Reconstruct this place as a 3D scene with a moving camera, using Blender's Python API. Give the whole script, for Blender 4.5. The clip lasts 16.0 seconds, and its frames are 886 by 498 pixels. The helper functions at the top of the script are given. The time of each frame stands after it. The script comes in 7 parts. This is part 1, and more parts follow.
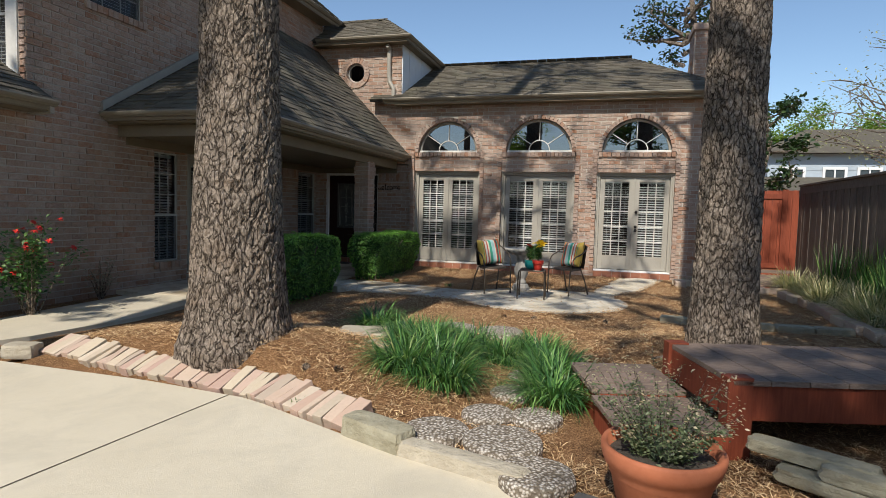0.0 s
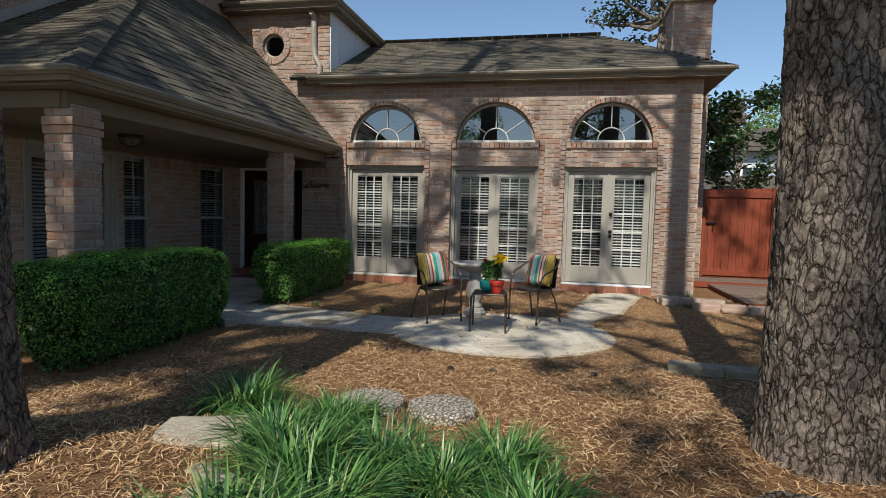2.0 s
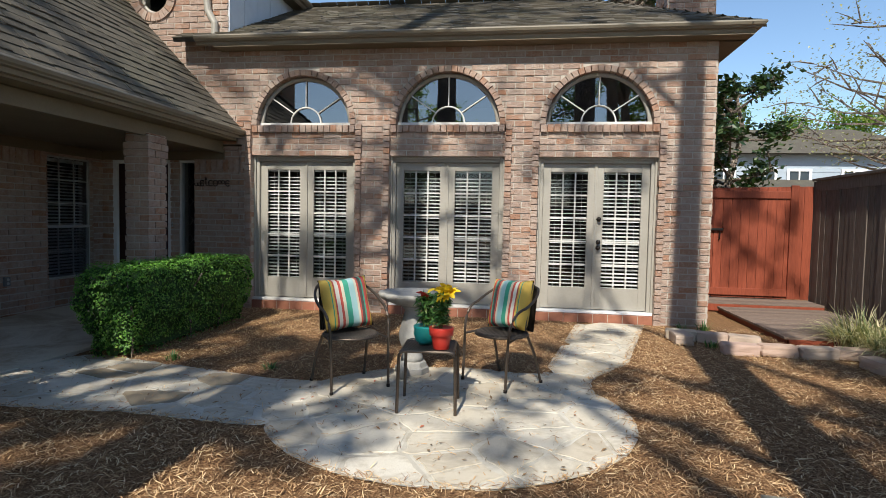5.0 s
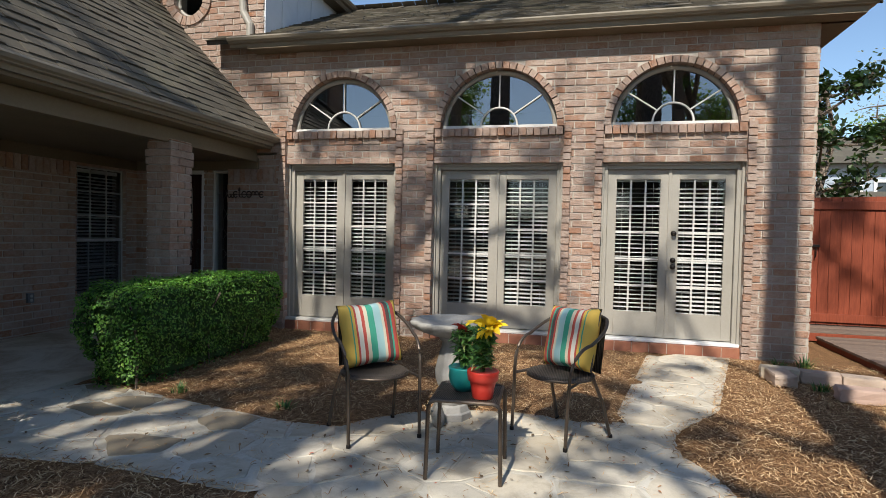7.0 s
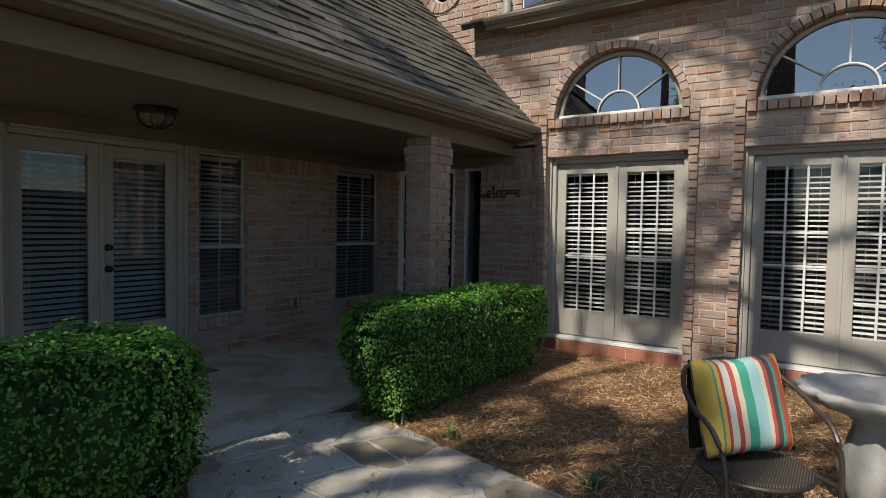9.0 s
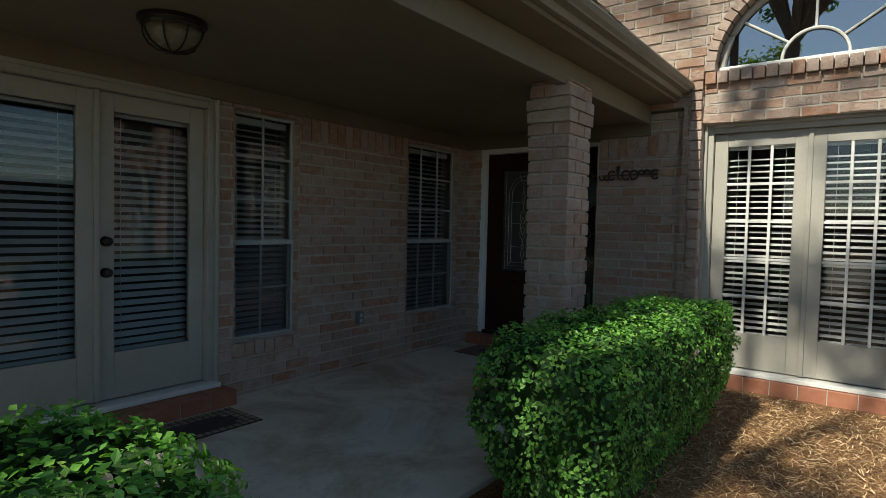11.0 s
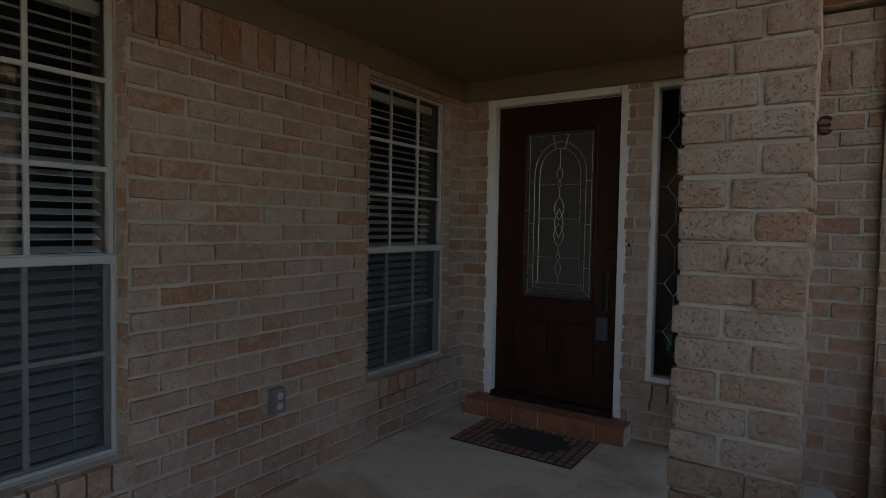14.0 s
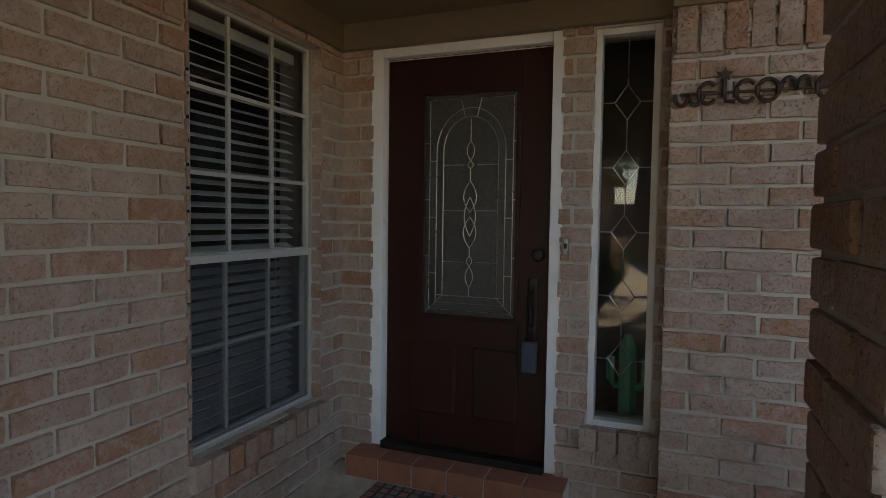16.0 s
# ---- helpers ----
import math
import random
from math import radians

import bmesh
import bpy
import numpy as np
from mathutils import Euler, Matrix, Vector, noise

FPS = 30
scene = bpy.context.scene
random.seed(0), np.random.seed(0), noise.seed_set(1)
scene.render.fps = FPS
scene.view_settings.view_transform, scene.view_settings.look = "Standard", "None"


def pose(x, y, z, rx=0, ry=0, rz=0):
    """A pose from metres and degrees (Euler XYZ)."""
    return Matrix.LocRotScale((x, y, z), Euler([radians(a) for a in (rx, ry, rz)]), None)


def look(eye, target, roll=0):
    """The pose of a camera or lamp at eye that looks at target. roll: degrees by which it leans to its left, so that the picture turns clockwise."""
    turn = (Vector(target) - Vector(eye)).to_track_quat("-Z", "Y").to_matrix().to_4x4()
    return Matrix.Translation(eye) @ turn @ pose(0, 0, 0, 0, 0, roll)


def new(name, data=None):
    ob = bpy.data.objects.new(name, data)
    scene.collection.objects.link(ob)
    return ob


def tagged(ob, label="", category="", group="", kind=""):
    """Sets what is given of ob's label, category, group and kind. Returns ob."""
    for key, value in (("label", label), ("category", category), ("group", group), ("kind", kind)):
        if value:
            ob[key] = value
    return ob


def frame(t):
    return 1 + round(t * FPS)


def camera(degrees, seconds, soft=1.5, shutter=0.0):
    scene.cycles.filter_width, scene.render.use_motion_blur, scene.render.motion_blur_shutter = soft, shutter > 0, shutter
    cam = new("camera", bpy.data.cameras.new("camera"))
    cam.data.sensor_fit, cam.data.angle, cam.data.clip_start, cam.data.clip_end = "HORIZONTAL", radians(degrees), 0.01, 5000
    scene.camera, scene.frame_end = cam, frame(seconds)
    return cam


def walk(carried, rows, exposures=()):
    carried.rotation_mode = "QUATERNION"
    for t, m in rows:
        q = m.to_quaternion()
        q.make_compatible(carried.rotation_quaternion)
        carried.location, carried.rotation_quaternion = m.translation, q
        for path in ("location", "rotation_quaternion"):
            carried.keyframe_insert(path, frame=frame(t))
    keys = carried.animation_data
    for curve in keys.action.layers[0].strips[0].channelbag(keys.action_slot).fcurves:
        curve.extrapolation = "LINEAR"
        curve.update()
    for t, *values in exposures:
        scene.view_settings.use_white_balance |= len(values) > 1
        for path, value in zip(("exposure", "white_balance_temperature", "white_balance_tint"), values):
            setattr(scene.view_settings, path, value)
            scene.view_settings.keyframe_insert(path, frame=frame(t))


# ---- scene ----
cam = camera(75.0, 16.0, 0.75)
PATH = [
    (0, (0.401, -0.024, 1.327), (-0.155, 1.893, 1.196), 1.6),
    (0.5, (0.273, 0.527, 1.36), (-0.208, 2.464, 1.225), 1.5),
    (1, (0.193, 1.097, 1.405), (-0.262, 3.04, 1.269), 1.5),
    (1.5, (0.123, 1.668, 1.411), (-0.308, 3.617, 1.278), 1.4),
    (2, (0.077, 2.261, 1.392), (-0.33, 4.215, 1.263), 1.4),
    (2.5, (0.041, 2.764, 1.375), (-0.355, 4.72, 1.246), 1.3),
    (3, (-0.025, 3.329, 1.456), (-0.41, 5.287, 1.318), 1.3),
    (3.5, (-0.051, 3.87, 1.421), (-0.42, 5.831, 1.284), 1.2),
    (4, (-0.061, 4.272, 1.385), (-0.4, 6.238, 1.25), 1.2),
    (4.2, (-0.091, 4.427, 1.389), (-0.401, 6.398, 1.256), 1.1),
    (6.3, (-0.056, 5.456, 1.346), (-0.336, 7.436, 1.296), 1.3),
    (6.5, (-0.059, 5.53, 1.347), (-0.382, 7.503, 1.295), 1.3),
    (7, (-0.14, 5.804, 1.366), (-0.613, 7.746, 1.31), 1.3),
    (7.5, (-0.26, 6.037, 1.384), (-0.919, 7.924, 1.323), 1.3),
    (8, (-0.475, 6.296, 1.448), (-1.332, 8.101, 1.368), 1.1),
    (8.5, (-0.869, 6.51, 1.43), (-1.91, 8.215, 1.346), 1.0),
    (9, (-1.203, 6.677, 1.445), (-2.345, 8.317, 1.36), 1.0),
    (9.2, (-1.395, 6.739, 1.465), (-2.552, 8.367, 1.371), 0.8),
    (11.3, (-3.024, 7.861, 1.324), (-4.248, 9.441, 1.244), 1.3),
    (11.5, (-3.125, 8.001, 1.327), (-4.359, 9.573, 1.246), 1.2),
    (12, (-3.422, 8.317, 1.325), (-4.648, 9.894, 1.24), 1.4),
    (12.5, (-3.686, 8.616, 1.297), (-4.906, 10.198, 1.214), 1.4),
    (13, (-3.969, 8.944, 1.337), (-5.167, 10.543, 1.251), 1.5),
    (13.5, (-4.282, 9.293, 1.3), (-5.43, 10.929, 1.227), 1.1),
    (14, (-4.523, 9.588, 1.306), (-5.623, 11.256, 1.228), 1.0),
    (14.5, (-4.713, 9.872, 1.348), (-5.729, 11.592, 1.253), 1.2),
    (15, (-4.916, 10.137, 1.322), (-5.805, 11.926, 1.237), 1.3),
    (15.5, (-4.943, 10.34, 1.325), (-5.771, 12.158, 1.23), 1.1),
    (16, (-5.079, 10.496, 1.323), (-5.805, 12.356, 1.222), 0.8),
]
EXPOSURES = [(0, 0.08, 6600, 8), (1.0, -0.10, 6500, 7), (2.0, -0.05, 6500, 7), (2.5, 0.0, 6450, 7), (3.0, 0.22, 6500, 7), (4.2, 0.36, 6500, 7), (9.2, 0.22, 6600, 9), (11.5, 0.58, 6750, -1), (12.5, 1.02, 7400, 6), (13.0, 1.52, 7500, 8), (13.5, 1.62, 7800, 11), (14.0, 1.40, 8000, 14), (14.5, 2.0, 8200, 15), (15.0, 2.15, 8200, 15), (16, 2.2, 8200, 14)]
walk(cam, [(t, look(eye, target, roll)) for t, eye, target, roll in PATH], EXPOSURES)

# ---- light ----
SUN_AZ = radians(185.0)      # compass angle of the sun, clockwise from +y
SUN_EL = radians(44.0)
world = bpy.data.worlds.new("sky")
scene.world = world
world.use_nodes = True
wn = world.node_tree
sky = wn.nodes.new("ShaderNodeTexSky")
sky.sky_type = "NISHITA"
sky.sun_disc = False
sky.sun_elevation = SUN_EL
sky.sun_rotation = SUN_AZ
sky.air_density, sky.dust_density, sky.ozone_density = 1.0, 0.3, 3.0
wn.nodes["Background"].inputs["Strength"].default_value = 0.135
wn.links.new(sky.outputs[0], wn.nodes["Background"].inputs[0])
sun_data = bpy.data.lights.new("sun", "SUN")
sun_data.energy, sun_data.angle, sun_data.color = 5.0, radians(0.55), (1.0, 0.94, 0.85)
sun = new("sun", sun_data)
sun_dir = Vector((math.sin(SUN_AZ) * math.cos(SUN_EL), math.cos(SUN_AZ) * math.cos(SUN_EL), math.sin(SUN_EL)))
sun.matrix_world = look(sun_dir * 60, (0, 0, 0))


# ---- materials ----
class Mat:
    """A small builder for node materials."""

    def __init__(self, name, rough=0.7, metal=0.0, spec=0.5):
        self.m = bpy.data.materials.new(name)
        self.m.use_nodes = True
        self.t = self.m.node_tree
        self.b = self.t.nodes["Principled BSDF"]
        self.b.inputs["Roughness"].default_value = rough
        self.b.inputs["Metallic"].default_value = metal
        self.b.inputs["Specular IOR Level"].default_value = spec

    def node(self, kind, **values):
        n = self.t.nodes.new(kind)
        for k, v in values.items():
            n.inputs[k.replace("_", " ")].default_value = v
        return n

    def link(self, a, b):
        self.t.links.new(a, b)
        return self

    def coords(self, scale=(1, 1, 1)):
        g = self.node("ShaderNodeNewGeometry")
        m = self.node("ShaderNodeMapping")
        m.inputs["Scale"].default_value = scale
        self.link(g.outputs["Position"], m.inputs["Vector"])
        return m.outputs[0]

    def noise(self, scale, detail=4.0, rough=0.6, vec=None, distort=0.0):
        n = self.node("ShaderNodeTexNoise", Scale=scale, Detail=detail, Roughness=rough, Distortion=distort)
        self.link(vec if vec is not None else self.coords(), n.inputs["Vector"])
        return n.outputs["Fac"]

    def ramp(self, fac, stops):
        r = self.node("ShaderNodeValToRGB")
        e = r.color_ramp.elements
        while len(e) < len(stops):
            e.new(0.5)
        for k, (p, c) in zip(e, stops):
            k.position = p
            k.color = (*c, 1) if len(c) == 3 else c
        self.link(fac, r.inputs[0])
        return r.outputs[0]

    def mix(self, fac, a, b, mode="MIX"):
        n = self.node("ShaderNodeMix")
        n.data_type, n.blend_type = "RGBA", mode
        for v, i in ((fac, 0), (a, 6), (b, 7)):
            if isinstance(v, (int, float)):
                n.inputs[i].default_value = v
            elif isinstance(v, tuple):
                n.inputs[i].default_value = (*v, 1)
            else:
                self.link(v, n.inputs[i])
        return n.outputs[2]

    def math(self, op, a, b=0.5):
        n = self.node("ShaderNodeMath")
        n.operation = op
        for v, i in ((a, 0), (b, 1)):
            if isinstance(v, (int, float)):
                n.inputs[i].default_value = v
            else:
                self.link(v, n.inputs[i])
        return n.outputs[0]

    def chance(self):
        """One random value for each piece, be it an object or an island of a joined mesh."""
        o = self.node("ShaderNodeObjectInfo")
        g = self.node("ShaderNodeNewGeometry")
        return self.math("FRACT", self.math("ADD", o.outputs["Random"], g.outputs["Random Per Island"]), 0)

    def colour(self, c):
        if isinstance(c, tuple):
            self.b.inputs["Base Color"].default_value = (*c, 1)
        else:
            self.link(c, self.b.inputs["Base Color"])
        return self

    def rough(self, fac, lo, hi):
        n = self.node("ShaderNodeMapRange", To_Min=lo, To_Max=hi)
        self.link(fac, n.inputs[0])
        self.link(n.outputs[0], self.b.inputs["Roughness"])
        return self

    def bump(self, fac, strength=0.3, distance=0.01):
        n = self.node("ShaderNodeBump", Strength=strength, Distance=distance)
        self.link(fac, n.inputs["Height"])
        self.link(n.outputs[0], self.b.inputs["Normal"])
        return self


def brick_material():
    m = Mat("brick", 0.9, 0, 0.25)
    base = m.ramp(m.chance(), [(0.0, (0.37, 0.262, 0.212)), (0.3, (0.42, 0.31, 0.252)), (0.55, (0.46, 0.362, 0.30)),
                               (0.78, (0.40, 0.25, 0.18)), (0.9, (0.37, 0.19, 0.115)), (1.0, (0.44, 0.355, 0.305))])
    fine = m.noise(60, 6, 0.7)
    clay = m.ramp(m.noise(5.5, 3, 0.6), [(0.48, (0, 0, 0)), (0.66, (1, 1, 1))])
    c = m.mix(m.math("MULTIPLY", clay, 0.40), base, (0.40, 0.235, 0.16))
    wash = m.ramp(m.noise(13, 7, 0.75, distort=0.5), [(0.46, (0, 0, 0)), (0.62, (1, 1, 1))])
    c = m.mix(m.math("MULTIPLY", wash, 0.42), c, (0.54, 0.47, 0.42))
    pits = m.ramp(m.noise(120, 4, 0.6), [(0.32, (1, 1, 1)), (0.41, (0, 0, 0))])
    c = m.mix(m.math("MULTIPLY", m.ramp(fine, [(0.35, (1, 1, 1)), (0.5, (0, 0, 0))]), 0.28), c, (0.18, 0.115, 0.085))
    c = m.mix(m.math("MULTIPLY", pits, 0.36), c, (0.12, 0.075, 0.055))
    big = m.ramp(m.noise(0.9, 3), [(0.35, (0.80, 0.78, 0.77)), (0.65, (1.04, 1.02, 1.0))])
    m.colour(m.mix(1.0, c, big, "MULTIPLY"))
    h = m.math("ADD", m.math("MULTIPLY", fine, 0.7), m.math("SUBTRACT", m.math("MULTIPLY", m.noise(22, 5, 0.65), 1.2), m.math("MULTIPLY", pits, 0.5)))
    m.bump(h, 0.9, 0.012)
    return m.m


def plain(name, c1, c2, scale=6, rough=0.6, metal=0.0, bump=0.1, dist=0.003, spec=0.5, fine=40):
    m = Mat(name, rough, metal, spec)
    f = m.noise(scale, 5)
    g = m.noise(fine, 5, 0.65)
    m.colour(m.mix(m.math("MULTIPLY", g, 0.5), m.ramp(f, [(0.3, c1), (0.7, c2)]), tuple(v * 0.7 for v in c1)))
    m.rough(g, max(rough - 0.12, 0.02), min(rough + 0.12, 1))
    m.bump(g, bump, dist)
    return m.m


BRICK = brick_material()
MORTAR = plain("mortar", (0.44, 0.39, 0.33), (0.54, 0.485, 0.42), 5, 0.95, 0, 0.6, 0.006, 0.2, 90)
TRIM = plain("taupe_paint", (0.33, 0.305, 0.26), (0.39, 0.36, 0.31), 3, 0.5, 0, 0.08)
TRIM_PALE = plain("pale_paint", (0.62, 0.60, 0.56), (0.72, 0.70, 0.66), 4, 0.45, 0, 0.06)
GUTTER = plain("brown_gutter_paint", (0.20, 0.17, 0.125), (0.25, 0.215, 0.16), 3, 0.5, 0, 0.08)
SASH = plain("sash_paint", (0.40, 0.40, 0.39), (0.48, 0.48, 0.46), 4, 0.45, 0, 0.06)
WHITE = plain("white_paint", (0.74, 0.74, 0.74), (0.82, 0.82, 0.82), 5, 0.4, 0, 0.05)
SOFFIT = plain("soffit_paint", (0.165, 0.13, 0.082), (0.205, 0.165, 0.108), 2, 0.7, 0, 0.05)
SLAT = plain("blind_slat", (0.76, 0.76, 0.76), (0.84, 0.84, 0.83), 5, 0.45)
ROOM_SHADE = plain("room_shade", (0.06, 0.055, 0.05), (0.08, 0.075, 0.07), 2, 0.9)
TERRACOTTA_TILE = plain("red_tile", (0.28, 0.10, 0.06), (0.38, 0.16, 0.09), 9, 0.6, 0, 0.2)
DARK_METAL = plain("dark_metal", (0.03, 0.027, 0.025), (0.06, 0.05, 0.045), 20, 0.45, 0.8)
BRONZE = plain("bronze_metal", (0.11, 0.085, 0.065), (0.17, 0.135, 0.11), 14, 0.42, 0.75)
MAHOGANY = plain("mahogany", (0.026, 0.009, 0.007), (0.044, 0.012, 0.008), 4, 0.42, 0, 0.1, spec=0.25)
LEAD = plain("lead_came", (0.34, 0.33, 0.31), (0.46, 0.45, 0.43), 30, 0.3, 0.85)


def shingle_material():
    m = Mat("shingle", 0.95, 0, 0.2)
    base = m.ramp(m.chance(), [(0, (0.052, 0.045, 0.036)), (0.4, (0.085, 0.074, 0.059)), (0.7, (0.13, 0.112, 0.088)), (1, (0.065, 0.056, 0.045))])
    g = m.noise(180, 3, 0.7)
    m.colour(m.mix(m.math("MULTIPLY", g, 0.6), m.mix(m.ramp(m.noise(1.7, 4, 0.7, m.coords((1, 0.5, 1))), [(0.5, (0, 0, 0)), (0.7, (0.5, 0.5, 0.5))]), base, (0.145, 0.142, 0.095)), (0.16, 0.143, 0.113)))
    m.bump(g, 0.6, 0.004)
    return m.m


SHINGLE = shingle_material()


def concrete_material(name, c1, c2, stain, amount=0.5, blotch=1.6, low=(0.84, 0.82, 0.79)):
    m = Mat(name, 0.88, 0, 0.3)
    f = m.ramp(m.noise(0.9, 6, 0.65), [(0.3, c1), (0.7, c2)])
    tint = m.ramp(m.chance(), [(0, low), (0.5, (1.0, 0.98, 0.94)), (1, (1.06, 1.06, 1.06))])
    f = m.mix(1.0, f, tint, "MULTIPLY")
    s = m.ramp(m.noise(blotch, 8, 0.7, distort=0.6), [(0.46, (0, 0, 0)), (0.62, (1, 1, 1))])
    c = m.mix(m.math("MULTIPLY", s, amount), f, stain)
    spots = m.ramp(m.noise(9, 6, 0.75), [(0.55, (0, 0, 0)), (0.7, (1, 1, 1))])
    c = m.mix(m.math("MULTIPLY", spots, amount * 0.6), c, stain)
    g = m.noise(120, 4, 0.7)
    c = m.mix(m.math("MULTIPLY", g, 0.35), c, tuple(v * 0.55 for v in c1))
    m.colour(c)
    m.bump(m.math("ADD", g, m.noise(18, 5, 0.65)), 0.4, 0.006)
    return m.m


DRIVE = concrete_material("driveway_concrete", (0.60, 0.54, 0.43), (0.69, 0.63, 0.52), (0.50, 0.45, 0.36))
PORCH = concrete_material("porch_concrete", (0.64, 0.58, 0.48), (0.70, 0.65, 0.54), (0.33, 0.24, 0.14), 0.75, 1.1)
FLAG = concrete_material("flagstone_pale", (0.60, 0.55, 0.46), (0.68, 0.63, 0.54), (0.36, 0.30, 0.22), 0.6, 3.2, (0.86, 0.81, 0.74))
FLAG_BROWN = concrete_material("flagstone_brown", (0.34, 0.28, 0.20), (0.42, 0.35, 0.26), (0.26, 0.21, 0.15))


def mulch_material():
    m = Mat("pine_straw", 0.95, 0, 0.15)
    v = m.coords()
    a = m.noise(90, 6, 0.75, v)
    b = m.noise(14, 5, 0.7, v)
    c = m.ramp(a, [(0.34, (0.05, 0.026, 0.014)), (0.5, (0.27, 0.15, 0.075)), (0.66, (0.54, 0.35, 0.19))])
    d = m.ramp(b, [(0.3, (0.62, 0.58, 0.55)), (0.65, (1.1, 1.05, 1.0))])
    m.colour(m.mix(1.0, c, d, "MULTIPLY"))
    m.bump(a, 0.9, 0.02)
    return m.m


MULCH = mulch_material()


def needle_material():
    m = Mat("dry_needle", 0.85, 0, 0.2)
    m.colour(m.ramp(m.chance(), [(0, (0.16, 0.08, 0.04)), (0.35, (0.40, 0.23, 0.115)), (0.7, (0.62, 0.41, 0.215)), (1, (0.76, 0.57, 0.34))]))
    return m.m


NEEDLE = needle_material()


def leaf_material(name, stops, rough=0.45, trans=0.25):
    m = Mat(name, rough, 0, 0.5)
    c = m.ramp(m.chance(), stops)
    m.colour(c)
    t = m.node("ShaderNodeBsdfTranslucent")
    m.link(m.mix(1.0, c, (1.3, 1.5, 0.6), "MULTIPLY"), t.inputs[0])
    x = m.node("ShaderNodeMixShader")
    x.inputs[0].default_value = trans
    m.link(m.b.outputs[0], x.inputs[1])
    m.link(t.outputs[0], x.inputs[2])
    m.link(x.outputs[0], m.t.nodes["Material Output"].inputs[0])
    return m.m


BOX_LEAF = leaf_material("hedge_leaf", [(0, (0.058, 0.16, 0.027)), (0.5, (0.12, 0.295, 0.046)), (0.85, (0.19, 0.40, 0.068)), (1, (0.31, 0.49, 0.108))], 0.42, 0.36)
GRASS_LEAF = leaf_material("grass_blade", [(0, (0.025, 0.075, 0.02)), (0.6, (0.065, 0.16, 0.042)), (0.92, (0.16, 0.27, 0.08)), (1, (0.32, 0.32, 0.13))])
LIRIOPE_LEAF = leaf_material("liriope_blade", [(0, (0.016, 0.055, 0.016)), (0.4, (0.048, 0.135, 0.034)), (0.75, (0.115, 0.25, 0.06)), (0.93, (0.21, 0.35, 0.10)), (1, (0.38, 0.38, 0.16))], 0.4, 0.2)
DARK_LEAF = leaf_material("magnolia_leaf", [(0, (0.012, 0.030, 0.010)), (0.6, (0.028, 0.06, 0.018)), (1, (0.07, 0.11, 0.03))], 0.4)
# darker copy of the hedge leaf: shade inside the hedge as colour
SHADED_LEAF = leaf_material("shaded_leaf", [(0, (0.02, 0.05, 0.012)), (1, (0.05, 0.11, 0.025))], 0.8)
SPRING_LEAF = leaf_material("spring_leaf", [(0, (0.07, 0.14, 0.02)), (0.6, (0.16, 0.26, 0.04)), (1, (0.28, 0.34, 0.06))], 0.5, 0.4)
PINE_LEAF = leaf_material("pine_needles", [(0, (0.02, 0.05, 0.015)), (1, (0.05, 0.10, 0.03))], 0.6)
STRAW_LEAF = leaf_material("striped_grass", [(0, (0.10, 0.16, 0.05)), (0.4, (0.36, 0.34, 0.17)), (0.75, (0.58, 0.50, 0.31)), (1, (0.68, 0.60, 0.42))])


def bark_material():
    m = Mat("pine_bark", 0.95, 0, 0.15)
    v = m.coords((1, 1, 0.42))
    vo = m.node("ShaderNodeTexVoronoi", Scale=21.0, Detail=1.0, Roughness=0.6)
    vo.feature = "DISTANCE_TO_EDGE"
    warp = m.node("ShaderNodeVectorMath")
    warp.operation = "ADD"
    nz = m.node("ShaderNodeTexNoise", Scale=9.0, Detail=4.0)
    m.link(v, nz.inputs["Vector"])
    sc = m.node("ShaderNodeVectorMath")
    sc.operation = "SCALE"
    sc.inputs["Scale"].default_value = 0.15
    m.link(nz.outputs["Color"], sc.inputs[0])
    m.link(v, warp.inputs[0])
    m.link(sc.outputs[0], warp.inputs[1])
    m.link(warp.outputs[0], vo.inputs["Vector"])
    f = m.noise(60, 8, 0.78, m.coords((1, 1, 0.55)))
    plates = m.ramp(f, [(0.30, (0.10, 0.077, 0.06)), (0.46, (0.27, 0.22, 0.18)), (0.66, (0.46, 0.395, 0.33))])
    warm = m.mix(m.ramp(m.noise(5, 3), [(0.5, (0, 0, 0)), (0.7, (0.4, 0.4, 0.4))]), plates, (0.30, 0.22, 0.16))
    crack = m.ramp(vo.outputs["Distance"], [(0.0, (0, 0, 0)), (0.03, (0.45, 0.45, 0.45)), (0.09, (1, 1, 1))])
    flake = m.ramp(m.noise(26, 3, 0.6, m.coords((1, 1, 0.6)), 1.2), [(0.46, (0.74, 0.73, 0.72)), (0.50, (1.1, 1.09, 1.08))])
    m.colour(m.mix(crack, (0.038, 0.028, 0.022), m.mix(1.0, warm, flake, "MULTIPLY")))
    h = m.math("ADD", m.math("MULTIPLY", crack, 0.7), m.math("MULTIPLY", f, 0.9))
    m.bump(h, 1.0, 0.03)
    return m.m


BARK = bark_material()


def wood_material(name, stops, rough=0.75, grain_axis=(1, 1, 1), bump=0.3):
    m = Mat(name, rough, 0, 0.3)
    g = m.noise(9, 6, 0.65, m.coords(grain_axis), 0.4)
    c = m.ramp(g, stops)
    t = m.ramp(m.chance(), [(0, (0.78, 0.78, 0.78)), (1, (1.12, 1.1, 1.08))])
    m.colour(m.mix(1.0, c, t, "MULTIPLY"))
    m.bump(g, bump, 0.004)
    return m.m


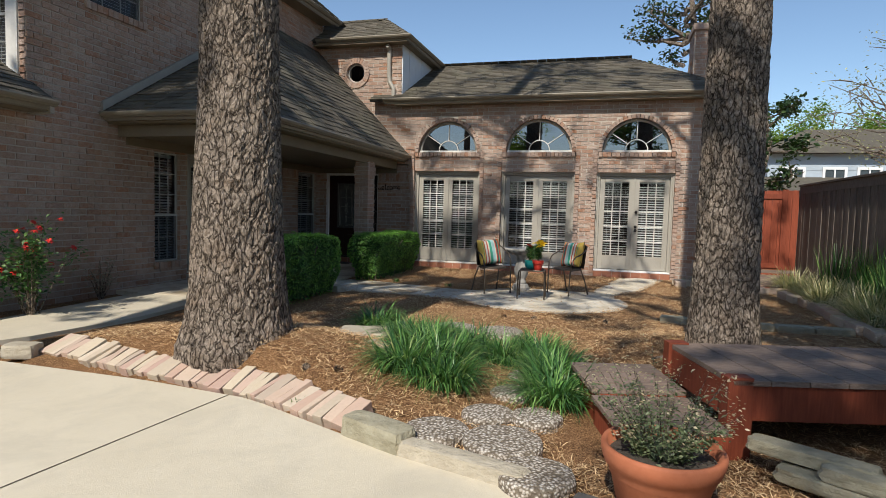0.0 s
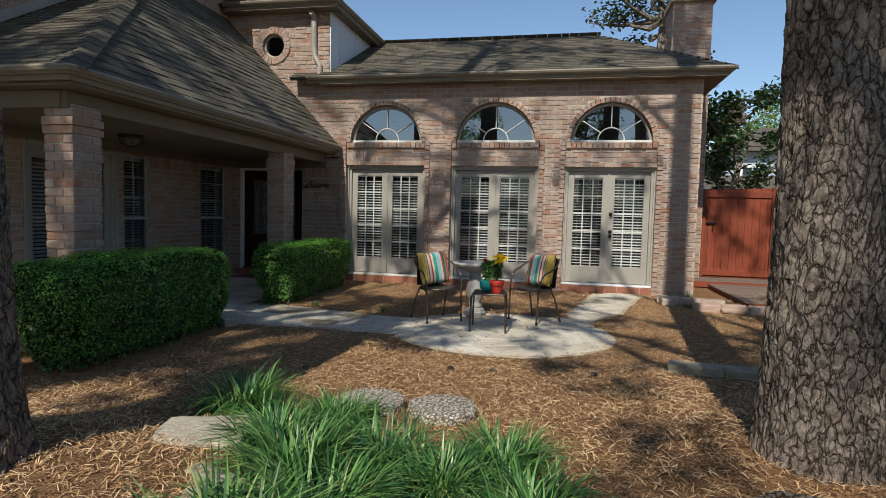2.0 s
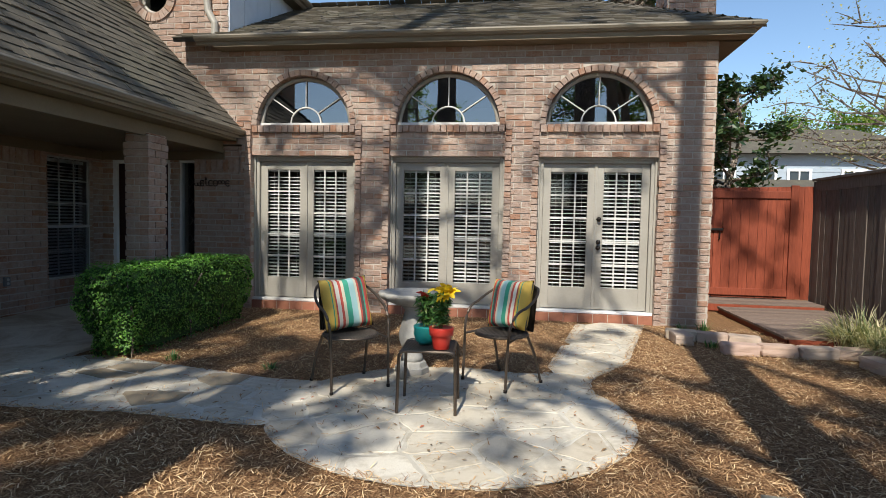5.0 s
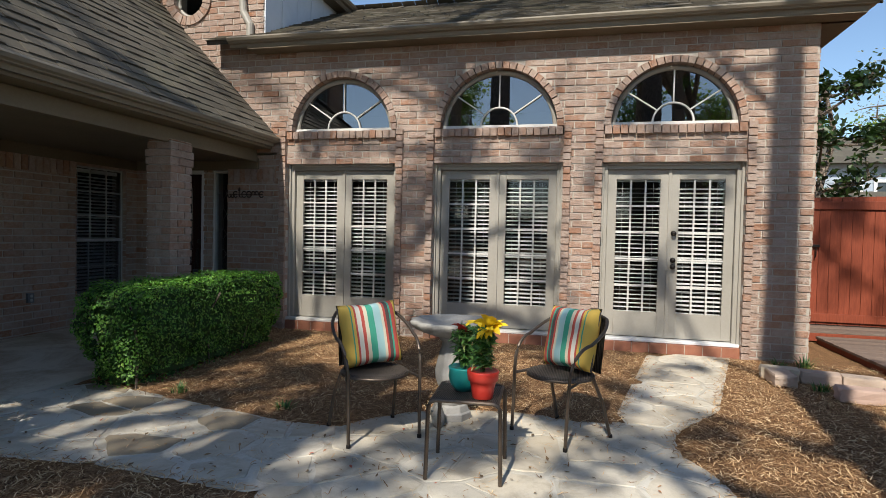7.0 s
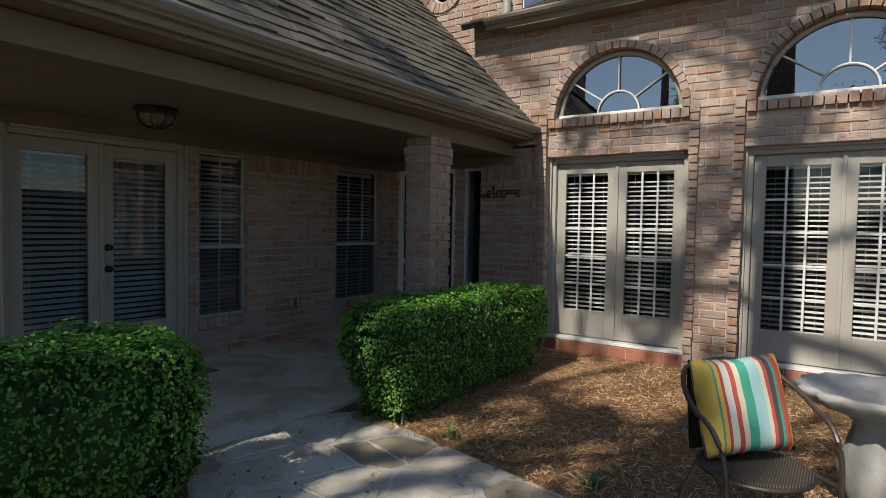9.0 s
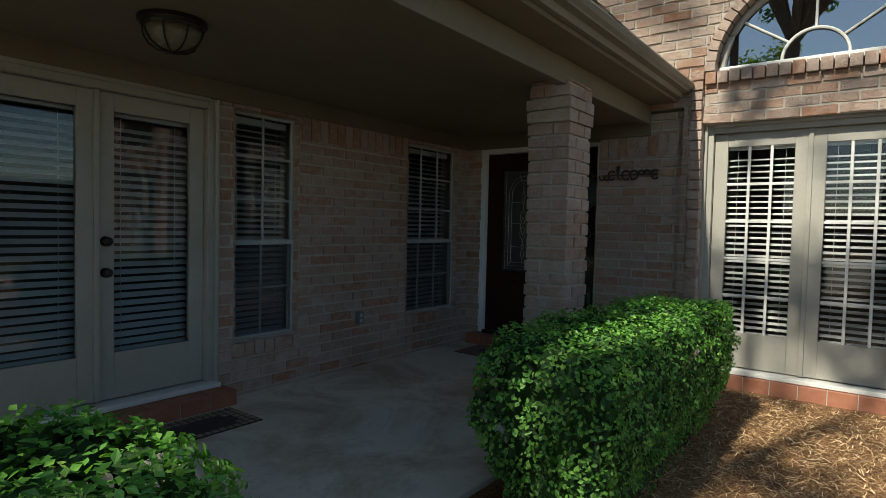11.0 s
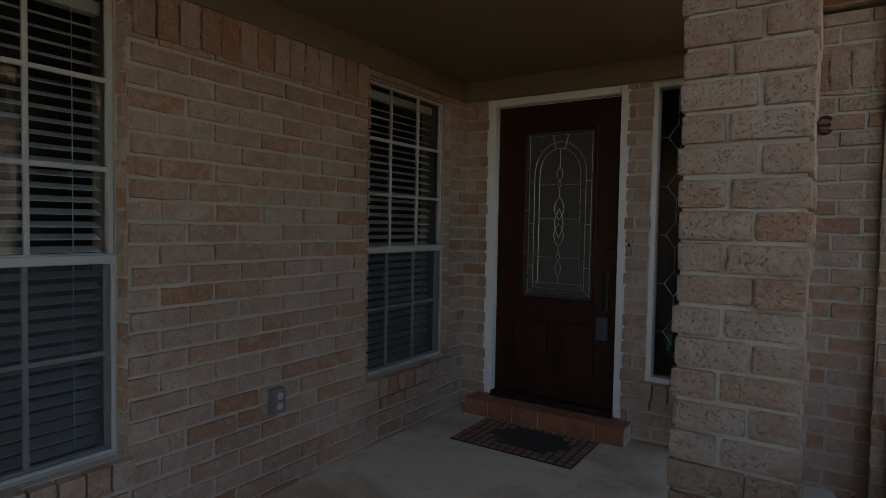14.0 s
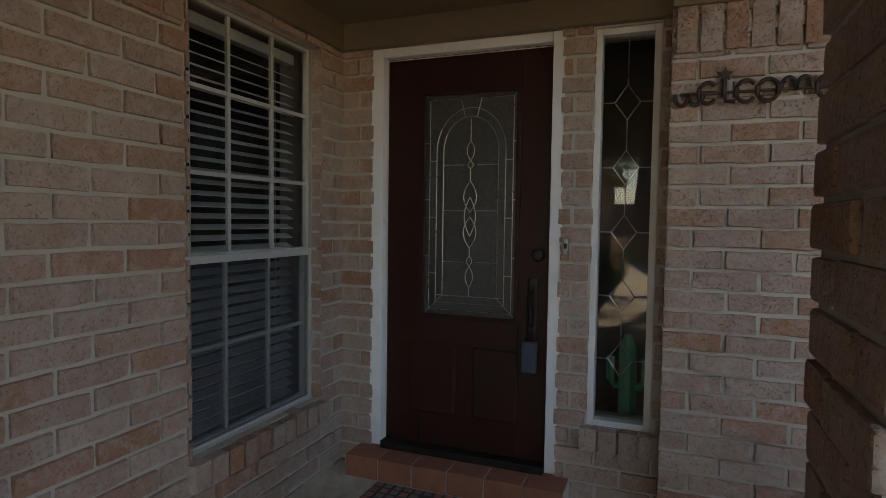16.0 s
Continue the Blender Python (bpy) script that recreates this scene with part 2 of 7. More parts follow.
FENCE_WOOD = wood_material("weathered_fence", [(0.25, (0.085, 0.068, 0.055)), (0.6, (0.16, 0.135, 0.115)), (0.8, (0.22, 0.19, 0.165))], 0.9, (6, 6, 0.6))
RED_WOOD = wood_material("red_stain", [(0.25, (0.16, 0.034, 0.017)), (0.6, (0.25, 0.058, 0.028)), (0.8, (0.30, 0.085, 0.045))], 0.65, (6, 6, 0.6), 0.15)
DECK_WOOD = wood_material("worn_deck", [(0.25, (0.12, 0.085, 0.068)), (0.55, (0.21, 0.158, 0.128)), (0.8, (0.29, 0.23, 0.195))], 0.8, (1.5, 9, 9))


def glass_material(name="window_glass", tint=(0.75, 0.78, 0.78), ior=1.6):
    m = bpy.data.materials.new(name)
    m.use_nodes = True
    t = m.node_tree
    t.nodes.remove(t.nodes["Principled BSDF"])
    gl = t.nodes.new("ShaderNodeBsdfGlossy")
    gl.inputs["Roughness"].default_value = 0.0
    tr = t.nodes.new("ShaderNodeBsdfTransparent")
    tr.inputs[0].default_value = (*tint, 1)
    fr = t.nodes.new("ShaderNodeFresnel")
    fr.inputs[0].default_value = ior
    mx = t.nodes.new("ShaderNodeMixShader")
    t.links.new(fr.outputs[0], mx.inputs[0])
    t.links.new(tr.outputs[0], mx.inputs[1])
    t.links.new(gl.outputs[0], mx.inputs[2])
    t.links.new(mx.outputs[0], t.nodes["Material Output"].inputs[0])
    return m


GLASS = glass_material()


def screen_material():
    """Fine wire mesh: half open, half grey wire."""
    m = Mat("insect_screen", 0.6, 0.0, 0.3)
    m.colour(m.ramp(m.noise(400, 2), [(0.3, (0.045, 0.048, 0.054)), (0.7, (0.075, 0.08, 0.088))]))
    tr = m.node("ShaderNodeBsdfTransparent")
    x = m.node("ShaderNodeMixShader")
    x.inputs[0].default_value = 0.45
    m.link(tr.outputs[0], x.inputs[1])
    m.link(m.b.outputs[0], x.inputs[2])
    m.link(x.outputs[0], m.t.nodes["Material Output"].inputs[0])
    return m.m


SCREEN = screen_material()
ARCH_GLASS = glass_material("fanlight_glass", (0.35, 0.37, 0.37), 3.1)


# ---- building blocks ----
def obj(name, verts, faces, mat, parent=None, label="", smooth=False):
    me = bpy.data.meshes.new(name)
    me.from_pydata(verts, [], faces)
    if smooth:
        me.polygons.foreach_set("use_smooth", [True] * len(me.polygons))
    if mat:
        me.materials.append(mat)
    o = new(name, me)
    if parent:
        o.parent = parent
    if label:
        o["label"] = label
    return o


def part(name, bm, mat, parent=None, label="", smooth=False):
    bmesh.ops.recalc_face_normals(bm, faces=bm.faces)
    me = bpy.data.meshes.new(name)
    bm.to_mesh(me)
    bm.free()
    if smooth:
        me.polygons.foreach_set("use_smooth", [True] * len(me.polygons))
    me.materials.append(mat)
    o = new(name, me)
    if parent:
        o.parent = parent
    if label:
        o["label"] = label
    return o


def empty(name, m, label, category, group="", kind="", parent=None):
    o = new(name)
    o.matrix_basis = m
    if parent:
        o.parent = parent
    return tagged(o, label, category, group, kind)


def box(bm, x0, x1, y0, y1, z0, z1, bevel=0.0, m=None):
    vs = [bm.verts.new((x, y, z)) for z in (z0, z1) for y in (y0, y1) for x in (x0, x1)]
    fs = [bm.faces.new([vs[i] for i in f]) for f in ((0, 2, 3, 1), (4, 5, 7, 6), (0, 1, 5, 4), (2, 6, 7, 3), (0, 4, 6, 2), (1, 3, 7, 5))]
    if bevel:
        es = list({e for f in fs for e in f.edges})
        got = bmesh.ops.bevel(bm, geom=es, offset=bevel, segments=2, affect="EDGES", profile=0.6)
        vs = list({v for v in vs if v.is_valid} | set(got["verts"]))
    if m is not None:
        for v in vs:
            v.co = m @ v.co
    return bm


def block(name, dims, mat, parent=None, bevel=0.0, label=""):
    bm = bmesh.new()
    box(bm, *dims, bevel)
    return part(name, bm, mat, parent, label)


def tube(bm, pts, r, n=8, closed=False, radii=None):
    pts = [Vector(p) for p in pts]
    rings = []
    up = Vector((0, 0, 1))
    for i, p in enumerate(pts):
        a = pts[(i - 1) % len(pts)] if (i or closed) else p
        b = pts[(i + 1) % len(pts)] if (i < len(pts) - 1 or closed) else p
        d = (b - a).normalized()
        s = d.cross(up if abs(d.z) < 0.9 else Vector((0, 1, 0))).normalized()
        w = s.cross(d)
        rr = radii[i] if radii else r
        rings.append([bm.verts.new(p + (s * math.cos(k * math.tau / n) + w * math.sin(k * math.tau / n)) * rr) for k in range(n)])
    m = len(rings)
    for i in range(m if closed else m - 1):
        for k in range(n):
            bm.faces.new((rings[i][k], rings[i][(k + 1) % n], rings[(i + 1) % m][(k + 1) % n], rings[(i + 1) % m][k]))
    if not closed:
        bm.faces.new(rings[0][::-1])
        bm.faces.new(rings[-1])
    return bm


def lathe(bm, profile, n=32, wobble=None):
    rings = []
    for r, z in profile:
        rings.append([bm.verts.new(((r + (wobble(k * math.tau / n, r, z) if wobble else 0)) * math.cos(k * math.tau / n),
                                    (r + (wobble(k * math.tau / n, r, z) if wobble else 0)) * math.sin(k * math.tau / n), z)) for k in range(n)])
    for a, b in zip(rings, rings[1:]):
        for k in range(n):
            bm.faces.new((a[k], a[(k + 1) % n], b[(k + 1) % n], b[k]))
    bm.faces.new(rings[0][::-1])
    bm.faces.new(rings[-1])
    return bm


# ---- brick walls: local x along the wall, -y towards the viewer, z up ----
BRICK_L, COURSE, JOINT = 0.248, 0.0855, 0.010


def inside(holes, u, z):
    for h in holes:
        if h[0] == "rect" and h[1] < u < h[2] and h[3] < z < h[4]:
            return True
        if h[0] == "arch" and z >= h[2] - 1e-6 and (u - h[1]) ** 2 + (z - h[2]) ** 2 < h[3] ** 2:
            return True
    return False


def brick_shape(u0, u1, z0, z1, d, rng, y=0.0):
    w = u1 - u0
    r = 0.0035
    spots = [(u0, z0), (u0 + w * 0.33, z0), (u0 + w * 0.67, z0), (u1, z0), (u1, (z0 + z1) / 2), (u1, z1), (u0 + w * 0.67, z1), (u0 + w * 0.33, z1), (u0, z1), (u0, (z0 + z1) / 2)]
    back = [(u + rng.uniform(-r, r) * 0.6, y + 0.012, z + rng.uniform(-r, r) * 0.6) for u, z in spots]
    cu, cz = (u0 + u1) / 2, (z0 + z1) / 2
    front = []
    for u, _, z in back:
        c = rng.uniform(0.002, 0.006)
        su, sz = (u > cu) - (u < cu), (z > cz) - (z < cz)
        su = 0 if abs(u - cu) < w * 0.3 else su
        sz = 0 if abs(z - cz) < 0.01 else sz
        front.append((u - su * c, y - d + rng.uniform(-0.0025, 0.0025), z - sz * c))
    return back + front


BRICK_FACES = [tuple(range(10, 20))] + [(k, (k + 1) % 10, 10 + (k + 1) % 10, 10 + k) for k in range(10)]


def prisms(cells, y0, y1):
    """Boxes from cells given as lists of (u, z) corners, from depth y0 to y1."""
    vs, fs = [], []
    for c in cells:
        b, n = len(vs), len(c)
        vs += [(u, y0, z) for u, z in c] + [(u, y1, z) for u, z in c]
        fs.append(tuple(b + k for k in range(n)))
        fs.append(tuple(b + n + k for k in reversed(range(n))))
        fs += [(b + (k + 1) % n, b + k, b + n + k, b + n + (k + 1) % n) for k in range(n)]
    return vs, fs


def brick_wall(name, m, u0, u1, z0, z1, holes, label, near=None, depth=0.22, rise=0.0, limit=None, seed=1, phase=0.0, cuts=((), ())):
    """A mortar core with openings, and bricks proud of it. near: the stretch (u0, u1, z0, z1) whose bricks are objects of their own.
    limit: a function of (u, z) that says where there is wall."""
    rng = random.Random(seed)
    us = sorted({u0, u1, *cuts[0], *[v for h in holes for v in ((h[1], h[2]) if h[0] == "rect" else (h[1] - h[3], h[1] + h[3])) if u0 < v < u1]})
    zs = sorted({z0, z1, *cuts[1], *[v for h in holes for v in ((h[3], h[4]) if h[0] == "rect" else (h[2], h[2] + h[3])) if z0 < v < z1]})
    cells = []
    for a, b in zip(us, us[1:]):
        for c, d in zip(zs, zs[1:]):
            if inside([h for h in holes if h[0] == "rect"], (a + b) / 2, (c + d) / 2):
                continue
            arch = [h for h in holes if h[0] == "arch" and h[1] - h[3] - 1e-6 <= a and b <= h[1] + h[3] + 1e-6 and h[2] - 1e-6 <= c and d <= h[2] + h[3] + 1e-6]
            if arch:
                h = arch[0]
                n = 24
                pts = [a + (b - a) * k / n for k in range(n + 1)]
                for p, q in zip(pts, pts[1:]):
                    zp, zq = (min(d, max(c, h[2] + math.sqrt(max(0, h[3] ** 2 - (s - h[1]) ** 2)))) for s in (p, q))
                    cells.append([(p, zp), (q, zq), (q, d + 1e-4), (p, d + 1e-4)])
                continue
            if limit and not limit((a + b) / 2, (c + d) / 2):
                continue
            cells.append([(a, c), (b, c), (b, d), (a, d)])
    vs, fs = prisms(cells, 0.0, depth)
    wall = obj(name, vs, fs, MORTAR)
    wall.matrix_basis = m
    tagged(wall, label, "wall", kind="structure")
    full = [obj_mesh("brick", brick_shape(0, BRICK_L - JOINT, 0, COURSE - JOINT, 0.007 + 0.002 * k, rng)) for k in range(5)]
    vs, fs, made = [], [], 0
    row = 0
    z = z0 + phase
    while z < z1 - 0.02:
        zt = min(z + COURSE - JOINT, z1)
        u = u0 - (BRICK_L / 2 if row % 2 else 0) - rng.uniform(0, 0.02)
        while u < u1:
            a, b = max(u, u0), min(u + BRICK_L - JOINT, u1)
            k = 16 if holes else 1
            runs, start = [], None
            for i in range(k):
                mid = a + (b - a) * (i + 0.5) / k
                ok = not any(inside(holes, mid, zz) for zz in (z + 0.015, zt - 0.015)) and not (limit and not limit(mid, zt))
                if ok and start is None:
                    start = i
                if (not ok or i == k - 1) and start is not None:
                    runs.append((a + (b - a) * start / k, a + (b - a) * ((i + 1 if ok else i)) / k))
                    start = None
            for p, q in runs:
                if q - p < 0.02:
                    continue
                whole = abs(q - p - BRICK_L + JOINT) < 0.003 and zt - z > COURSE - JOINT - 0.003
                if whole and near and made < 300 and near[0] < p and q < near[1] and near[2] < z and zt < near[3]:
                    o = new("brick", full[rng.randrange(5)])
                    o.parent = wall
                    o.location = (p, rng.uniform(-0.003, 0.002), z)
                    o.rotation_euler = (rng.uniform(-0.012, 0.012), rng.uniform(-0.008, 0.008), 0)
                    made += 1
                else:
                    n = len(vs)
                    vs += brick_shape(p, q, z + rng.uniform(-0.002, 0.002), zt, rng.uniform(0.005, 0.016), rng)
                    fs += [tuple(n + i for i in f) for f in BRICK_FACES]
            u += BRICK_L
        z += COURSE
        row += 1
    o = obj("brickwork", vs, fs, BRICK, wall)
    o["kind"] = "stuff"
    return wall


def obj_mesh(name, verts):
    me = bpy.data.meshes.new(name)
    me.from_pydata(verts, [], BRICK_FACES)
    me.materials.append(BRICK)
    return me


def rowlock(parent, u0, u1, z0, z1, y, out, seed, step=0.092, name="sill_brick"):
    """A row of bricks on edge, standing proud of the wall by out."""
    rng = random.Random(seed)
    n = max(1, round((u1 - u0) / step))
    w = (u1 - u0) / n
    for k in range(n):
        bm = bmesh.new()
        t = rng.uniform(-0.006, 0.006)
        box(bm, u0 + k * w + 0.005, u0 + (k + 1) * w - 0.005, y - out + t, y + 0.06, z0 + rng.uniform(-0.004, 0.004), z1 + rng.uniform(-0.004, 0.004), 0.004)
        part(name, bm, BRICK, parent)

# ---- ground ----
def smooth(a, b, v):
    k = min(1.0, max(0.0, (v - a) / (b - a)))
    return k * k * (3 - 2 * k)


def mound(x, y):
    """Height of the mulch over the patio's level."""
    a = smooth(0.14, 0.45, y - drive_edge(x)) * 0.30 * math.exp(-(((x + 2.45) / 1.6) ** 2 + ((y - 4.25) / 1.0) ** 2))
    b = 0.24 * math.exp(-(((x - 1.4) / 1.2) ** 2 + ((y - 5.5) / 1.1) ** 2))
    c = 0.03 * noise.noise(Vector((x * 0.8, y * 0.8, 0)))
    return a + b + c * smooth(13.0, 11.5, y) + 0.01


def drive_edge(x):
    """The y of the edge between driveway and bed."""
    return float(np.interp(x, (-9.0, -2.8, -1.93, -1.05, 0.05, 3.2), (4.2, 3.44, 3.36, 3.0, 2.66, 0.67)))


def in_patio(x, y):
    """Flagged patio and paths."""
    if ((x + 0.6) / 1.30) ** 2 + ((y - 9.0) / 1.22) ** 2 < 1:
        return True
    if -4.46 < x < -0.8 and 8.47 + 0.03 * math.sin(x * 4) < y < 9.52 + max(0, -2.2 - x) * 0.22:
        return True
    if 9.6 < y < 13.02:
        lo = 0.08 + 0.19 * (y - 10.1)
        hi = 0.5 + 0.5 * smooth(9.9, 11.0, y) + max(0, y - 10.97) * 0.26
        return lo < x < hi
    return False


def ground_sheet():
    xs = np.concatenate([[-900, -300, -100, -40, -20, -12], np.arange(-8, 7.01, 0.14), [9, 14, 24, 50, 120, 400, 900]])
    ys = np.concatenate([[-900, -300, -90, -30, -12, -5, -2, 0, 1.2], np.arange(2.0, 15.6, 0.14), [17, 20, 26, 40, 80, 300, 900]])
    vs, fs = [], []
    for y in ys:
        for x in xs:
            z = -0.06
            if -8.5 < x < 6.5 and 1.9 < y < 15.7:
                z = max(mound(x, y) - 0.03, -0.004) if y > drive_edge(x) + 0.05 and x > -5.2 else -0.06
                if z > 0 or y > 3:
                    z += 0.012 * noise.noise(Vector((x * 5, y * 5, 3)))
                if in_patio(x, y):
                    z = -0.02
                if x < -4.4:
                    z = min(z, -0.05)
            vs.append((x, y, z))
    w = len(xs)
    for j in range(len(ys) - 1):
        for i in range(w - 1):
            a = j * w + i
            fs.append((a, a + 1, a + w + 1, a + w))
    return tagged(obj("ground", vs, fs, MULCH, None, "", True), "brown pine straw mulch bed over bare soil", "ground", kind="structure")


ground = ground_sheet()


def drive():
    vs, fs = [], []
    xs = np.arange(-6.4, 3.21, 0.2)
    for x in xs:
        far = min(drive_edge(x), 3.45) if x > -5.6 else 3.45
        vs += [(x, -9.0, 0.0), (x, far, 0.0), (x, far, -0.12), (x, -9.0, -0.12)]
    for i in range(len(xs) - 1):
        a, b = i * 4, i * 4 + 4
        fs += [(a, b, b + 1, a + 1), (a + 1, b + 1, b + 2, a + 2), (a + 3, a + 2, b + 2, b + 3)]
    road = tagged(obj("driveway", vs, fs, DRIVE), "pale sunlit concrete driveway with a saw-cut joint", "driveway", kind="structure")
    bm = bmesh.new()
    m = Matrix.Translation((-2.18, 2.6, 0.002)) @ Matrix.Rotation(math.atan2(1.6, 0.13), 4, "Z")
    box(bm, -9, 0.78, -0.0035, 0.0035, 0.0, 0.002, 0, m)
    part("joint", bm, plain("joint_tar", (0.10, 0.085, 0.06), (0.16, 0.13, 0.10), 20, 0.9), road, "dark filled joint")
    return road


drive()
bm = bmesh.new()
box(bm, -6.72, -4.46, 6.9, 13.4, -0.15, 0.0, 0.008)
tagged(part("porch_floor", bm, PORCH), "grey stained concrete porch slab under the roof", "floor", kind="structure")
bm = bmesh.new()
for pts in (((-6.3, 7.0), (-5.0, 7.0), (-4.85, 5.4), (-5.0, 4.2), (-5.3, 3.45), (-6.6, 3.45), (-6.1, 4.6)),):
    lo = [bm.verts.new((x, y, -0.1)) for x, y in pts]
    hi = [bm.verts.new((x, y, -0.005)) for x, y in pts]
    bm.faces.new(hi[::-1])
    for i in range(len(pts)):
        bm.faces.new((lo[i], lo[(i + 1) % len(pts)], hi[(i + 1) % len(pts)], hi[i]))
tagged(part("sidewalk", bm, DRIVE), "narrow concrete walk from the driveway to the porch", "path", kind="structure")

# ---- house walls ----
FACADE = pose(0, 13.03, 0)
LEFT = pose(-6.72, 0, 0, 0, 0, 90)
BAYS = [(-4.14, -2.55), (-2.05, -0.41), (0.05, 1.64)]
SPRING = 2.70
holes = []
for a, b in BAYS:
    holes += [("rect", a, b, -0.2, SPRING), ("arch", (a + b) / 2, SPRING, (b - a) / 2)]


def under_roof(u, z):
    return z < 3.86 or u < -4.52


OCULUS = (-5.70, 4.60, 0.30)
holes.append(("rect", -5.93, -5.47, 4.37, 4.83))
wall_front = brick_wall("wall_north", FACADE, -6.72, 2.33, -0.06, 5.35, holes + [("rect", -6.72, -4.3, -0.06, 2.42)],
                        "pinkish tan brick front wall with three arched bays", (-4.1, 2.3, 0.3, 2.6), 0.24, limit=under_roof, seed=2, cuts=((-4.52,), (3.86,)))
side_holes = [("rect", 8.42, 10.02, -0.1, 2.20), ("rect", 10.15, 10.74, 0.41, 2.17), ("rect", 12.12, 12.98, 0.40, 2.17), ("rect", 7.66, 8.24, 0.36, 2.17),
              ("rect", 6.45, 7.45, 4.10, 5.4)]
wall_side = brick_wall("wall_west", LEFT, -3.0, 13.25, -0.06, 6.0, side_holes, "pinkish tan brick house wall beside the porch", (10.72, 12.1, 0.1, 2.02), 0.24, seed=3, limit=lambda u, z: u > 5.56 or z < 2.46, cuts=((5.56,), (2.46,)))
entry_holes = [("rect", -6.53, -5.555, -0.1, 2.19), ("rect", -5.41, -5.13, 0.38, 2.19)]
wall_entry = brick_wall("wall_entry", pose(0, 13.20, 0), -6.72, -5.09, -0.06, 2.4, entry_holes, "tan brick entry wall round the front door", (-6.9, -5.0, 0.0, 2.3), 0.24, seed=5)
wall_welcome = brick_wall("wall_entry_side", pose(0, 13.09, 0), -5.09, -4.20, -0.06, 2.4, [], "tan brick wall under the porch roof beside the front door", (-5.1, -4.2, 0.0, 2.3), 0.3, seed=6)
east = brick_wall("wall_east", pose(2.336, 13.045, 0, 0, 0, 90), 0, 5.0, -0.06, 3.86, [], "pinkish tan brick side wall of the wing", None, 0.2, seed=7)
brick_wall("chimney", pose(0, 15.0, 0), 2.12, 2.85, -0.06, 5.75, [], "brown brick chimney stack above the roof", None, 0.9, seed=8)
brick_wall("chimney_side", pose(2.1, 15.9, 0, 0, 0, -90), 0, 0.9, 3.6, 5.75, [], "brown brick chimney stack above the roof", None, 0.03, seed=9)
bm = bmesh.new()
box(bm, 2.05, 2.92, 14.93, 15.97, 5.75, 5.90, 0.02)
tagged(part("chimney_cap", bm, BRICK), "corbelled brick chimney cap", "chimney", kind="structure")


def bay(k, a, b):
    """Recessed brick panel, sill and rowlock arch of one bay."""
    w = brick_wall("bay_panel", pose(0, 13.045, 0), a, b, 2.26, SPRING - 0.10, [], "recessed brick panel between door and fanlight", None, 0.16, seed=20 + k)
    rowlock(w, a + 0.01, b - 0.01, SPRING - 0.105, SPRING - 0.005, 0.0, 0.055, 30 + k)
    c, r = (a + b) / 2, (b - a) / 2
    rng = random.Random(40 + k)
    n = 27
    for i in range(n):
        t0, t1 = math.pi * (i + 0.06) / n, math.pi * (i + 0.94) / n
        bm = bmesh.new()
        d = rng.uniform(-0.008, 0.008)
        vs = []
        for y in (-0.045 + d, 0.12):
            for rr, t in ((r - 0.085, t0), (r - 0.004, t0), (r - 0.004, t1), (r - 0.085, t1)):
                vs.append(bm.verts.new((c - rr * math.cos(t), y, SPRING + rr * math.sin(t))))
        for f in ((0, 1, 2, 3), (7, 6, 5, 4), (0, 4, 5, 1), (1, 5, 6, 2), (2, 6, 7, 3), (3, 7, 4, 0)):
            bm.faces.new([vs[j] for j in f])
        part("arch_brick", bm, BRICK, w)
    for u0, u1 in ((a - 0.088, a + 0.002), (b - 0.002, b + 0.088)):
        z = -0.02
        while z < SPRING - 0.03:
            bm = bmesh.new()
            box(bm, u0 + rng.uniform(-0.005, 0.005), u1 + rng.uniform(-0.005, 0.005), -0.062 + rng.uniform(-0.007, 0.007), 0.14, z + 0.004, z + COURSE * 0.985 - 0.006, 0.006)
            part("jamb_brick", bm, BRICK, w)
            z += COURSE
    return w


for k, (a, b) in enumerate(BAYS):
    bay(k, a, b)

# round window
ring = bmesh.new()
rng = random.Random(5)
for i in range(26):
    t0, t1 = math.tau * (i + 0.06) / 26, math.tau * (i + 0.94) / 26
    vs = []
    for y in (-0.035 + rng.uniform(-0.006, 0.006), 0.05):
        for rr, t in ((0.235, t0), (0.36, t0), (0.36, t1), (0.235, t1)):
            vs.append(ring.verts.new((OCULUS[0] - rr * math.cos(t), y, OCULUS[1] + rr * math.sin(t))))
    for f in ((0, 1, 2, 3), (7, 6, 5, 4), (0, 4, 5, 1), (1, 5, 6, 2), (2, 6, 7, 3), (3, 7, 4, 0)):
        ring.faces.new([vs[j] for j in f])
window_round = empty("window_1", FACADE, "small round window in a ring of bricks", "window", kind="structure")
part("brick_ring", ring, BRICK, window_round)
bm = bmesh.new()
tube(bm, [(OCULUS[0] + 0.215 * math.cos(t * math.tau / 32), 0.06, OCULUS[1] + 0.215 * math.sin(t * math.tau / 32)) for t in range(32)], 0.025, 8, True)
part("window_frame", bm, TRIM, window_round)
bm = bmesh.new()
bm.faces.new([bm.verts.new((OCULUS[0] + 0.23 * math.cos(t * math.tau / 32), 0.09, OCULUS[1] + 0.23 * math.sin(t * math.tau / 32))) for t in range(32)])
part("pane", bm, GLASS, window_round).visible_shadow = False


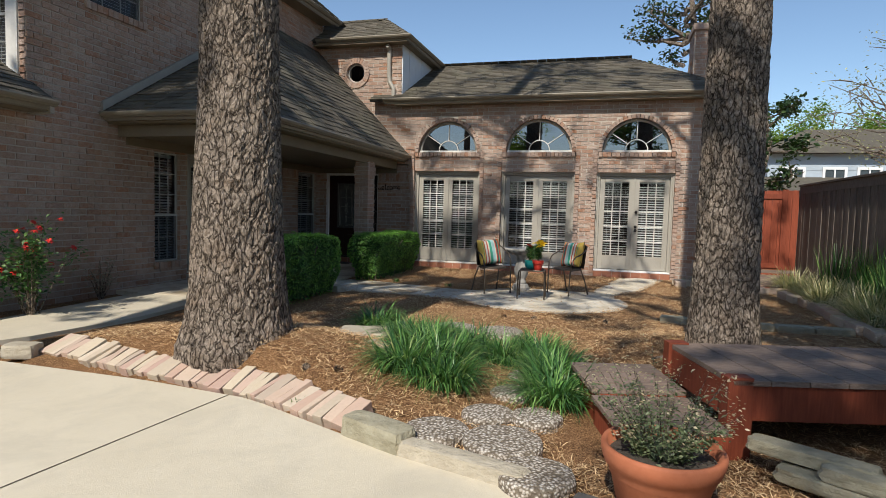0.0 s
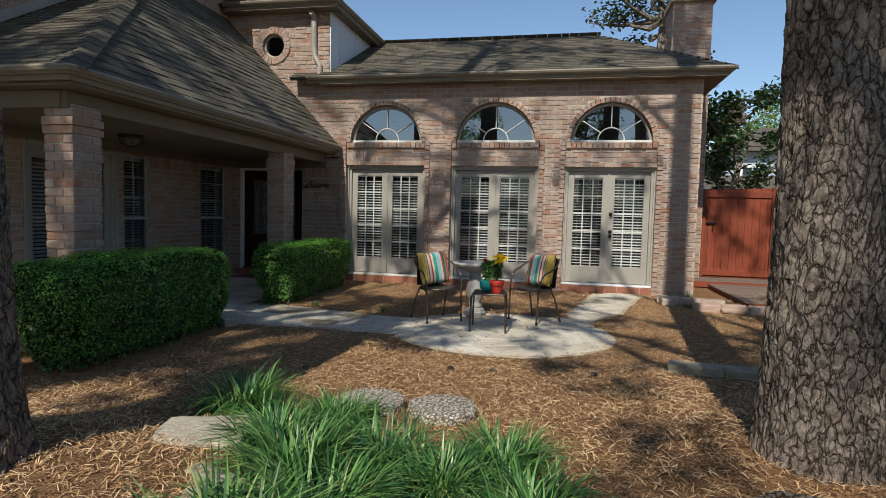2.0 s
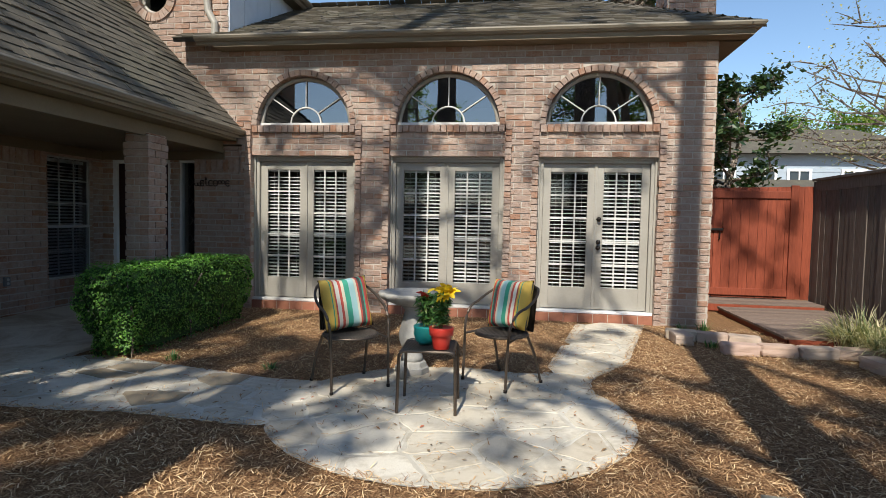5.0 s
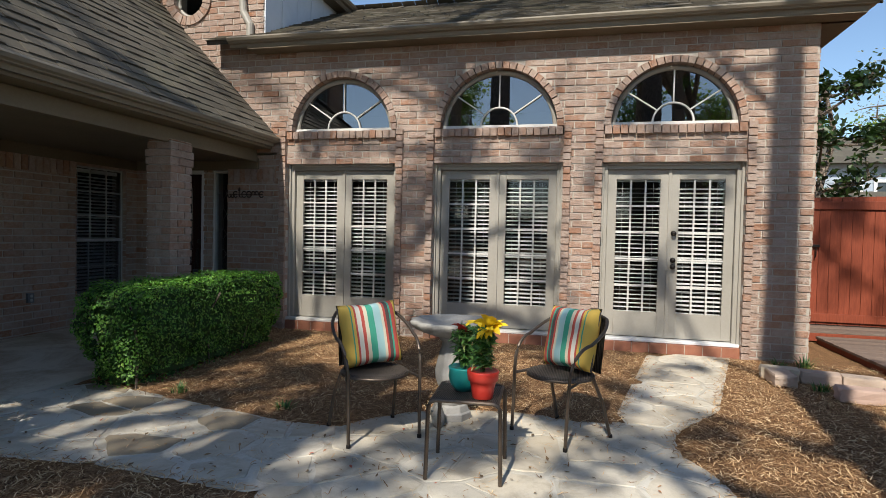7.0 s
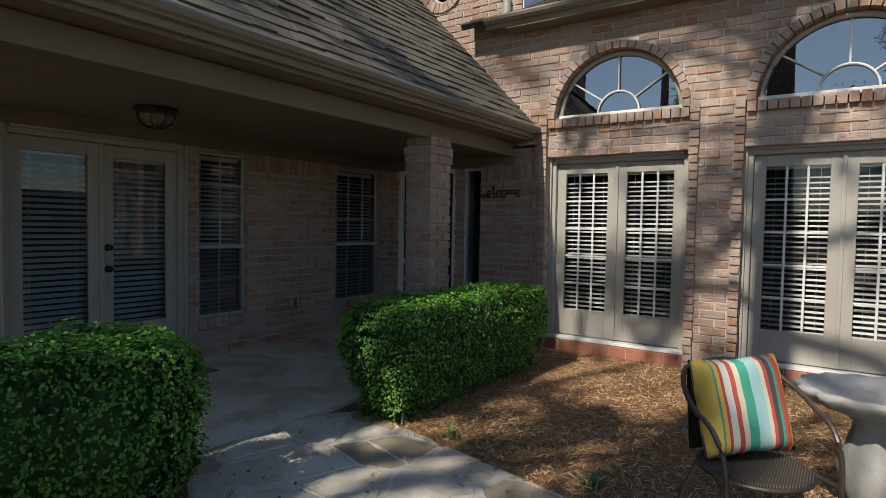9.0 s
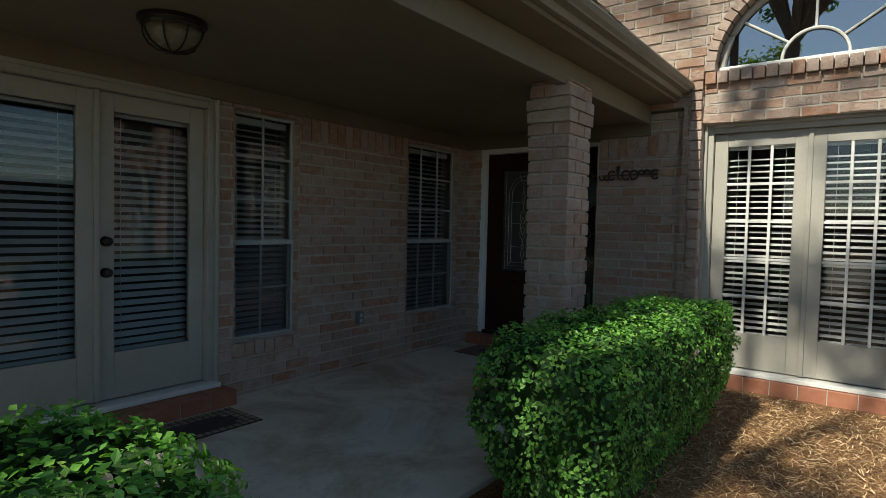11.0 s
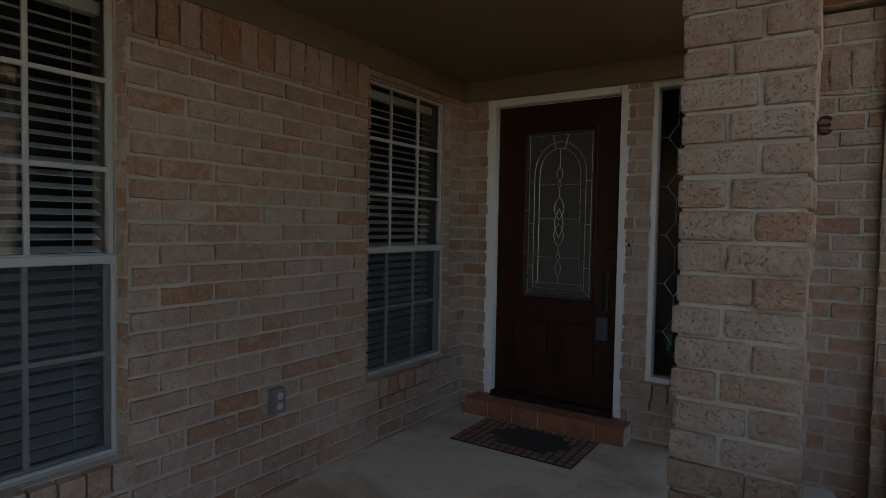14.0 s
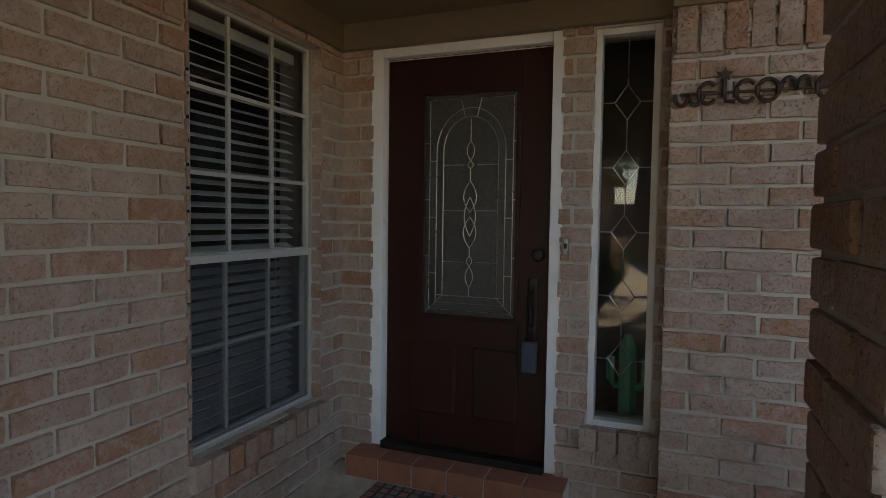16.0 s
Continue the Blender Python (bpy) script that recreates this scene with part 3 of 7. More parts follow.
# ---- roofs ----
def slab_face(name, pts, mat, thick=0.06):
    """A roof plane with thickness from its corner points, counter-clockwise seen from above."""
    pts = [Vector(p) for p in pts]
    n = (pts[1] - pts[0]).cross(pts[2] - pts[0]).normalized()
    if n.z < 0:
        pts.reverse()
        n = -n
    k = len(pts)
    vs = pts + [p - n * thick for p in pts]
    fs = [tuple(range(k)), tuple(k + i for i in reversed(range(k)))] + [(i, k + i, k + (i + 1) % k, (i + 1) % k) for i in range(k)]
    return vs, fs, n


def shingles(parent, pts, eave, seed, exposure=0.14, tab=0.30):
    """Overlapping shingle tabs over a roof plane; eave: its two eave points."""
    rng = random.Random(seed)
    pts = [Vector(p) for p in pts]
    o, e = Vector(eave[0]), (Vector(eave[1]) - Vector(eave[0])).normalized()
    n = (pts[1] - pts[0]).cross(pts[2] - pts[0]).normalized()
    if n.z < 0:
        n = -n
    up = n.cross(e)
    if up.z < 0:
        up = -up
    flat = [((p - o).dot(e), (p - o).dot(up)) for p in pts]
    lo, hi = min(v for _, v in flat), max(v for _, v in flat)

    def span(v):
        xs = []
        for (a, b), (c, d) in zip(flat, flat[1:] + flat[:1]):
            if (b - v) * (d - v) < 0:
                xs.append(a + (c - a) * (v - b) / (d - b))
        return (min(xs), max(xs)) if len(xs) > 1 else None

    vs, fs = [], []
    v = lo - 0.03
    row = 0
    while v < hi:
        s = span(min(max(v + exposure * 0.5, lo + 0.01), hi - 0.01))
        if s:
            u = s[0] - rng.uniform(0, tab)
            while u < s[1]:
                w = tab * rng.uniform(0.5, 1.1)
                a, b = max(u, s[0]), min(u + w - 0.006, s[1])
                if b - a > 0.02:
                    h = rng.uniform(0.012, 0.028)
                    d = rng.uniform(-0.012, 0.008)
                    base = len(vs)
                    q = [o + e * a + up * (v + d) + n * 0.004, o + e * b + up * (v + d) + n * 0.004, o + e * b + up * (v + d) + n * h, o + e * a + up * (v + d) + n * h,
                         o + e * b + up * (v + exposure + 0.03) + n * 0.006, o + e * a + up * (v + exposure + 0.03) + n * 0.006]
                    vs += q
                    fs += [(base, base + 1, base + 2, base + 3), (base + 3, base + 2, base + 4, base + 5), (base + 1, base + 4, base + 2), (base, base + 3, base + 5)]
                u += w
        v += exposure
        row += 1
    ob = obj("shingles", vs, fs, SHINGLE, parent)
    ob["kind"] = "stuff"
    return ob


UNDER = plain("roof_deck", (0.06, 0.055, 0.05), (0.09, 0.08, 0.07), 8, 0.95)


def roof(name, planes, label, seed):
    vs, fs = [], []
    for pts, _ in planes:
        a, b, _n = slab_face(name, pts, UNDER)
        fs += [tuple(i + len(vs) for i in f) for f in b]
        vs += a
    r = tagged(obj(name, [tuple(v) for v in vs], fs, UNDER), label, "roof", kind="structure")
    for i, (pts, eave) in enumerate(planes):
        shingles(r, pts, eave, seed + i)
    return r


EX, EY, EZ = -4.27, 6.67, 2.60
TOPX, TOPZ, HY = -6.72, 5.14, 10.75
porch_pts = [(EX, EY, EZ), (EX, 13.02, EZ), (TOPX, 13.02, TOPZ), (TOPX, HY, TOPZ)]
front_pts = [(-6.72, EY, EZ), (EX, EY, EZ), (TOPX, HY, TOPZ)]
roof("porch_roof", [(porch_pts, (porch_pts[0], porch_pts[1])), (front_pts, (front_pts[0], front_pts[1]))], "grey-brown shingle hip roof over the porch", 60)
RY, RZ, RX = 15.6, 5.30, 0.70
WX, WY, WZ = 2.72, 12.72, 3.90
wing_front = [(-5.2, WY, WZ), (WX, WY, WZ), (RX, RY, RZ), (-5.2, RY, RZ)]
wing_side = [(WX, WY, WZ), (WX, 18.5, WZ), (RX, RY, RZ)]
wing_back = [(WX, 18.5, WZ), (-5.2, 18.5, WZ), (-5.2, RY, RZ), (RX, RY, RZ)]
roof("wing_roof", [(wing_front, (wing_front[0], wing_front[1])), (wing_side, (wing_side[0], wing_side[1])), (wing_back, (wing_back[0], wing_back[1]))],
     "grey-brown shingle roof over the arched wing", 70)
TZ, TP = 5.34, 6.15
tower_front = [(-6.95, 12.70, TZ), (-4.25, 12.70, TZ), (-5.35, 14.0, TP), (-6.95, 14.0, TP)]
tower_side = [(-4.25, 12.70, TZ), (-4.25, 19.0, TZ), (-5.35, 19.0, TP), (-5.35, 14.0, TP)]
roof("tower_roof", [(tower_front, (tower_front[0], tower_front[1])), (tower_side, (tower_side[0], tower_side[1]))], "grey-brown shingle roof over the upper storey", 80)
main_pts = [(-6.30, 5.0, 5.95), (-6.30, 13.6, 5.95), (-10.5, 17.0, 9.2), (-10.5, 5.0, 9.2)]
roof("main_roof", [(main_pts, (main_pts[0], main_pts[1]))], "grey-brown shingle roof of the two-storey house", 90)


def ridge_caps(name, lines, label, seed):
    """Short folded shingles lapped along ridges and hips."""
    rng = random.Random(seed)
    vs, fs = [], []
    for a, b in lines:
        a, b = Vector(a), Vector(b)
        d = (b - a).normalized()
        side = d.cross(Vector((0, 0, 1))).normalized()
        up = side.cross(d)
        n = max(1, int((b - a).length / 0.19))
        for k in range(n):
            p, q = a.lerp(b, k / n), a.lerp(b, min(1, (k + 1.25) / n))
            h0, h1 = 0.020 + rng.uniform(0, 0.004), 0.036 + rng.uniform(0, 0.006)
            w = 0.13 + rng.uniform(-0.008, 0.008)
            m = len(vs)
            for e, h in ((p, h1), (q, h0)):
                for u, z in ((-w, -0.055), (0, 0.0), (w, -0.055)):
                    vs += [tuple(e + side * u + up * (z + h)), tuple(e + side * u + up * (z + h - 0.02))]
            fs += [(m, m + 2, m + 8, m + 6), (m + 2, m + 4, m + 10, m + 8), (m, m + 1, m + 3, m + 2), (m + 2, m + 3, m + 5, m + 4), (m, m + 6, m + 7, m + 1), (m + 4, m + 5, m + 11, m + 10)]
    return tagged(obj(name, vs, fs, SHINGLE), label, "roof", kind="structure")


ridge_caps("porch_roof_hip", [((EX, EY, EZ), (TOPX, HY, TOPZ))], "lapped cap shingles on the porch hip", 61)
ridge_caps("wing_roof_ridge", [((RX, RY, RZ), (-5.2, RY, RZ)), ((WX, WY, WZ), (RX, RY, RZ))], "lapped cap shingles on the wing ridge and hip", 71)
ridge_caps("tower_roof_ridge", [((-4.25, 12.70, TZ), (-5.35, 14.0, TP)), ((-5.35, 14.0, TP), (-6.95, 14.0, TP))], "lapped cap shingles on the upper hip", 81)
# single-storey wing by the driveway, its roof dying into the upper wall
SOUTH = pose(0, 5.56, 0)
brick_wall("wall_south", SOUTH, -10.4, -6.72, 2.40, 6.0, [("rect", -8.8, -6.82, 2.90, 4.7)], "pinkish tan brick upper wall above the low roof", None, 0.22, seed=11)
low_pts = [(-6.30, -3.0, 2.55), (-6.30, 5.62, 2.55), (-6.72, 5.62, 2.81), (-6.72, 5.55, 2.81), (-9.9, 5.55, 4.78), (-9.9, -3.0, 4.78)]
roof("low_roof", [(low_pts, (low_pts[0], low_pts[1]))], "grey-brown shingle roof over the low wing", 95)
# tower side wall in pale siding
bm = bmesh.new()
for k in range(12):
    box(bm, -4.56, -4.50 + 0.004 * (k % 2), 13.04 + k * 0.45, 13.04 + k * 0.45 + 0.44, 3.7, 5.30, 0.004)
tagged(part("wall_upper_east", bm, plain("pale_siding", (0.66, 0.69, 0.72), (0.74, 0.77, 0.80), 4, 0.6)), "pale grey painted siding on the upper storey", "wall", kind="structure")


# ---- eaves, fascia, gutters, porch ceiling ----
def eave(name, pts, mat, label, r=0.06):
    """A stepped gutter moulding along a line of points."""
    t = empty(name, Matrix(), label, "gutter", kind="structure")
    prof = [(0.0, 0.035), (0.105, 0.035), (0.115, 0.015), (0.10, -0.015), (0.075, -0.03), (0.07, -0.04), (0.02, -0.045), (0.01, -0.085), (-0.03, -0.085), (-0.03, 0.035)]
    bm = bmesh.new()
    rings = []
    n = len(pts)
    for i, p in enumerate(pts):
        p = Vector(p)
        da = (Vector(pts[i]) - Vector(pts[i - 1])).normalized() if i else None
        db = (Vector(pts[i + 1]) - Vector(pts[i])).normalized() if i < n - 1 else None
        outs = [Vector((d.y, -d.x, 0)) for d in (da, db) if d is not None]
        o = sum(outs, Vector()).normalized()
        o = o / max(0.3, o.dot(outs[0]))
        rings.append([bm.verts.new(p + o * u + Vector((0, 0, z))) for u, z in prof])
    for a, b in zip(rings, rings[1:]):
        for k in range(len(prof)):
            bm.faces.new((a[k], a[(k + 1) % len(prof)], b[(k + 1) % len(prof)], b[k]))
    bm.faces.new(rings[0])
    bm.faces.new(rings[-1][::-1])
    part("gutter_moulding", bm, mat, t)
    return t


eave("gutter_porch", [(-6.70, EY + 0.05, EZ - 0.02), (EX - 0.05, EY + 0.05, EZ - 0.02), (EX - 0.05, 12.98, EZ - 0.02)], GUTTER, "brown painted gutter and fascia along the porch eave")
eave("gutter_wing", [(-4.85, WY + 0.05, WZ - 0.02), (WX - 0.05, WY + 0.05, WZ - 0.02), (WX - 0.05, 18.0, WZ - 0.02)], GUTTER, "brown painted gutter and fascia along the wing eave")
eave("gutter_tower", [(-6.6, 12.75, TZ - 0.02), (-4.30, 12.75, TZ - 0.02), (-4.30, 18.5, TZ - 0.02)], GUTTER, "brown painted gutter along the upper eave")
eave("gutter_main", [(-6.38, 5.0, 5.93), (-6.38, 13.4, 5.93)], GUTTER, "brown painted gutter of the two-storey house")
eave("gutter_low", [(-6.36, -3.0, 2.53), (-6.36, 5.62, 2.53)], GUTTER, "brown painted fascia along the low eave")
bm = bmesh.new()
box(bm, -6.72, -6.33, 5.56, 5.62, 2.40, 2.57, 0.006)
tagged(part("fascia_low_end", bm, TRIM), "taupe painted end board of the low eave", "fascia", kind="structure")
flash = [Vector((-6.70, EY - 0.02, EZ + 0.03)), Vector((-6.70, HY, TOPZ + 0.03))]
bm = bmesh.new()
vs = [bm.verts.new(p + Vector((x, 0, z))) for p in flash for x, z in ((0.0, 0.0), (0.04, 0.0), (0.04, 0.13), (0.0, 0.13))]
for f in ((3, 2, 1, 0), (4, 5, 6, 7), (0, 1, 5, 4), (1, 2, 6, 5), (2, 3, 7, 6), (3, 0, 4, 7)):
    bm.faces.new([vs[k] for k in f])
tagged(part("rake_board", bm, TRIM), "taupe board where the porch roof meets the wall", "trim", kind="structure")
for nm, d, lb in (("ceiling_low_soffit", (-6.72, -6.36, -3.0, 5.56, 2.425, 2.455), "painted soffit under the low eave"),
                  ("ceiling_wing_soffit", (-4.6, WX - 0.05, WY + 0.04, 13.05, WZ - 0.13, WZ - 0.10), "painted soffit under the wing eave"),
                  ("ceiling_wing_side", (2.3, WX - 0.05, 13.0, 18.0, WZ - 0.13, WZ - 0.10), "painted soffit under the wing side eave"),
                  ("ceiling_tower_soffit", (-6.7, -4.30, 12.74, 13.05, TZ - 0.13, TZ - 0.10), "painted soffit under the upper eave"),
                  ("ceiling_tower_side", (-4.56, -4.30, 13.0, 18.5, TZ - 0.13, TZ - 0.10), "painted soffit under the upper side eave"),
                  ("ceiling_main_soffit", (-6.75, -6.36, 5.0, 13.1, 5.80, 5.83), "painted soffit under the main eave"),
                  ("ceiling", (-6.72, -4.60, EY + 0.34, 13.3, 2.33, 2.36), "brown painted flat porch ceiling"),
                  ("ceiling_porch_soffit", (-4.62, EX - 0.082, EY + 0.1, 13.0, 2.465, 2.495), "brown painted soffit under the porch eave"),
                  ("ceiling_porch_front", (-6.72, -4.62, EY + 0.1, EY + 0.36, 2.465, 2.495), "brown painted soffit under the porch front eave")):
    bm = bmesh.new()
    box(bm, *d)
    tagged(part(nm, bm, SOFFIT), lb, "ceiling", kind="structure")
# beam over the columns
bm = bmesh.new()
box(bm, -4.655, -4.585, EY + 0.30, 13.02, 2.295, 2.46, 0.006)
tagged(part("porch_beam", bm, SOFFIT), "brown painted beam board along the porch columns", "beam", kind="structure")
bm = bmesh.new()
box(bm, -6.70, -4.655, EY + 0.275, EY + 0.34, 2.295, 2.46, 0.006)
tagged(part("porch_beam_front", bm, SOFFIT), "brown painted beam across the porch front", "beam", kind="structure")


def column(x0, x1, y0, y1, seed):
    """A square brick column, two bricks a course on each face."""
    t = empty("brick_column", Matrix.Translation(((x0 + x1) / 2, (y0 + y1) / 2, 0)), "square tan brick porch column on the slab", "column", "porch columns", "structure")
    rng = random.Random(seed)
    hx, hy = (x1 - x0) / 2, (y1 - y0) / 2
    bm = bmesh.new()
    box(bm, -hx + 0.012, hx - 0.012, -hy + 0.012, hy - 0.012, -0.05, 2.33)
    part("mortar_core", bm, MORTAR, t)
    z, row = 0.0, 0
    while z < 2.31:
        top = min(z + COURSE - JOINT, 2.325)
        big = 0.013 if 2.05 < z < 2.14 else 0.0
        j = lambda: rng.uniform(-0.006, 0.006)
        cut = 0.115
        if row % 2:
            rects = [(-hx, hx - cut - JOINT, -hy, -hy + cut), (hx - cut, hx, -hy, hy - cut - JOINT), (-hx + cut + JOINT, hx, hy - cut, hy), (-hx, -hx + cut, -hy + cut + JOINT, hy)]
        else:
            rects = [(-hx + cut + JOINT, hx, -hy, -hy + cut), (hx - cut, hx, -hy + cut + JOINT, hy), (-hx, hx - cut - JOINT, hy - cut, hy), (-hx, -hx + cut, -hy, hy - cut - JOINT)]
        for a, b, c, d in rects:
            bm = bmesh.new()
            box(bm, a - big + j(), b + big + j(), c - big + j(), d + big + j(), z + j() * 0.5, top + j() * 0.5, rng.uniform(0.006, 0.011))
            part("brick", bm, BRICK, t)
        z += COURSE
        row += 1
    return t


column(-4.86, -4.55, 11.25, 11.60, 1)
column(-4.88, -4.55, 6.99, 7.35, 2)

# rooms behind the openings, their lack of light put into near-black walls
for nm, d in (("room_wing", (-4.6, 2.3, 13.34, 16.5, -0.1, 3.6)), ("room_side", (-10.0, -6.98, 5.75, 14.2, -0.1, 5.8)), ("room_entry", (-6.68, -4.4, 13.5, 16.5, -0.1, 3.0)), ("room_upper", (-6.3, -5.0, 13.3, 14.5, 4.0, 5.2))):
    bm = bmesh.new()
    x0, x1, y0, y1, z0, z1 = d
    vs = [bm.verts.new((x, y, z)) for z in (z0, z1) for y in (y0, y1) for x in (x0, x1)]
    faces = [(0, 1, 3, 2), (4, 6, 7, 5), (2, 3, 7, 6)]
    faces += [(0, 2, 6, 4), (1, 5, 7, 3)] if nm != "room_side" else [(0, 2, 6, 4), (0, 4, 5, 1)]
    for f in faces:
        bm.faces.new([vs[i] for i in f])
    tagged(part(nm, bm, ROOM_SHADE), "unlit room behind the glass, its dimness put into near-black walls", "room", kind="structure")


# ---- doors and windows: local x along the wall, -y outwards ----
def pane(parent, u0, u1, z0, z1, y, mat=None, name="pane"):
    o = obj(name, [(u0, y, z0), (u1, y, z0), (u1, y, z1), (u0, y, z1)], [(0, 1, 2, 3)], mat or GLASS, parent)
    o.visible_shadow = False
    return o


def bars(parent, name, rects, y0, y1, mat, bevel=0.004, label=""):
    for a, b, c, d in rects:
        bm = bmesh.new()
        box(bm, a, b, y0, y1, c, d, bevel)
        part(name, bm, mat, parent, label)


def blind(m, u0, u1, z0, z1, y, tilt=28, step=0.047, label="white horizontal slat blind behind the glass", mat=None):
    t = empty("window_blind", m, label, "blind", "window blinds")
    bm = bmesh.new()
    d = 0.024
    c, s = math.cos(radians(tilt)) * d, math.sin(radians(tilt)) * d
    vs = [bm.verts.new(v) for v in ((u0, -c, -s), (u1, -c, -s), (u1, c, s), (u0, c, s), (u0, -c, -s + 0.003), (u1, -c, -s + 0.003), (u1, c, s + 0.003), (u0, c, s + 0.003))]
    for f in ((3, 2, 1, 0), (4, 5, 6, 7), (0, 1, 5, 4), (1, 2, 6, 5), (2, 3, 7, 6), (3, 0, 4, 7)):
        bm.faces.new([vs[i] for i in f])
    me = bpy.data.meshes.new("slat")
    bm.to_mesh(me)
    bm.free()
    me.materials.append(mat or SLAT)
    n = int((z1 - z0 - 0.06) / step)
    for k in range(n):
        o = new("slat", me)
        o.parent = t
        o.location = (0, y, z0 + 0.02 + k * step)
    bm = bmesh.new()
    box(bm, u0, u1, y - 0.025, y + 0.025, z1 - 0.05, z1, 0.004)
    part("head_rail", bm, SLAT, t)
    bm = bmesh.new()
    for u in (u0 + (u1 - u0) * 0.18, u0 + (u1 - u0) * 0.82):
        box(bm, u - 0.0015, u + 0.0015, y - 0.027, y - 0.025, z0 + 0.02, z1 - 0.04)
    part("ladder_cord", bm, SLAT, t)
    return t


def knob(parent, u, z, y, r=0.028):
    bm = bmesh.new()
    lathe(bm, [(r * 1.15, 0), (r * 1.15, 0.008), (r * 0.45, 0.014), (r * 0.4, 0.03), (r * 0.9, 0.036), (r, 0.05), (r * 0.8, 0.062), (r * 0.2, 0.066)], 20)
    for v in bm.verts:
        v.co = Vector((v.co.x + u, y - v.co.z, v.co.y + z))
    part("door_knob", bm, DARK_METAL, parent, "dark metal knob", True)


def french_pair(name, m, u0, u1, z0, z1, y, grid, label, sill_mat, knobs=(), tilt=(20, 20), sill_pale=False):
    """Two glazed leaves in a moulded frame, with blinds behind."""
    t = empty(name, m, label, "door", "glazed doors", "structure")
    f = 0.075
    for k, (a, b, c, d) in enumerate(((u0, u0 + f, z0, z1), (u1 - f, u1, z0, z1), (u0 + f, u1 - f, z1 - f, z1))):
        bm = bmesh.new()
        box(bm, a, b, y - 0.05, y + 0.09, c, d, 0.006)
        w = 0.03
        if k == 0:
            box(bm, a, a + w, y - 0.085, y - 0.05, c, d, 0.008)
        elif k == 1:
            box(bm, b - w, b, y - 0.085, y - 0.05, c, d, 0.008)
        else:
            box(bm, a, b, y - 0.085, y - 0.05, d - w, d, 0.008)
        part("door_frame", bm, TRIM, t)
    bm = bmesh.new()
    box(bm, u0, u1, y - 0.12, y + 0.08, z0 - 0.035, z0, 0.006)
    part("threshold", bm, sill_mat, t)
    mid = (u0 + u1) / 2
    for a, b, tl in ((u0 + f + 0.003, mid - 0.004, tilt[0]), (mid + 0.004, u1 - f - 0.003, tilt[1])):
        st, bot, top = 0.105, 0.30, 0.115
        za, zb = z0 + 0.01, z1 - f - 0.004
        leaf = empty("door_leaf", Matrix(), "", "", parent=t)
        bars(leaf, "stile", [(a, a + st, za, zb), (b - st, b, za, zb)], y, y + 0.045, TRIM)
        bars(leaf, "rail", [(a + st, b - st, za, za + bot), (a + st, b - st, zb - top, zb)], y + 0.001, y + 0.044, TRIM)
        gu0, gu1, gz0, gz1 = a + st, b - st, za + bot, zb - top
        pane(leaf, gu0, gu1, gz0, gz1, y + 0.024)
        if grid:
            cols, rows = grid
            # taupe muntins in the pale paint: their sunlit look put into the colour
            w = 0.011
            for k in range(1, cols):
                u = gu0 + (gu1 - gu0) * k / cols
                bars(leaf, "muntin", [(u - w, u + w, gz0, gz1)], y + 0.006, y + 0.022, TRIM_PALE, 0.003)
            for k in range(1, rows):
                z = gz0 + (gz1 - gz0) * k / rows
                bars(leaf, "muntin", [(gu0, gu1, z - w, z + w)], y + 0.007, y + 0.021, TRIM_PALE, 0.003)
        blind(m, gu0 - 0.03, gu1 + 0.03, gz0 - 0.03, gz1 + 0.03, y + 0.10, tl, 0.052)
    if knobs:
        for z in knobs:
            knob(t, mid + 0.055, z, y)
    bm = bmesh.new()
    box(bm, mid - 0.018, mid + 0.018, y - 0.02, y, z0 + 0.01, z1 - f, 0.004)
    part("astragal", bm, TRIM, t)
    return t


def tile_sill(m, u0, u1, z0, z1, y0, y1, seed, label):
    t = empty("tile_step", m, label, "step", "tile steps", "structure")
    n = max(1, round((u1 - u0) / 0.2))
    w = (u1 - u0) / n
    bm = bmesh.new()
    box(bm, u0, u1, y0 + 0.006, y1, z0 - 0.05, z1 - 0.006)
    part("mortar_bed", bm, MORTAR, t)
    for k in range(n):
        bm = bmesh.new()
        box(bm, u0 + k * w + 0.003, u0 + (k + 1) * w - 0.003, y0, y1 - 0.002, z0, z1, 0.006)
        part("tile", bm, TERRACOTTA_TILE, t)
    return t


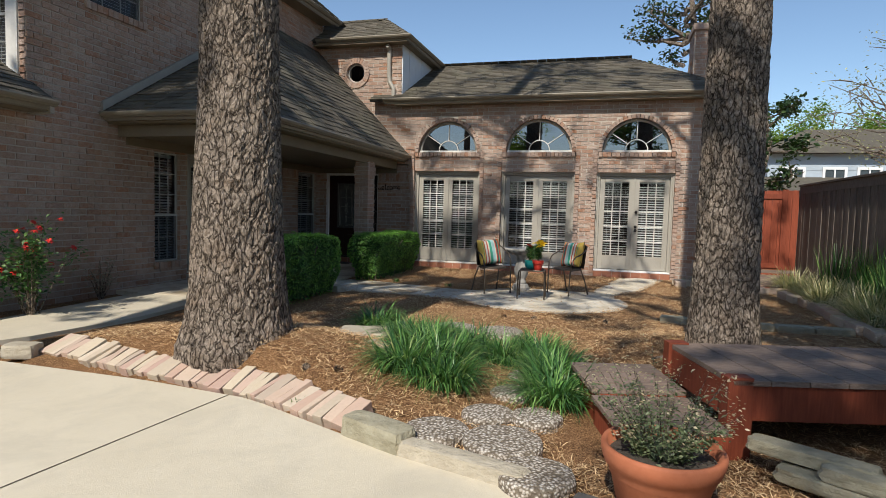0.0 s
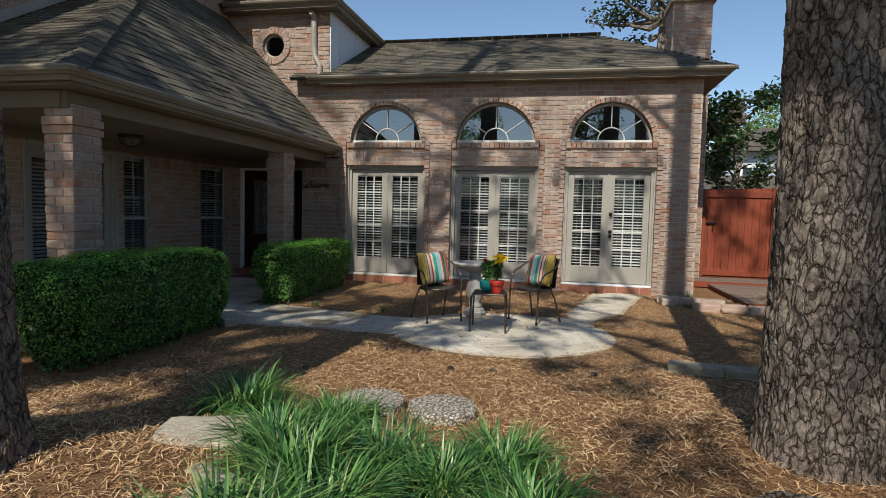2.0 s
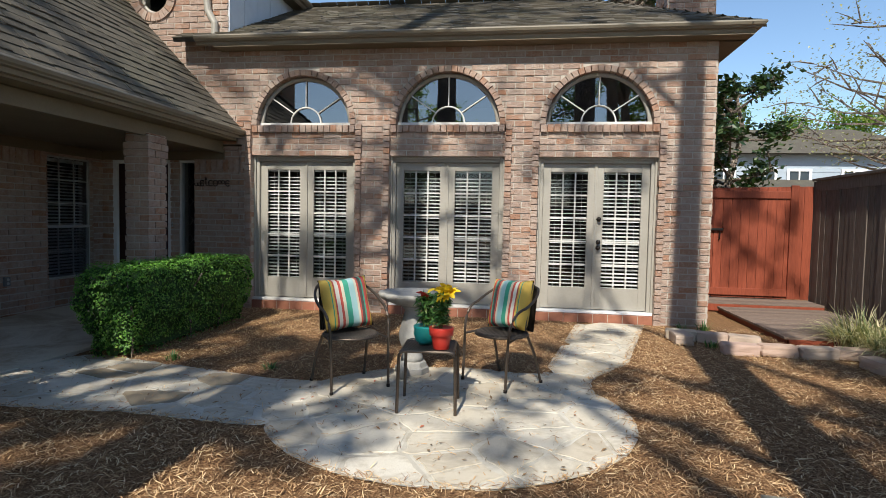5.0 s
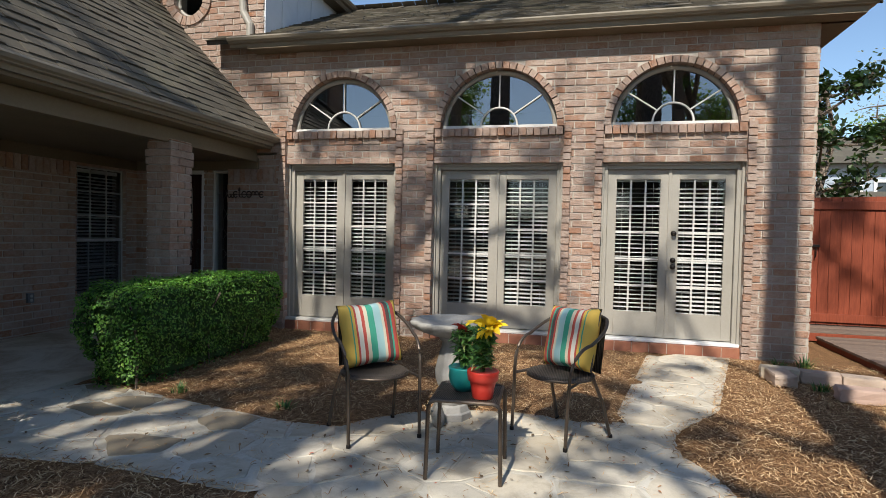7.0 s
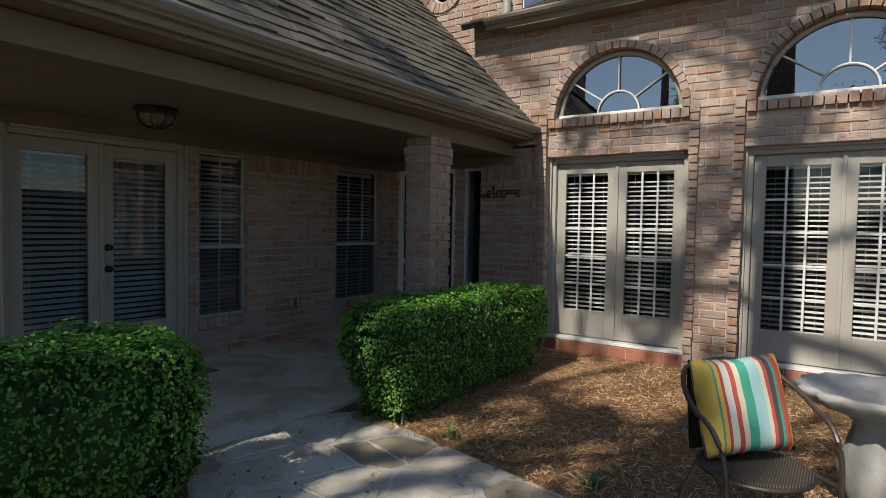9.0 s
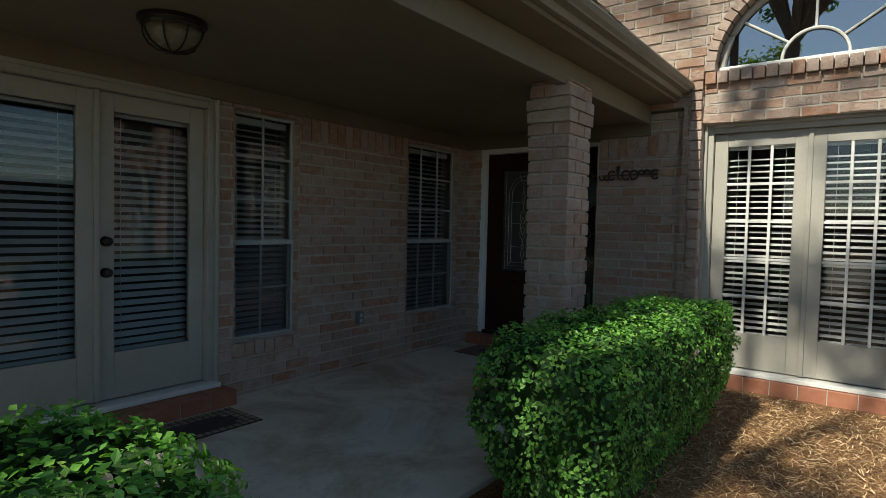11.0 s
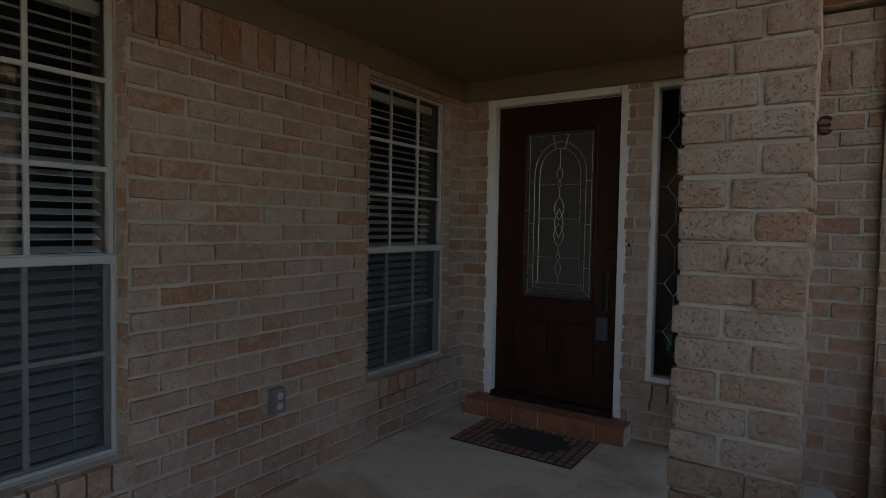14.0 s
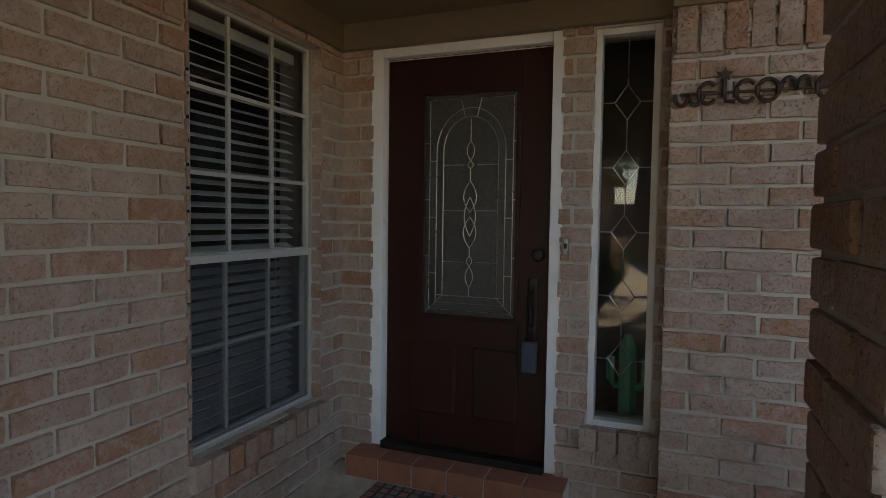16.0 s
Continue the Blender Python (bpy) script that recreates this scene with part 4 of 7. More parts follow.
for k, (a, b) in enumerate(BAYS):
    third = k == 2
    french_pair(f"door_{k + 1}", pose(0, 13.18, 0), a, b, 0.15, 2.26, 0.0, (3, 5),
                "taupe French doors with small panes and deadbolts, white sill" if third else "fixed taupe French doors with small panes",
                WHITE if third else TRIM_PALE, (1.02, 1.10, 1.42) if third else (), (10 if k == 2 else 20, 22))
    tile_sill(pose(0, 13.03, 0), a, b, -0.02, 0.112, 0.0, 0.30, k, "red tile step under the French doors")
    # fanlight
    c, r = (a + b) / 2, (b - a) / 2 - 0.09
    w = empty(f"window_{k + 2}", pose(0, 13.13, SPRING), "half-round fanlight with radiating bars under a brick arch", "window", "fanlights", "structure")
    bm = bmesh.new()
    pts = [(c + (r - 0.025) * math.cos(i * math.pi / 30), 0, (r - 0.025) * math.sin(i * math.pi / 30)) for i in range(31)]
    tube(bm, pts, 0.03, 8)
    part("arch_frame", bm, TRIM, w)
    bm = bmesh.new()
    box(bm, c - r, c + r, -0.03, 0.03, -0.01, 0.045, 0.005)
    part("base_rail", bm, TRIM_PALE, w)
    bm = bmesh.new()
    tube(bm, [(c + 0.23 * math.cos(i * math.pi / 20), 0.0, 0.04 + 0.23 * math.sin(i * math.pi / 20)) for i in range(21)], 0.012, 6)
    part("inner_arc", bm, TRIM_PALE, w)
    for ang in (38, 90, 142):
        bm = bmesh.new()
        d = Vector((math.cos(radians(ang)), 0, math.sin(radians(ang))))
        tube(bm, [Vector((c, 0, 0.04)) + d * 0.23, Vector((c, 0, 0.0)) + d * (r - 0.03)], 0.010, 6)
        part("spoke", bm, TRIM_PALE, w)
    bm = bmesh.new()
    vs = [bm.verts.new((c + r * math.cos(i * math.pi / 30), 0.02, r * math.sin(i * math.pi / 30))) for i in range(31)]
    bm.faces.new(vs)
    part("pane", bm, ARCH_GLASS, w).visible_shadow = False

french_pair("door_4", pose(-6.78, 0, 0, 0, 0, 90), 8.42, 10.02, 0.15, 2.20, 0.0, None, "taupe glazed double doors on the porch with a blind", TRIM_PALE, (0.98, 1.18), (35, 35))
tile_sill(LEFT, 8.38, 10.06, 0.0, 0.112, -0.20, 0.1, 9, "red tile step under the porch doors")


def sash(name, m, u0, u1, z0, z1, cols, label, rows=(3, 2)):
    """A double-hung window with divided panes, insect screen below, brick reveals and a blind."""
    t = empty(name, m, label, "window", "sash windows", "structure")
    f = 0.012
    bars(t, "window_frame", [(u0, u0 + f, z0, z1), (u1 - f, u1, z0, z1), (u0 + f, u1 - f, z1 - f, z1), (u0 + f, u1 - f, z0, z0 + f)], 0.04, 0.12, TRIM)
    zm = z0 + (z1 - z0) * 0.43
    for nm, za, zb, y, n in (("upper_sash", zm, z1 - f, 0.055, rows[0]), ("lower_sash", z0 + f, zm + 0.01, 0.075, rows[1])):
        s = empty(nm, Matrix(), "", "", parent=t)
        g = 0.018
        a, b = u0 + f, u1 - f
        bars(s, "sash_bar", [(a, a + g, za, zb), (b - g, b, za, zb), (a + g, b - g, za, za + g), (a + g, b - g, zb - g, zb)], y, y + 0.03, SASH, 0.003)
        for k in range(1, cols):
            u = a + (b - a) * k / cols
            bars(s, "muntin", [(u - 0.009, u + 0.009, za + g, zb - g)], y + 0.004, y + 0.02, SASH, 0.003)
        for k in range(1, n):
            z = za + (zb - za) * k / n
            bars(s, "muntin", [(a + g, b - g, z - 0.009, z + 0.009)], y + 0.005, y + 0.019, SASH, 0.003)
        pane(s, a, b, za, zb, y + 0.022, GLASS)
    bars(t, "meeting_rail", [(u0 + f, u1 - f, zm - 0.022, zm + 0.012)], 0.036, 0.07, SASH, 0.004)
    screen = pane(t, u0 + f + 0.012, u1 - f - 0.012, z0 + f + 0.012, zm - 0.024, 0.050, SCREEN, "insect_screen")
    screen["label"] = "fine grey insect screen"
    bars(t, "screen_frame", [(u0 + f, u0 + f + 0.014, z0 + f, zm - 0.022), (u1 - f - 0.014, u1 - f, z0 + f, zm - 0.022), (u0 + f + 0.014, u1 - f - 0.014, z0 + f, z0 + f + 0.014)], 0.042, 0.058, SASH, 0.002)
    rng = random.Random(int(u0 * 100))
    for a, b in ((u0 - 0.006, u0 + 0.007), (u1 - 0.007, u1 + 0.006)):
        z = z0
        while z < z1 - 0.03:
            bm = bmesh.new()
            o = rng.uniform(-0.003, 0.003)
            box(bm, a + o, b + o, -0.013 + rng.uniform(-0.003, 0.003), 0.05, z + 0.006, min(z + COURSE - 0.007, z1), 0.003)
            part("jamb_brick", bm, BRICK, t)
            z += COURSE
    blind(m, u0 + f, u1 - f, z0 + f, z1 - f - 0.02, 0.17, 25)
    return t


sash("window_5", LEFT, 10.15, 10.74, 0.41, 2.17, 2, "white sash window with divided panes and a blind beside the porch")
sash("window_6", LEFT, 12.12, 12.98, 0.40, 2.17, 3, "white sash window with divided panes and a blind near the front door")
sash("window_7", LEFT, 7.66, 8.24, 0.36, 2.17, 3, "dark sash window with divided panes at the porch end")
south_window = sash("window_10", SOUTH, -8.6, -7.02, 2.98, 4.6, 4, "white framed window above the low roof")
bars(south_window, "casing", [(-7.02, -6.83, 2.90, 4.7), (-8.8, -8.6, 2.90, 4.7), (-8.6, -7.02, 2.90, 2.98), (-8.6, -7.02, 4.6, 4.7)], -0.02, 0.10, TRIM_PALE, 0.006, "wide pale painted casing")
sash("window_8", LEFT, 6.45, 7.45, 4.10, 5.4, 3, "white framed upper window over a brick sill")
for k, (a, b, z) in enumerate(((10.13, 10.76, 0.41), (12.10, 13.0, 0.40), (7.64, 8.26, 0.36), (6.4, 7.5, 4.10))):
    rowlock(wall_side, a, b, z - 0.105, z - 0.002, 0.0, 0.05, 60 + k)


def soldiers(parent, u0, u1, z0, z1, seed):
    """Bricks standing on end in a row."""
    rng = random.Random(seed)
    n = max(1, round((u1 - u0) / 0.0925))
    w = (u1 - u0) / n
    for k in range(n):
        bm = bmesh.new()
        box(bm, u0 + k * w + 0.006, u0 + (k + 1) * w - 0.006, -0.022 + rng.uniform(-0.004, 0.004), 0.02, z0 + rng.uniform(0, 0.006), z1, 0.004)
        part("soldier_brick", bm, BRICK, parent)


soldiers(wall_side, 10.76, 12.10, 2.012, 2.20, 90)
soldiers(wall_welcome, -5.08, -4.26, 2.012, 2.20, 91)
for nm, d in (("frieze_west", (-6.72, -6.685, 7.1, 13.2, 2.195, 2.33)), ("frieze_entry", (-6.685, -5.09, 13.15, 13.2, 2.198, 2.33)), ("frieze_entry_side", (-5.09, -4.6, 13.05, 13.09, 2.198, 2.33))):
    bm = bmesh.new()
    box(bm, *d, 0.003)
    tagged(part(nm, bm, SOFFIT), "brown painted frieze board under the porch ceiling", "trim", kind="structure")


def front_door():
    m = pose(0, 13.24, 0)
    t = empty("door_5", m, "dark mahogany front door with an arched leaded glass panel, closed", "door", kind="structure")
    bars(t, "door_frame", [(-6.545, -6.475, 0.12, 2.197), (-5.60, -5.542, 0.12, 2.197), (-6.475, -5.60, 2.150, 2.197)], -0.045, 0.10, WHITE, 0.006, "white painted casing")
    u0, u1, z0, z1 = -6.47, -5.605, 0.15, 2.15
    g0, g1, h0, h1 = -6.275, -5.755, 0.82, 1.97
    bars(t, "stile", [(u0, g0, z0, z1), (g1, u1, z0, z1)], 0.0, 0.045, MAHOGANY)
    bars(t, "rail", [(g0, g1, h1, z1), (g0, g1, z0, h0)], 0.001, 0.044, MAHOGANY)
    for a, b in ((u0 + 0.14, -6.07), (-5.98, u1 - 0.14)):
        bm = bmesh.new()
        box(bm, a, b, -0.012, 0.01, 0.32, 0.68, 0.012)
        part("raised_panel", bm, MAHOGANY, t)
    bars(t, "glass_moulding", [(g0, g0 + 0.02, h0, h1), (g1 - 0.02, g1, h0, h1), (g0, g1, h0, h0 + 0.02), (g0, g1, h1 - 0.02, h1)], -0.008, 0.004, MAHOGANY, 0.003)
    pane(t, g0, g1, h0, h1, 0.022, LEADED)
    c = (g0 + g1) / 2
    # outer border, inner border with mitred corners, arch, centre ornament
    lines = []
    for q in (0.004, 0.040, 0.078):
        lines.append([(g0 + q, h0 + q), (g1 - q, h0 + q), (g1 - q, h1 - q), (g0 + q, h1 - q), (g0 + q, h0 + q)] if q < 0.05 else
                     [(g0 + q, h1 - 0.30), (g0 + q, h0 + q), (g1 - q, h0 + q), (g1 - q, h1 - 0.30)])
    for sx in (-1, 1):
        e = g0 if sx < 0 else g1
        lines.append([(e - sx * 0.004, h0 + 0.004), (e - sx * 0.115, h0 + 0.115)])
        lines.append([(e - sx * 0.004, h1 - 0.004), (e - sx * 0.040, h1 - 0.040)])
        for k in range(1, 4):
            z = h0 + (h1 - h0) * k / 4 + 0.03
            lines.append([(e - sx * 0.004, z), (e - sx * 0.040, z)])
            lines.append([(e - sx * 0.040, z - 0.09), (e - sx * 0.078, z - 0.09)])
    for rr in (c - g0 - 0.078, c - g0 - 0.115):
        top = h1 - 0.30
        lines.append([(c - rr, h0 + 0.115)] + [(c - rr * math.cos(i * math.pi / 20), top + rr * 1.18 * math.sin(i * math.pi / 20)) for i in range(21)] + [(c + rr, h0 + 0.115), (c - rr, h0 + 0.115)])
    for sx in (-1, 1):
        lines.append([(c + sx * 0.030, h1 - 0.135), (c + sx * 0.055, h1 - 0.040)])
    for za, zb, amp in ((0.16, 0.27, 0.020), (0.27, 0.32, 0.014), (0.36, 0.52, 0.034), (0.42, 0.62, 0.030), (0.54, 0.70, 0.034), (0.76, 0.80, 0.014), (0.80, 0.90, 0.020)):
        for sgn in (-1, 1):
            lines.append([(c + sgn * amp * math.sin(math.pi * k / 14), h0 + za + (zb - za) * k / 14) for k in range(15)])
    lines += [[(c, h0 + 0.115), (c, h0 + 0.16)], [(c, h0 + 0.32), (c, h0 + 0.36)], [(c, h0 + 0.70), (c, h0 + 0.76)], [(c, h0 + 0.90), (c, h1 - 0.14)]]
    for z in (h0 + 0.29, h0 + 0.55, h0 + 0.78):
        lines += [[(c - (c - g0 - 0.115), z), (c - 0.035, z)], [(c + 0.035, z), (c + (c - g0 - 0.115), z)]]
    for ln in lines:
        bm = bmesh.new()
        tube(bm, [(u, 0.018, z) for u, z in ln], 0.0026, 5)
        part("lead_came", bm, LEAD, t)
    bars(t, "weather_strip", [(u0 + 0.001, u0 + 0.006, z0, z1), (u0 + 0.006, u1, z1 - 0.010, z1 - 0.005)], -0.006, 0.0, TRIM_PALE, 0.001)
    bars(t, "threshold", [(u0, u1, 0.11, 0.15)], -0.06, 0.06, DARK_METAL)
    # lock, thumb latch handle
    bm = bmesh.new()
    lathe(bm, [(0.032, 0), (0.03, 0.018), (0.018, 0.022)], 20)
    for v in bm.verts:
        v.co = Vector((v.co.x - 5.66, -v.co.z, v.co.y + 1.16))
    part("deadbolt", bm, DARK_METAL, t, "", True)
    bm = bmesh.new()
    box(bm, -5.705, -5.655, -0.012, 0, 0.78, 1.05, 0.01)
    tube(bm, [(-5.68, -0.01, 1.0), (-5.68, -0.05, 0.99), (-5.68, -0.055, 0.92), (-5.68, -0.05, 0.84), (-5.68, -0.01, 0.82)], 0.009, 8)
    part("door_handle", bm, DARK_METAL, t)
    return t




def leaded_material():
    """Grey textured privacy glass with a soft sheen."""
    m = Mat("textured_leaded_glass", 0.28, 0, 0.6)
    n = m.noise(70, 3)
    m.colour(m.ramp(n, [(0.3, (0.045, 0.046, 0.044)), (0.7, (0.075, 0.077, 0.073))]))
    m.bump(n, 0.25, 0.003)
    return m.m


LEADED = leaded_material()
front_door()
tile_sill(pose(0, 13.20, 0), -6.60, -5.48, 0.0, 0.112, -0.16, 0.1, 15, "red tile step at the front door")
# key lock box hanging from the handle
lockbox = empty("lock_box", pose(-5.68, 13.19, 0.60), "blue-grey key lock box hanging on the door handle", "lock box")
bm = bmesh.new()
box(bm, -0.035, 0.035, -0.025, 0.02, 0.0, 0.15, 0.008)
part("case", bm, plain("lock_blue", (0.03, 0.04, 0.06), (0.05, 0.06, 0.09), 9, 0.5), lockbox)
bm = bmesh.new()
tube(bm, [(-0.02, 0, 0.15), (-0.02, 0, 0.24), (0.0, 0, 0.262), (0.02, 0, 0.24), (0.02, 0, 0.15)], 0.005, 8)
part("shackle", bm, DARK_METAL, lockbox)
bell = empty("door_bell", pose(-5.52, 13.19, 1.21), "small oval bell button on the door casing", "door bell")
bm = bmesh.new()
box(bm, -0.014, 0.014, -0.014, 0.002, -0.04, 0.04, 0.008)
part("plate", bm, LEAD, bell)
bm = bmesh.new()
box(bm, -0.007, 0.007, -0.018, -0.012, -0.012, 0.012, 0.004)
part("button", bm, DARK_METAL, bell)

# sidelight with leaded diamonds
side = empty("window_9", pose(0, 13.24, 0), "tall narrow sidelight with leaded diamonds", "window", kind="structure")
bars(side, "window_frame", [(-5.41, -5.38, 0.38, 2.19), (-5.16, -5.13, 0.38, 2.19), (-5.38, -5.16, 2.16, 2.19), (-5.38, -5.16, 0.38, 0.41)], -0.03, 0.06, TRIM_PALE)
pane(side, -5.38, -5.16, 0.41, 2.16, 0.02)
prev = 2.16
for k in range(5):
    z = 1.865 - k * 0.294
    bm = bmesh.new()
    tube(bm, [(-5.27, 0.015, z + 0.078), (-5.215, 0.015, z), (-5.27, 0.015, z - 0.078), (-5.325, 0.015, z)], 0.0038, 5, True)
    part("diamond_came", bm, LEAD, side)
    bm = bmesh.new()
    tube(bm, [(-5.27, 0.015, prev), (-5.27, 0.015, z + 0.078)], 0.003, 5)
    part("lead_came", bm, LEAD, side)
    prev = z - 0.078
    for a, b in ((-5.38, -5.325), (-5.215, -5.16)):
        bm = bmesh.new()
        tube(bm, [(a, 0.015, z), (b, 0.015, z)], 0.003, 5)
        part("lead_came", bm, LEAD, side)
rowlock(wall_entry, -5.44, -5.09, 0.275, 0.38, 0.0, 0.05, 70)


# ---- plants ----
def leaf_cloud(name, spots, mat, size, rng, parent=None, kind="stuff", aspect=0.55, up=0.35):
    """Many small folded leaves at spots given as (place, outward normal)."""
    vs, fs = [], []
    for p, nrm in spots:
        n = Vector((nrm[0] + rng.gauss(0, 0.5), nrm[1] + rng.gauss(0, 0.5), nrm[2] + rng.gauss(0, 0.5) + up)).normalized()
        a = n.orthogonal().normalized()
        a.rotate(Matrix.Rotation(rng.uniform(0, math.tau), 3, n))
        b = n.cross(a)
        s = size * rng.uniform(0.65, 1.3)
        w = s * aspect
        k = len(vs)
        p = Vector(p)
        vs += [tuple(p - a * s * 0.5), tuple(p + b * w * 0.5 + n * w * 0.14), tuple(p + a * s * 0.5), tuple(p - b * w * 0.5 + n * w * 0.14)]
        fs += [(k, k + 1, k + 2), (k, k + 2, k + 3)]
    o = obj(name, vs, fs, mat, parent)
    if kind:
        o["kind"] = kind
    return o


def hedge(x0, x1, y0, y1, z1, seed, density=2900):
    rng = random.Random(seed)
    t = empty("hedge", Matrix.Translation(((x0 + x1) / 2, (y0 + y1) / 2, 0)), "clipped dense green boxwood hedge beside the porch slab", "hedge", "boxwood hedges")
    cx, cy = (x0 + x1) / 2, (y0 + y1) / 2
    hx, hy = (x1 - x0) / 2, (y1 - y0) / 2

    def skin(u, v, w):
        """From a unit cube's face to a lumpy rounded hedge."""
        p = Vector((u, v, w))
        q = Vector((u, v, max(w, 0)))
        k = max(abs(u), abs(v), abs(w))
        l4 = (abs(u) ** 8 + abs(v) ** 8 + max(w, 0) ** 8) ** (1 / 8) if (u or v or w > 0) else 1
        p = p / max(l4, 0.6)
        lump = 0.05 * noise.noise(Vector((u * hx * 4 + seed, v * hy * 4, w * 2.5))) + 0.02 * noise.noise(Vector((u * hx * 11, v * hy * 11, w * 6)))
        low = 0.12 * smooth(0.2, -1.0, w)
        return Vector((p.x * (hx - low + lump), p.y * (hy - low + lump), z1 * 0.5 + p.z * z1 * 0.5 + (lump if w > 0.5 else 0)))

    faces = [((0, 0, 1), lambda a, b: (a, b, 1), 4 * hx * hy), ((1, 0, 0), lambda a, b: (1, a, b), 2 * hy * z1), ((-1, 0, 0), lambda a, b: (-1, a, b), 2 * hy * z1),
             ((0, 1, 0), lambda a, b: (a, 1, b), 2 * hx * z1), ((0, -1, 0), lambda a, b: (a, -1, b), 2 * hx * z1)]
    spots = []
    for n, f, area in faces:
        for _ in range(int(area * density)):
            a, b = rng.uniform(-1, 1), rng.uniform(-1, 1)
            if n[2] == 0 and b < -0.75 and rng.random() < 0.6:
                continue
            p = skin(*f(a, b))
            depth = abs(rng.gauss(0, 0.035)) - 0.015
            spots.append((p - Vector(n) * depth, n))
    leaf_cloud("foliage", spots, BOX_LEAF, 0.025, rng, t, aspect=0.62)
    # inner leaves and a closed core, coloured dark for the shade inside the hedge
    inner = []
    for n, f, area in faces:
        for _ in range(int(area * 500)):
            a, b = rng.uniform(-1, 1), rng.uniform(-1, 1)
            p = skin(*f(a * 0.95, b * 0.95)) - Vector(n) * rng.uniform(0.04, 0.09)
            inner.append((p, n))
    leaf_cloud("inner_foliage", inner, SHADED_LEAF, 0.07, rng, t, aspect=0.8)
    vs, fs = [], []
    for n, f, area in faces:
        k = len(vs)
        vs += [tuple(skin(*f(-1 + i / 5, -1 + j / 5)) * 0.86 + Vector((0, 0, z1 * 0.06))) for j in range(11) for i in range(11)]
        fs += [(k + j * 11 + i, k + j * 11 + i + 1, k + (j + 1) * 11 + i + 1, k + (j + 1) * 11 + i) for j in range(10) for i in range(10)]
    obj("leaf_core", vs, fs, SHADED_LEAF, t)["kind"] = "stuff"
    bm = bmesh.new()
    for _ in range(26):
        x, y = rng.uniform(-hx, hx) * 0.6, rng.uniform(-hy, hy) * 0.85
        tube(bm, [(x, y, -0.03), (x + rng.uniform(-0.1, 0.1), y + rng.uniform(-0.1, 0.1), 0.35), (x + rng.uniform(-0.2, 0.2), y + rng.uniform(-0.2, 0.2), z1 * 0.85)], 0.01, 5)
    part("twig_mass", bm, BARK, t)["kind"] = "stuff"
    return t


hedge(-4.42, -3.63, 6.05, 8.34, 0.91, 1)
hedge(-4.30, -3.62, 9.70, 12.15, 0.86, 2)


def grass_clump(x, y, z, r, n, h, mat, rng, parent, droop=1.0, width=0.011):
    vs, fs = [], []
    for _ in range(n):
        a = rng.uniform(0, math.tau)
        q = r * math.sqrt(rng.random()) * 0.45
        bx, by = q * math.cos(a + rng.uniform(-1, 1)), q * math.sin(a + rng.uniform(-1, 1))
        length = h * rng.uniform(0.6, 1.2)
        lean = rng.uniform(0.25, 1.0) * droop
        d = Vector((math.cos(a), math.sin(a), 0))
        s = Vector((-d.y, d.x, 0))
        w = width * rng.uniform(0.6, 1.2)
        k = len(vs)
        for i in range(5):
            u = i / 4
            p = Vector((bx, by, 0)) + d * (min(lean, 1.15) * length * 0.75 * u ** 1.6) + Vector((0, 0, length * (u - 0.55 * lean * u ** 2.2)))
            ww = w * (1 - u ** 2 * 0.95) * 0.5
            vs += [tuple(p - s * ww), tuple(p + s * ww)]
        fs += [(k + 2 * i, k + 2 * i + 1, k + 2 * i + 3, k + 2 * i + 2) for i in range(4)]
    o = obj("blade_tuft", vs, fs, mat, parent)
    o.location = (0, 0, 0)
    o["kind"] = "stuff"
    return o


rng = random.Random(11)
CLUMPS = [(-1.98, 5.72, 0.38), (-1.45, 5.15, 0.32), (-1.15, 4.75, 0.40), (-0.85, 4.35, 0.42), (-1.05, 4.05, 0.40), (-0.80, 5.05, 0.36), (-0.45, 4.85, 0.32), (-0.72, 3.95, 0.36),
          (-0.20, 5.25, 0.30), (-0.02, 4.75, 0.30), (0.02, 4.40, 0.32), (0.08, 4.0, 0.36), (-1.3, 5.7, 0.26)]
for x, y, h in CLUMPS:
    g = empty("grass_clump", Matrix.Translation((x, y, max(0, mound(x, y) - 0.03))), "arching dark green liriope clump in the mulch bed", "plant", "liriope clumps")
    grass_clump(x, y, 0, 0.42, 460, h * 1.04, LIRIOPE_LEAF, rng, g, 1.9, 0.013)


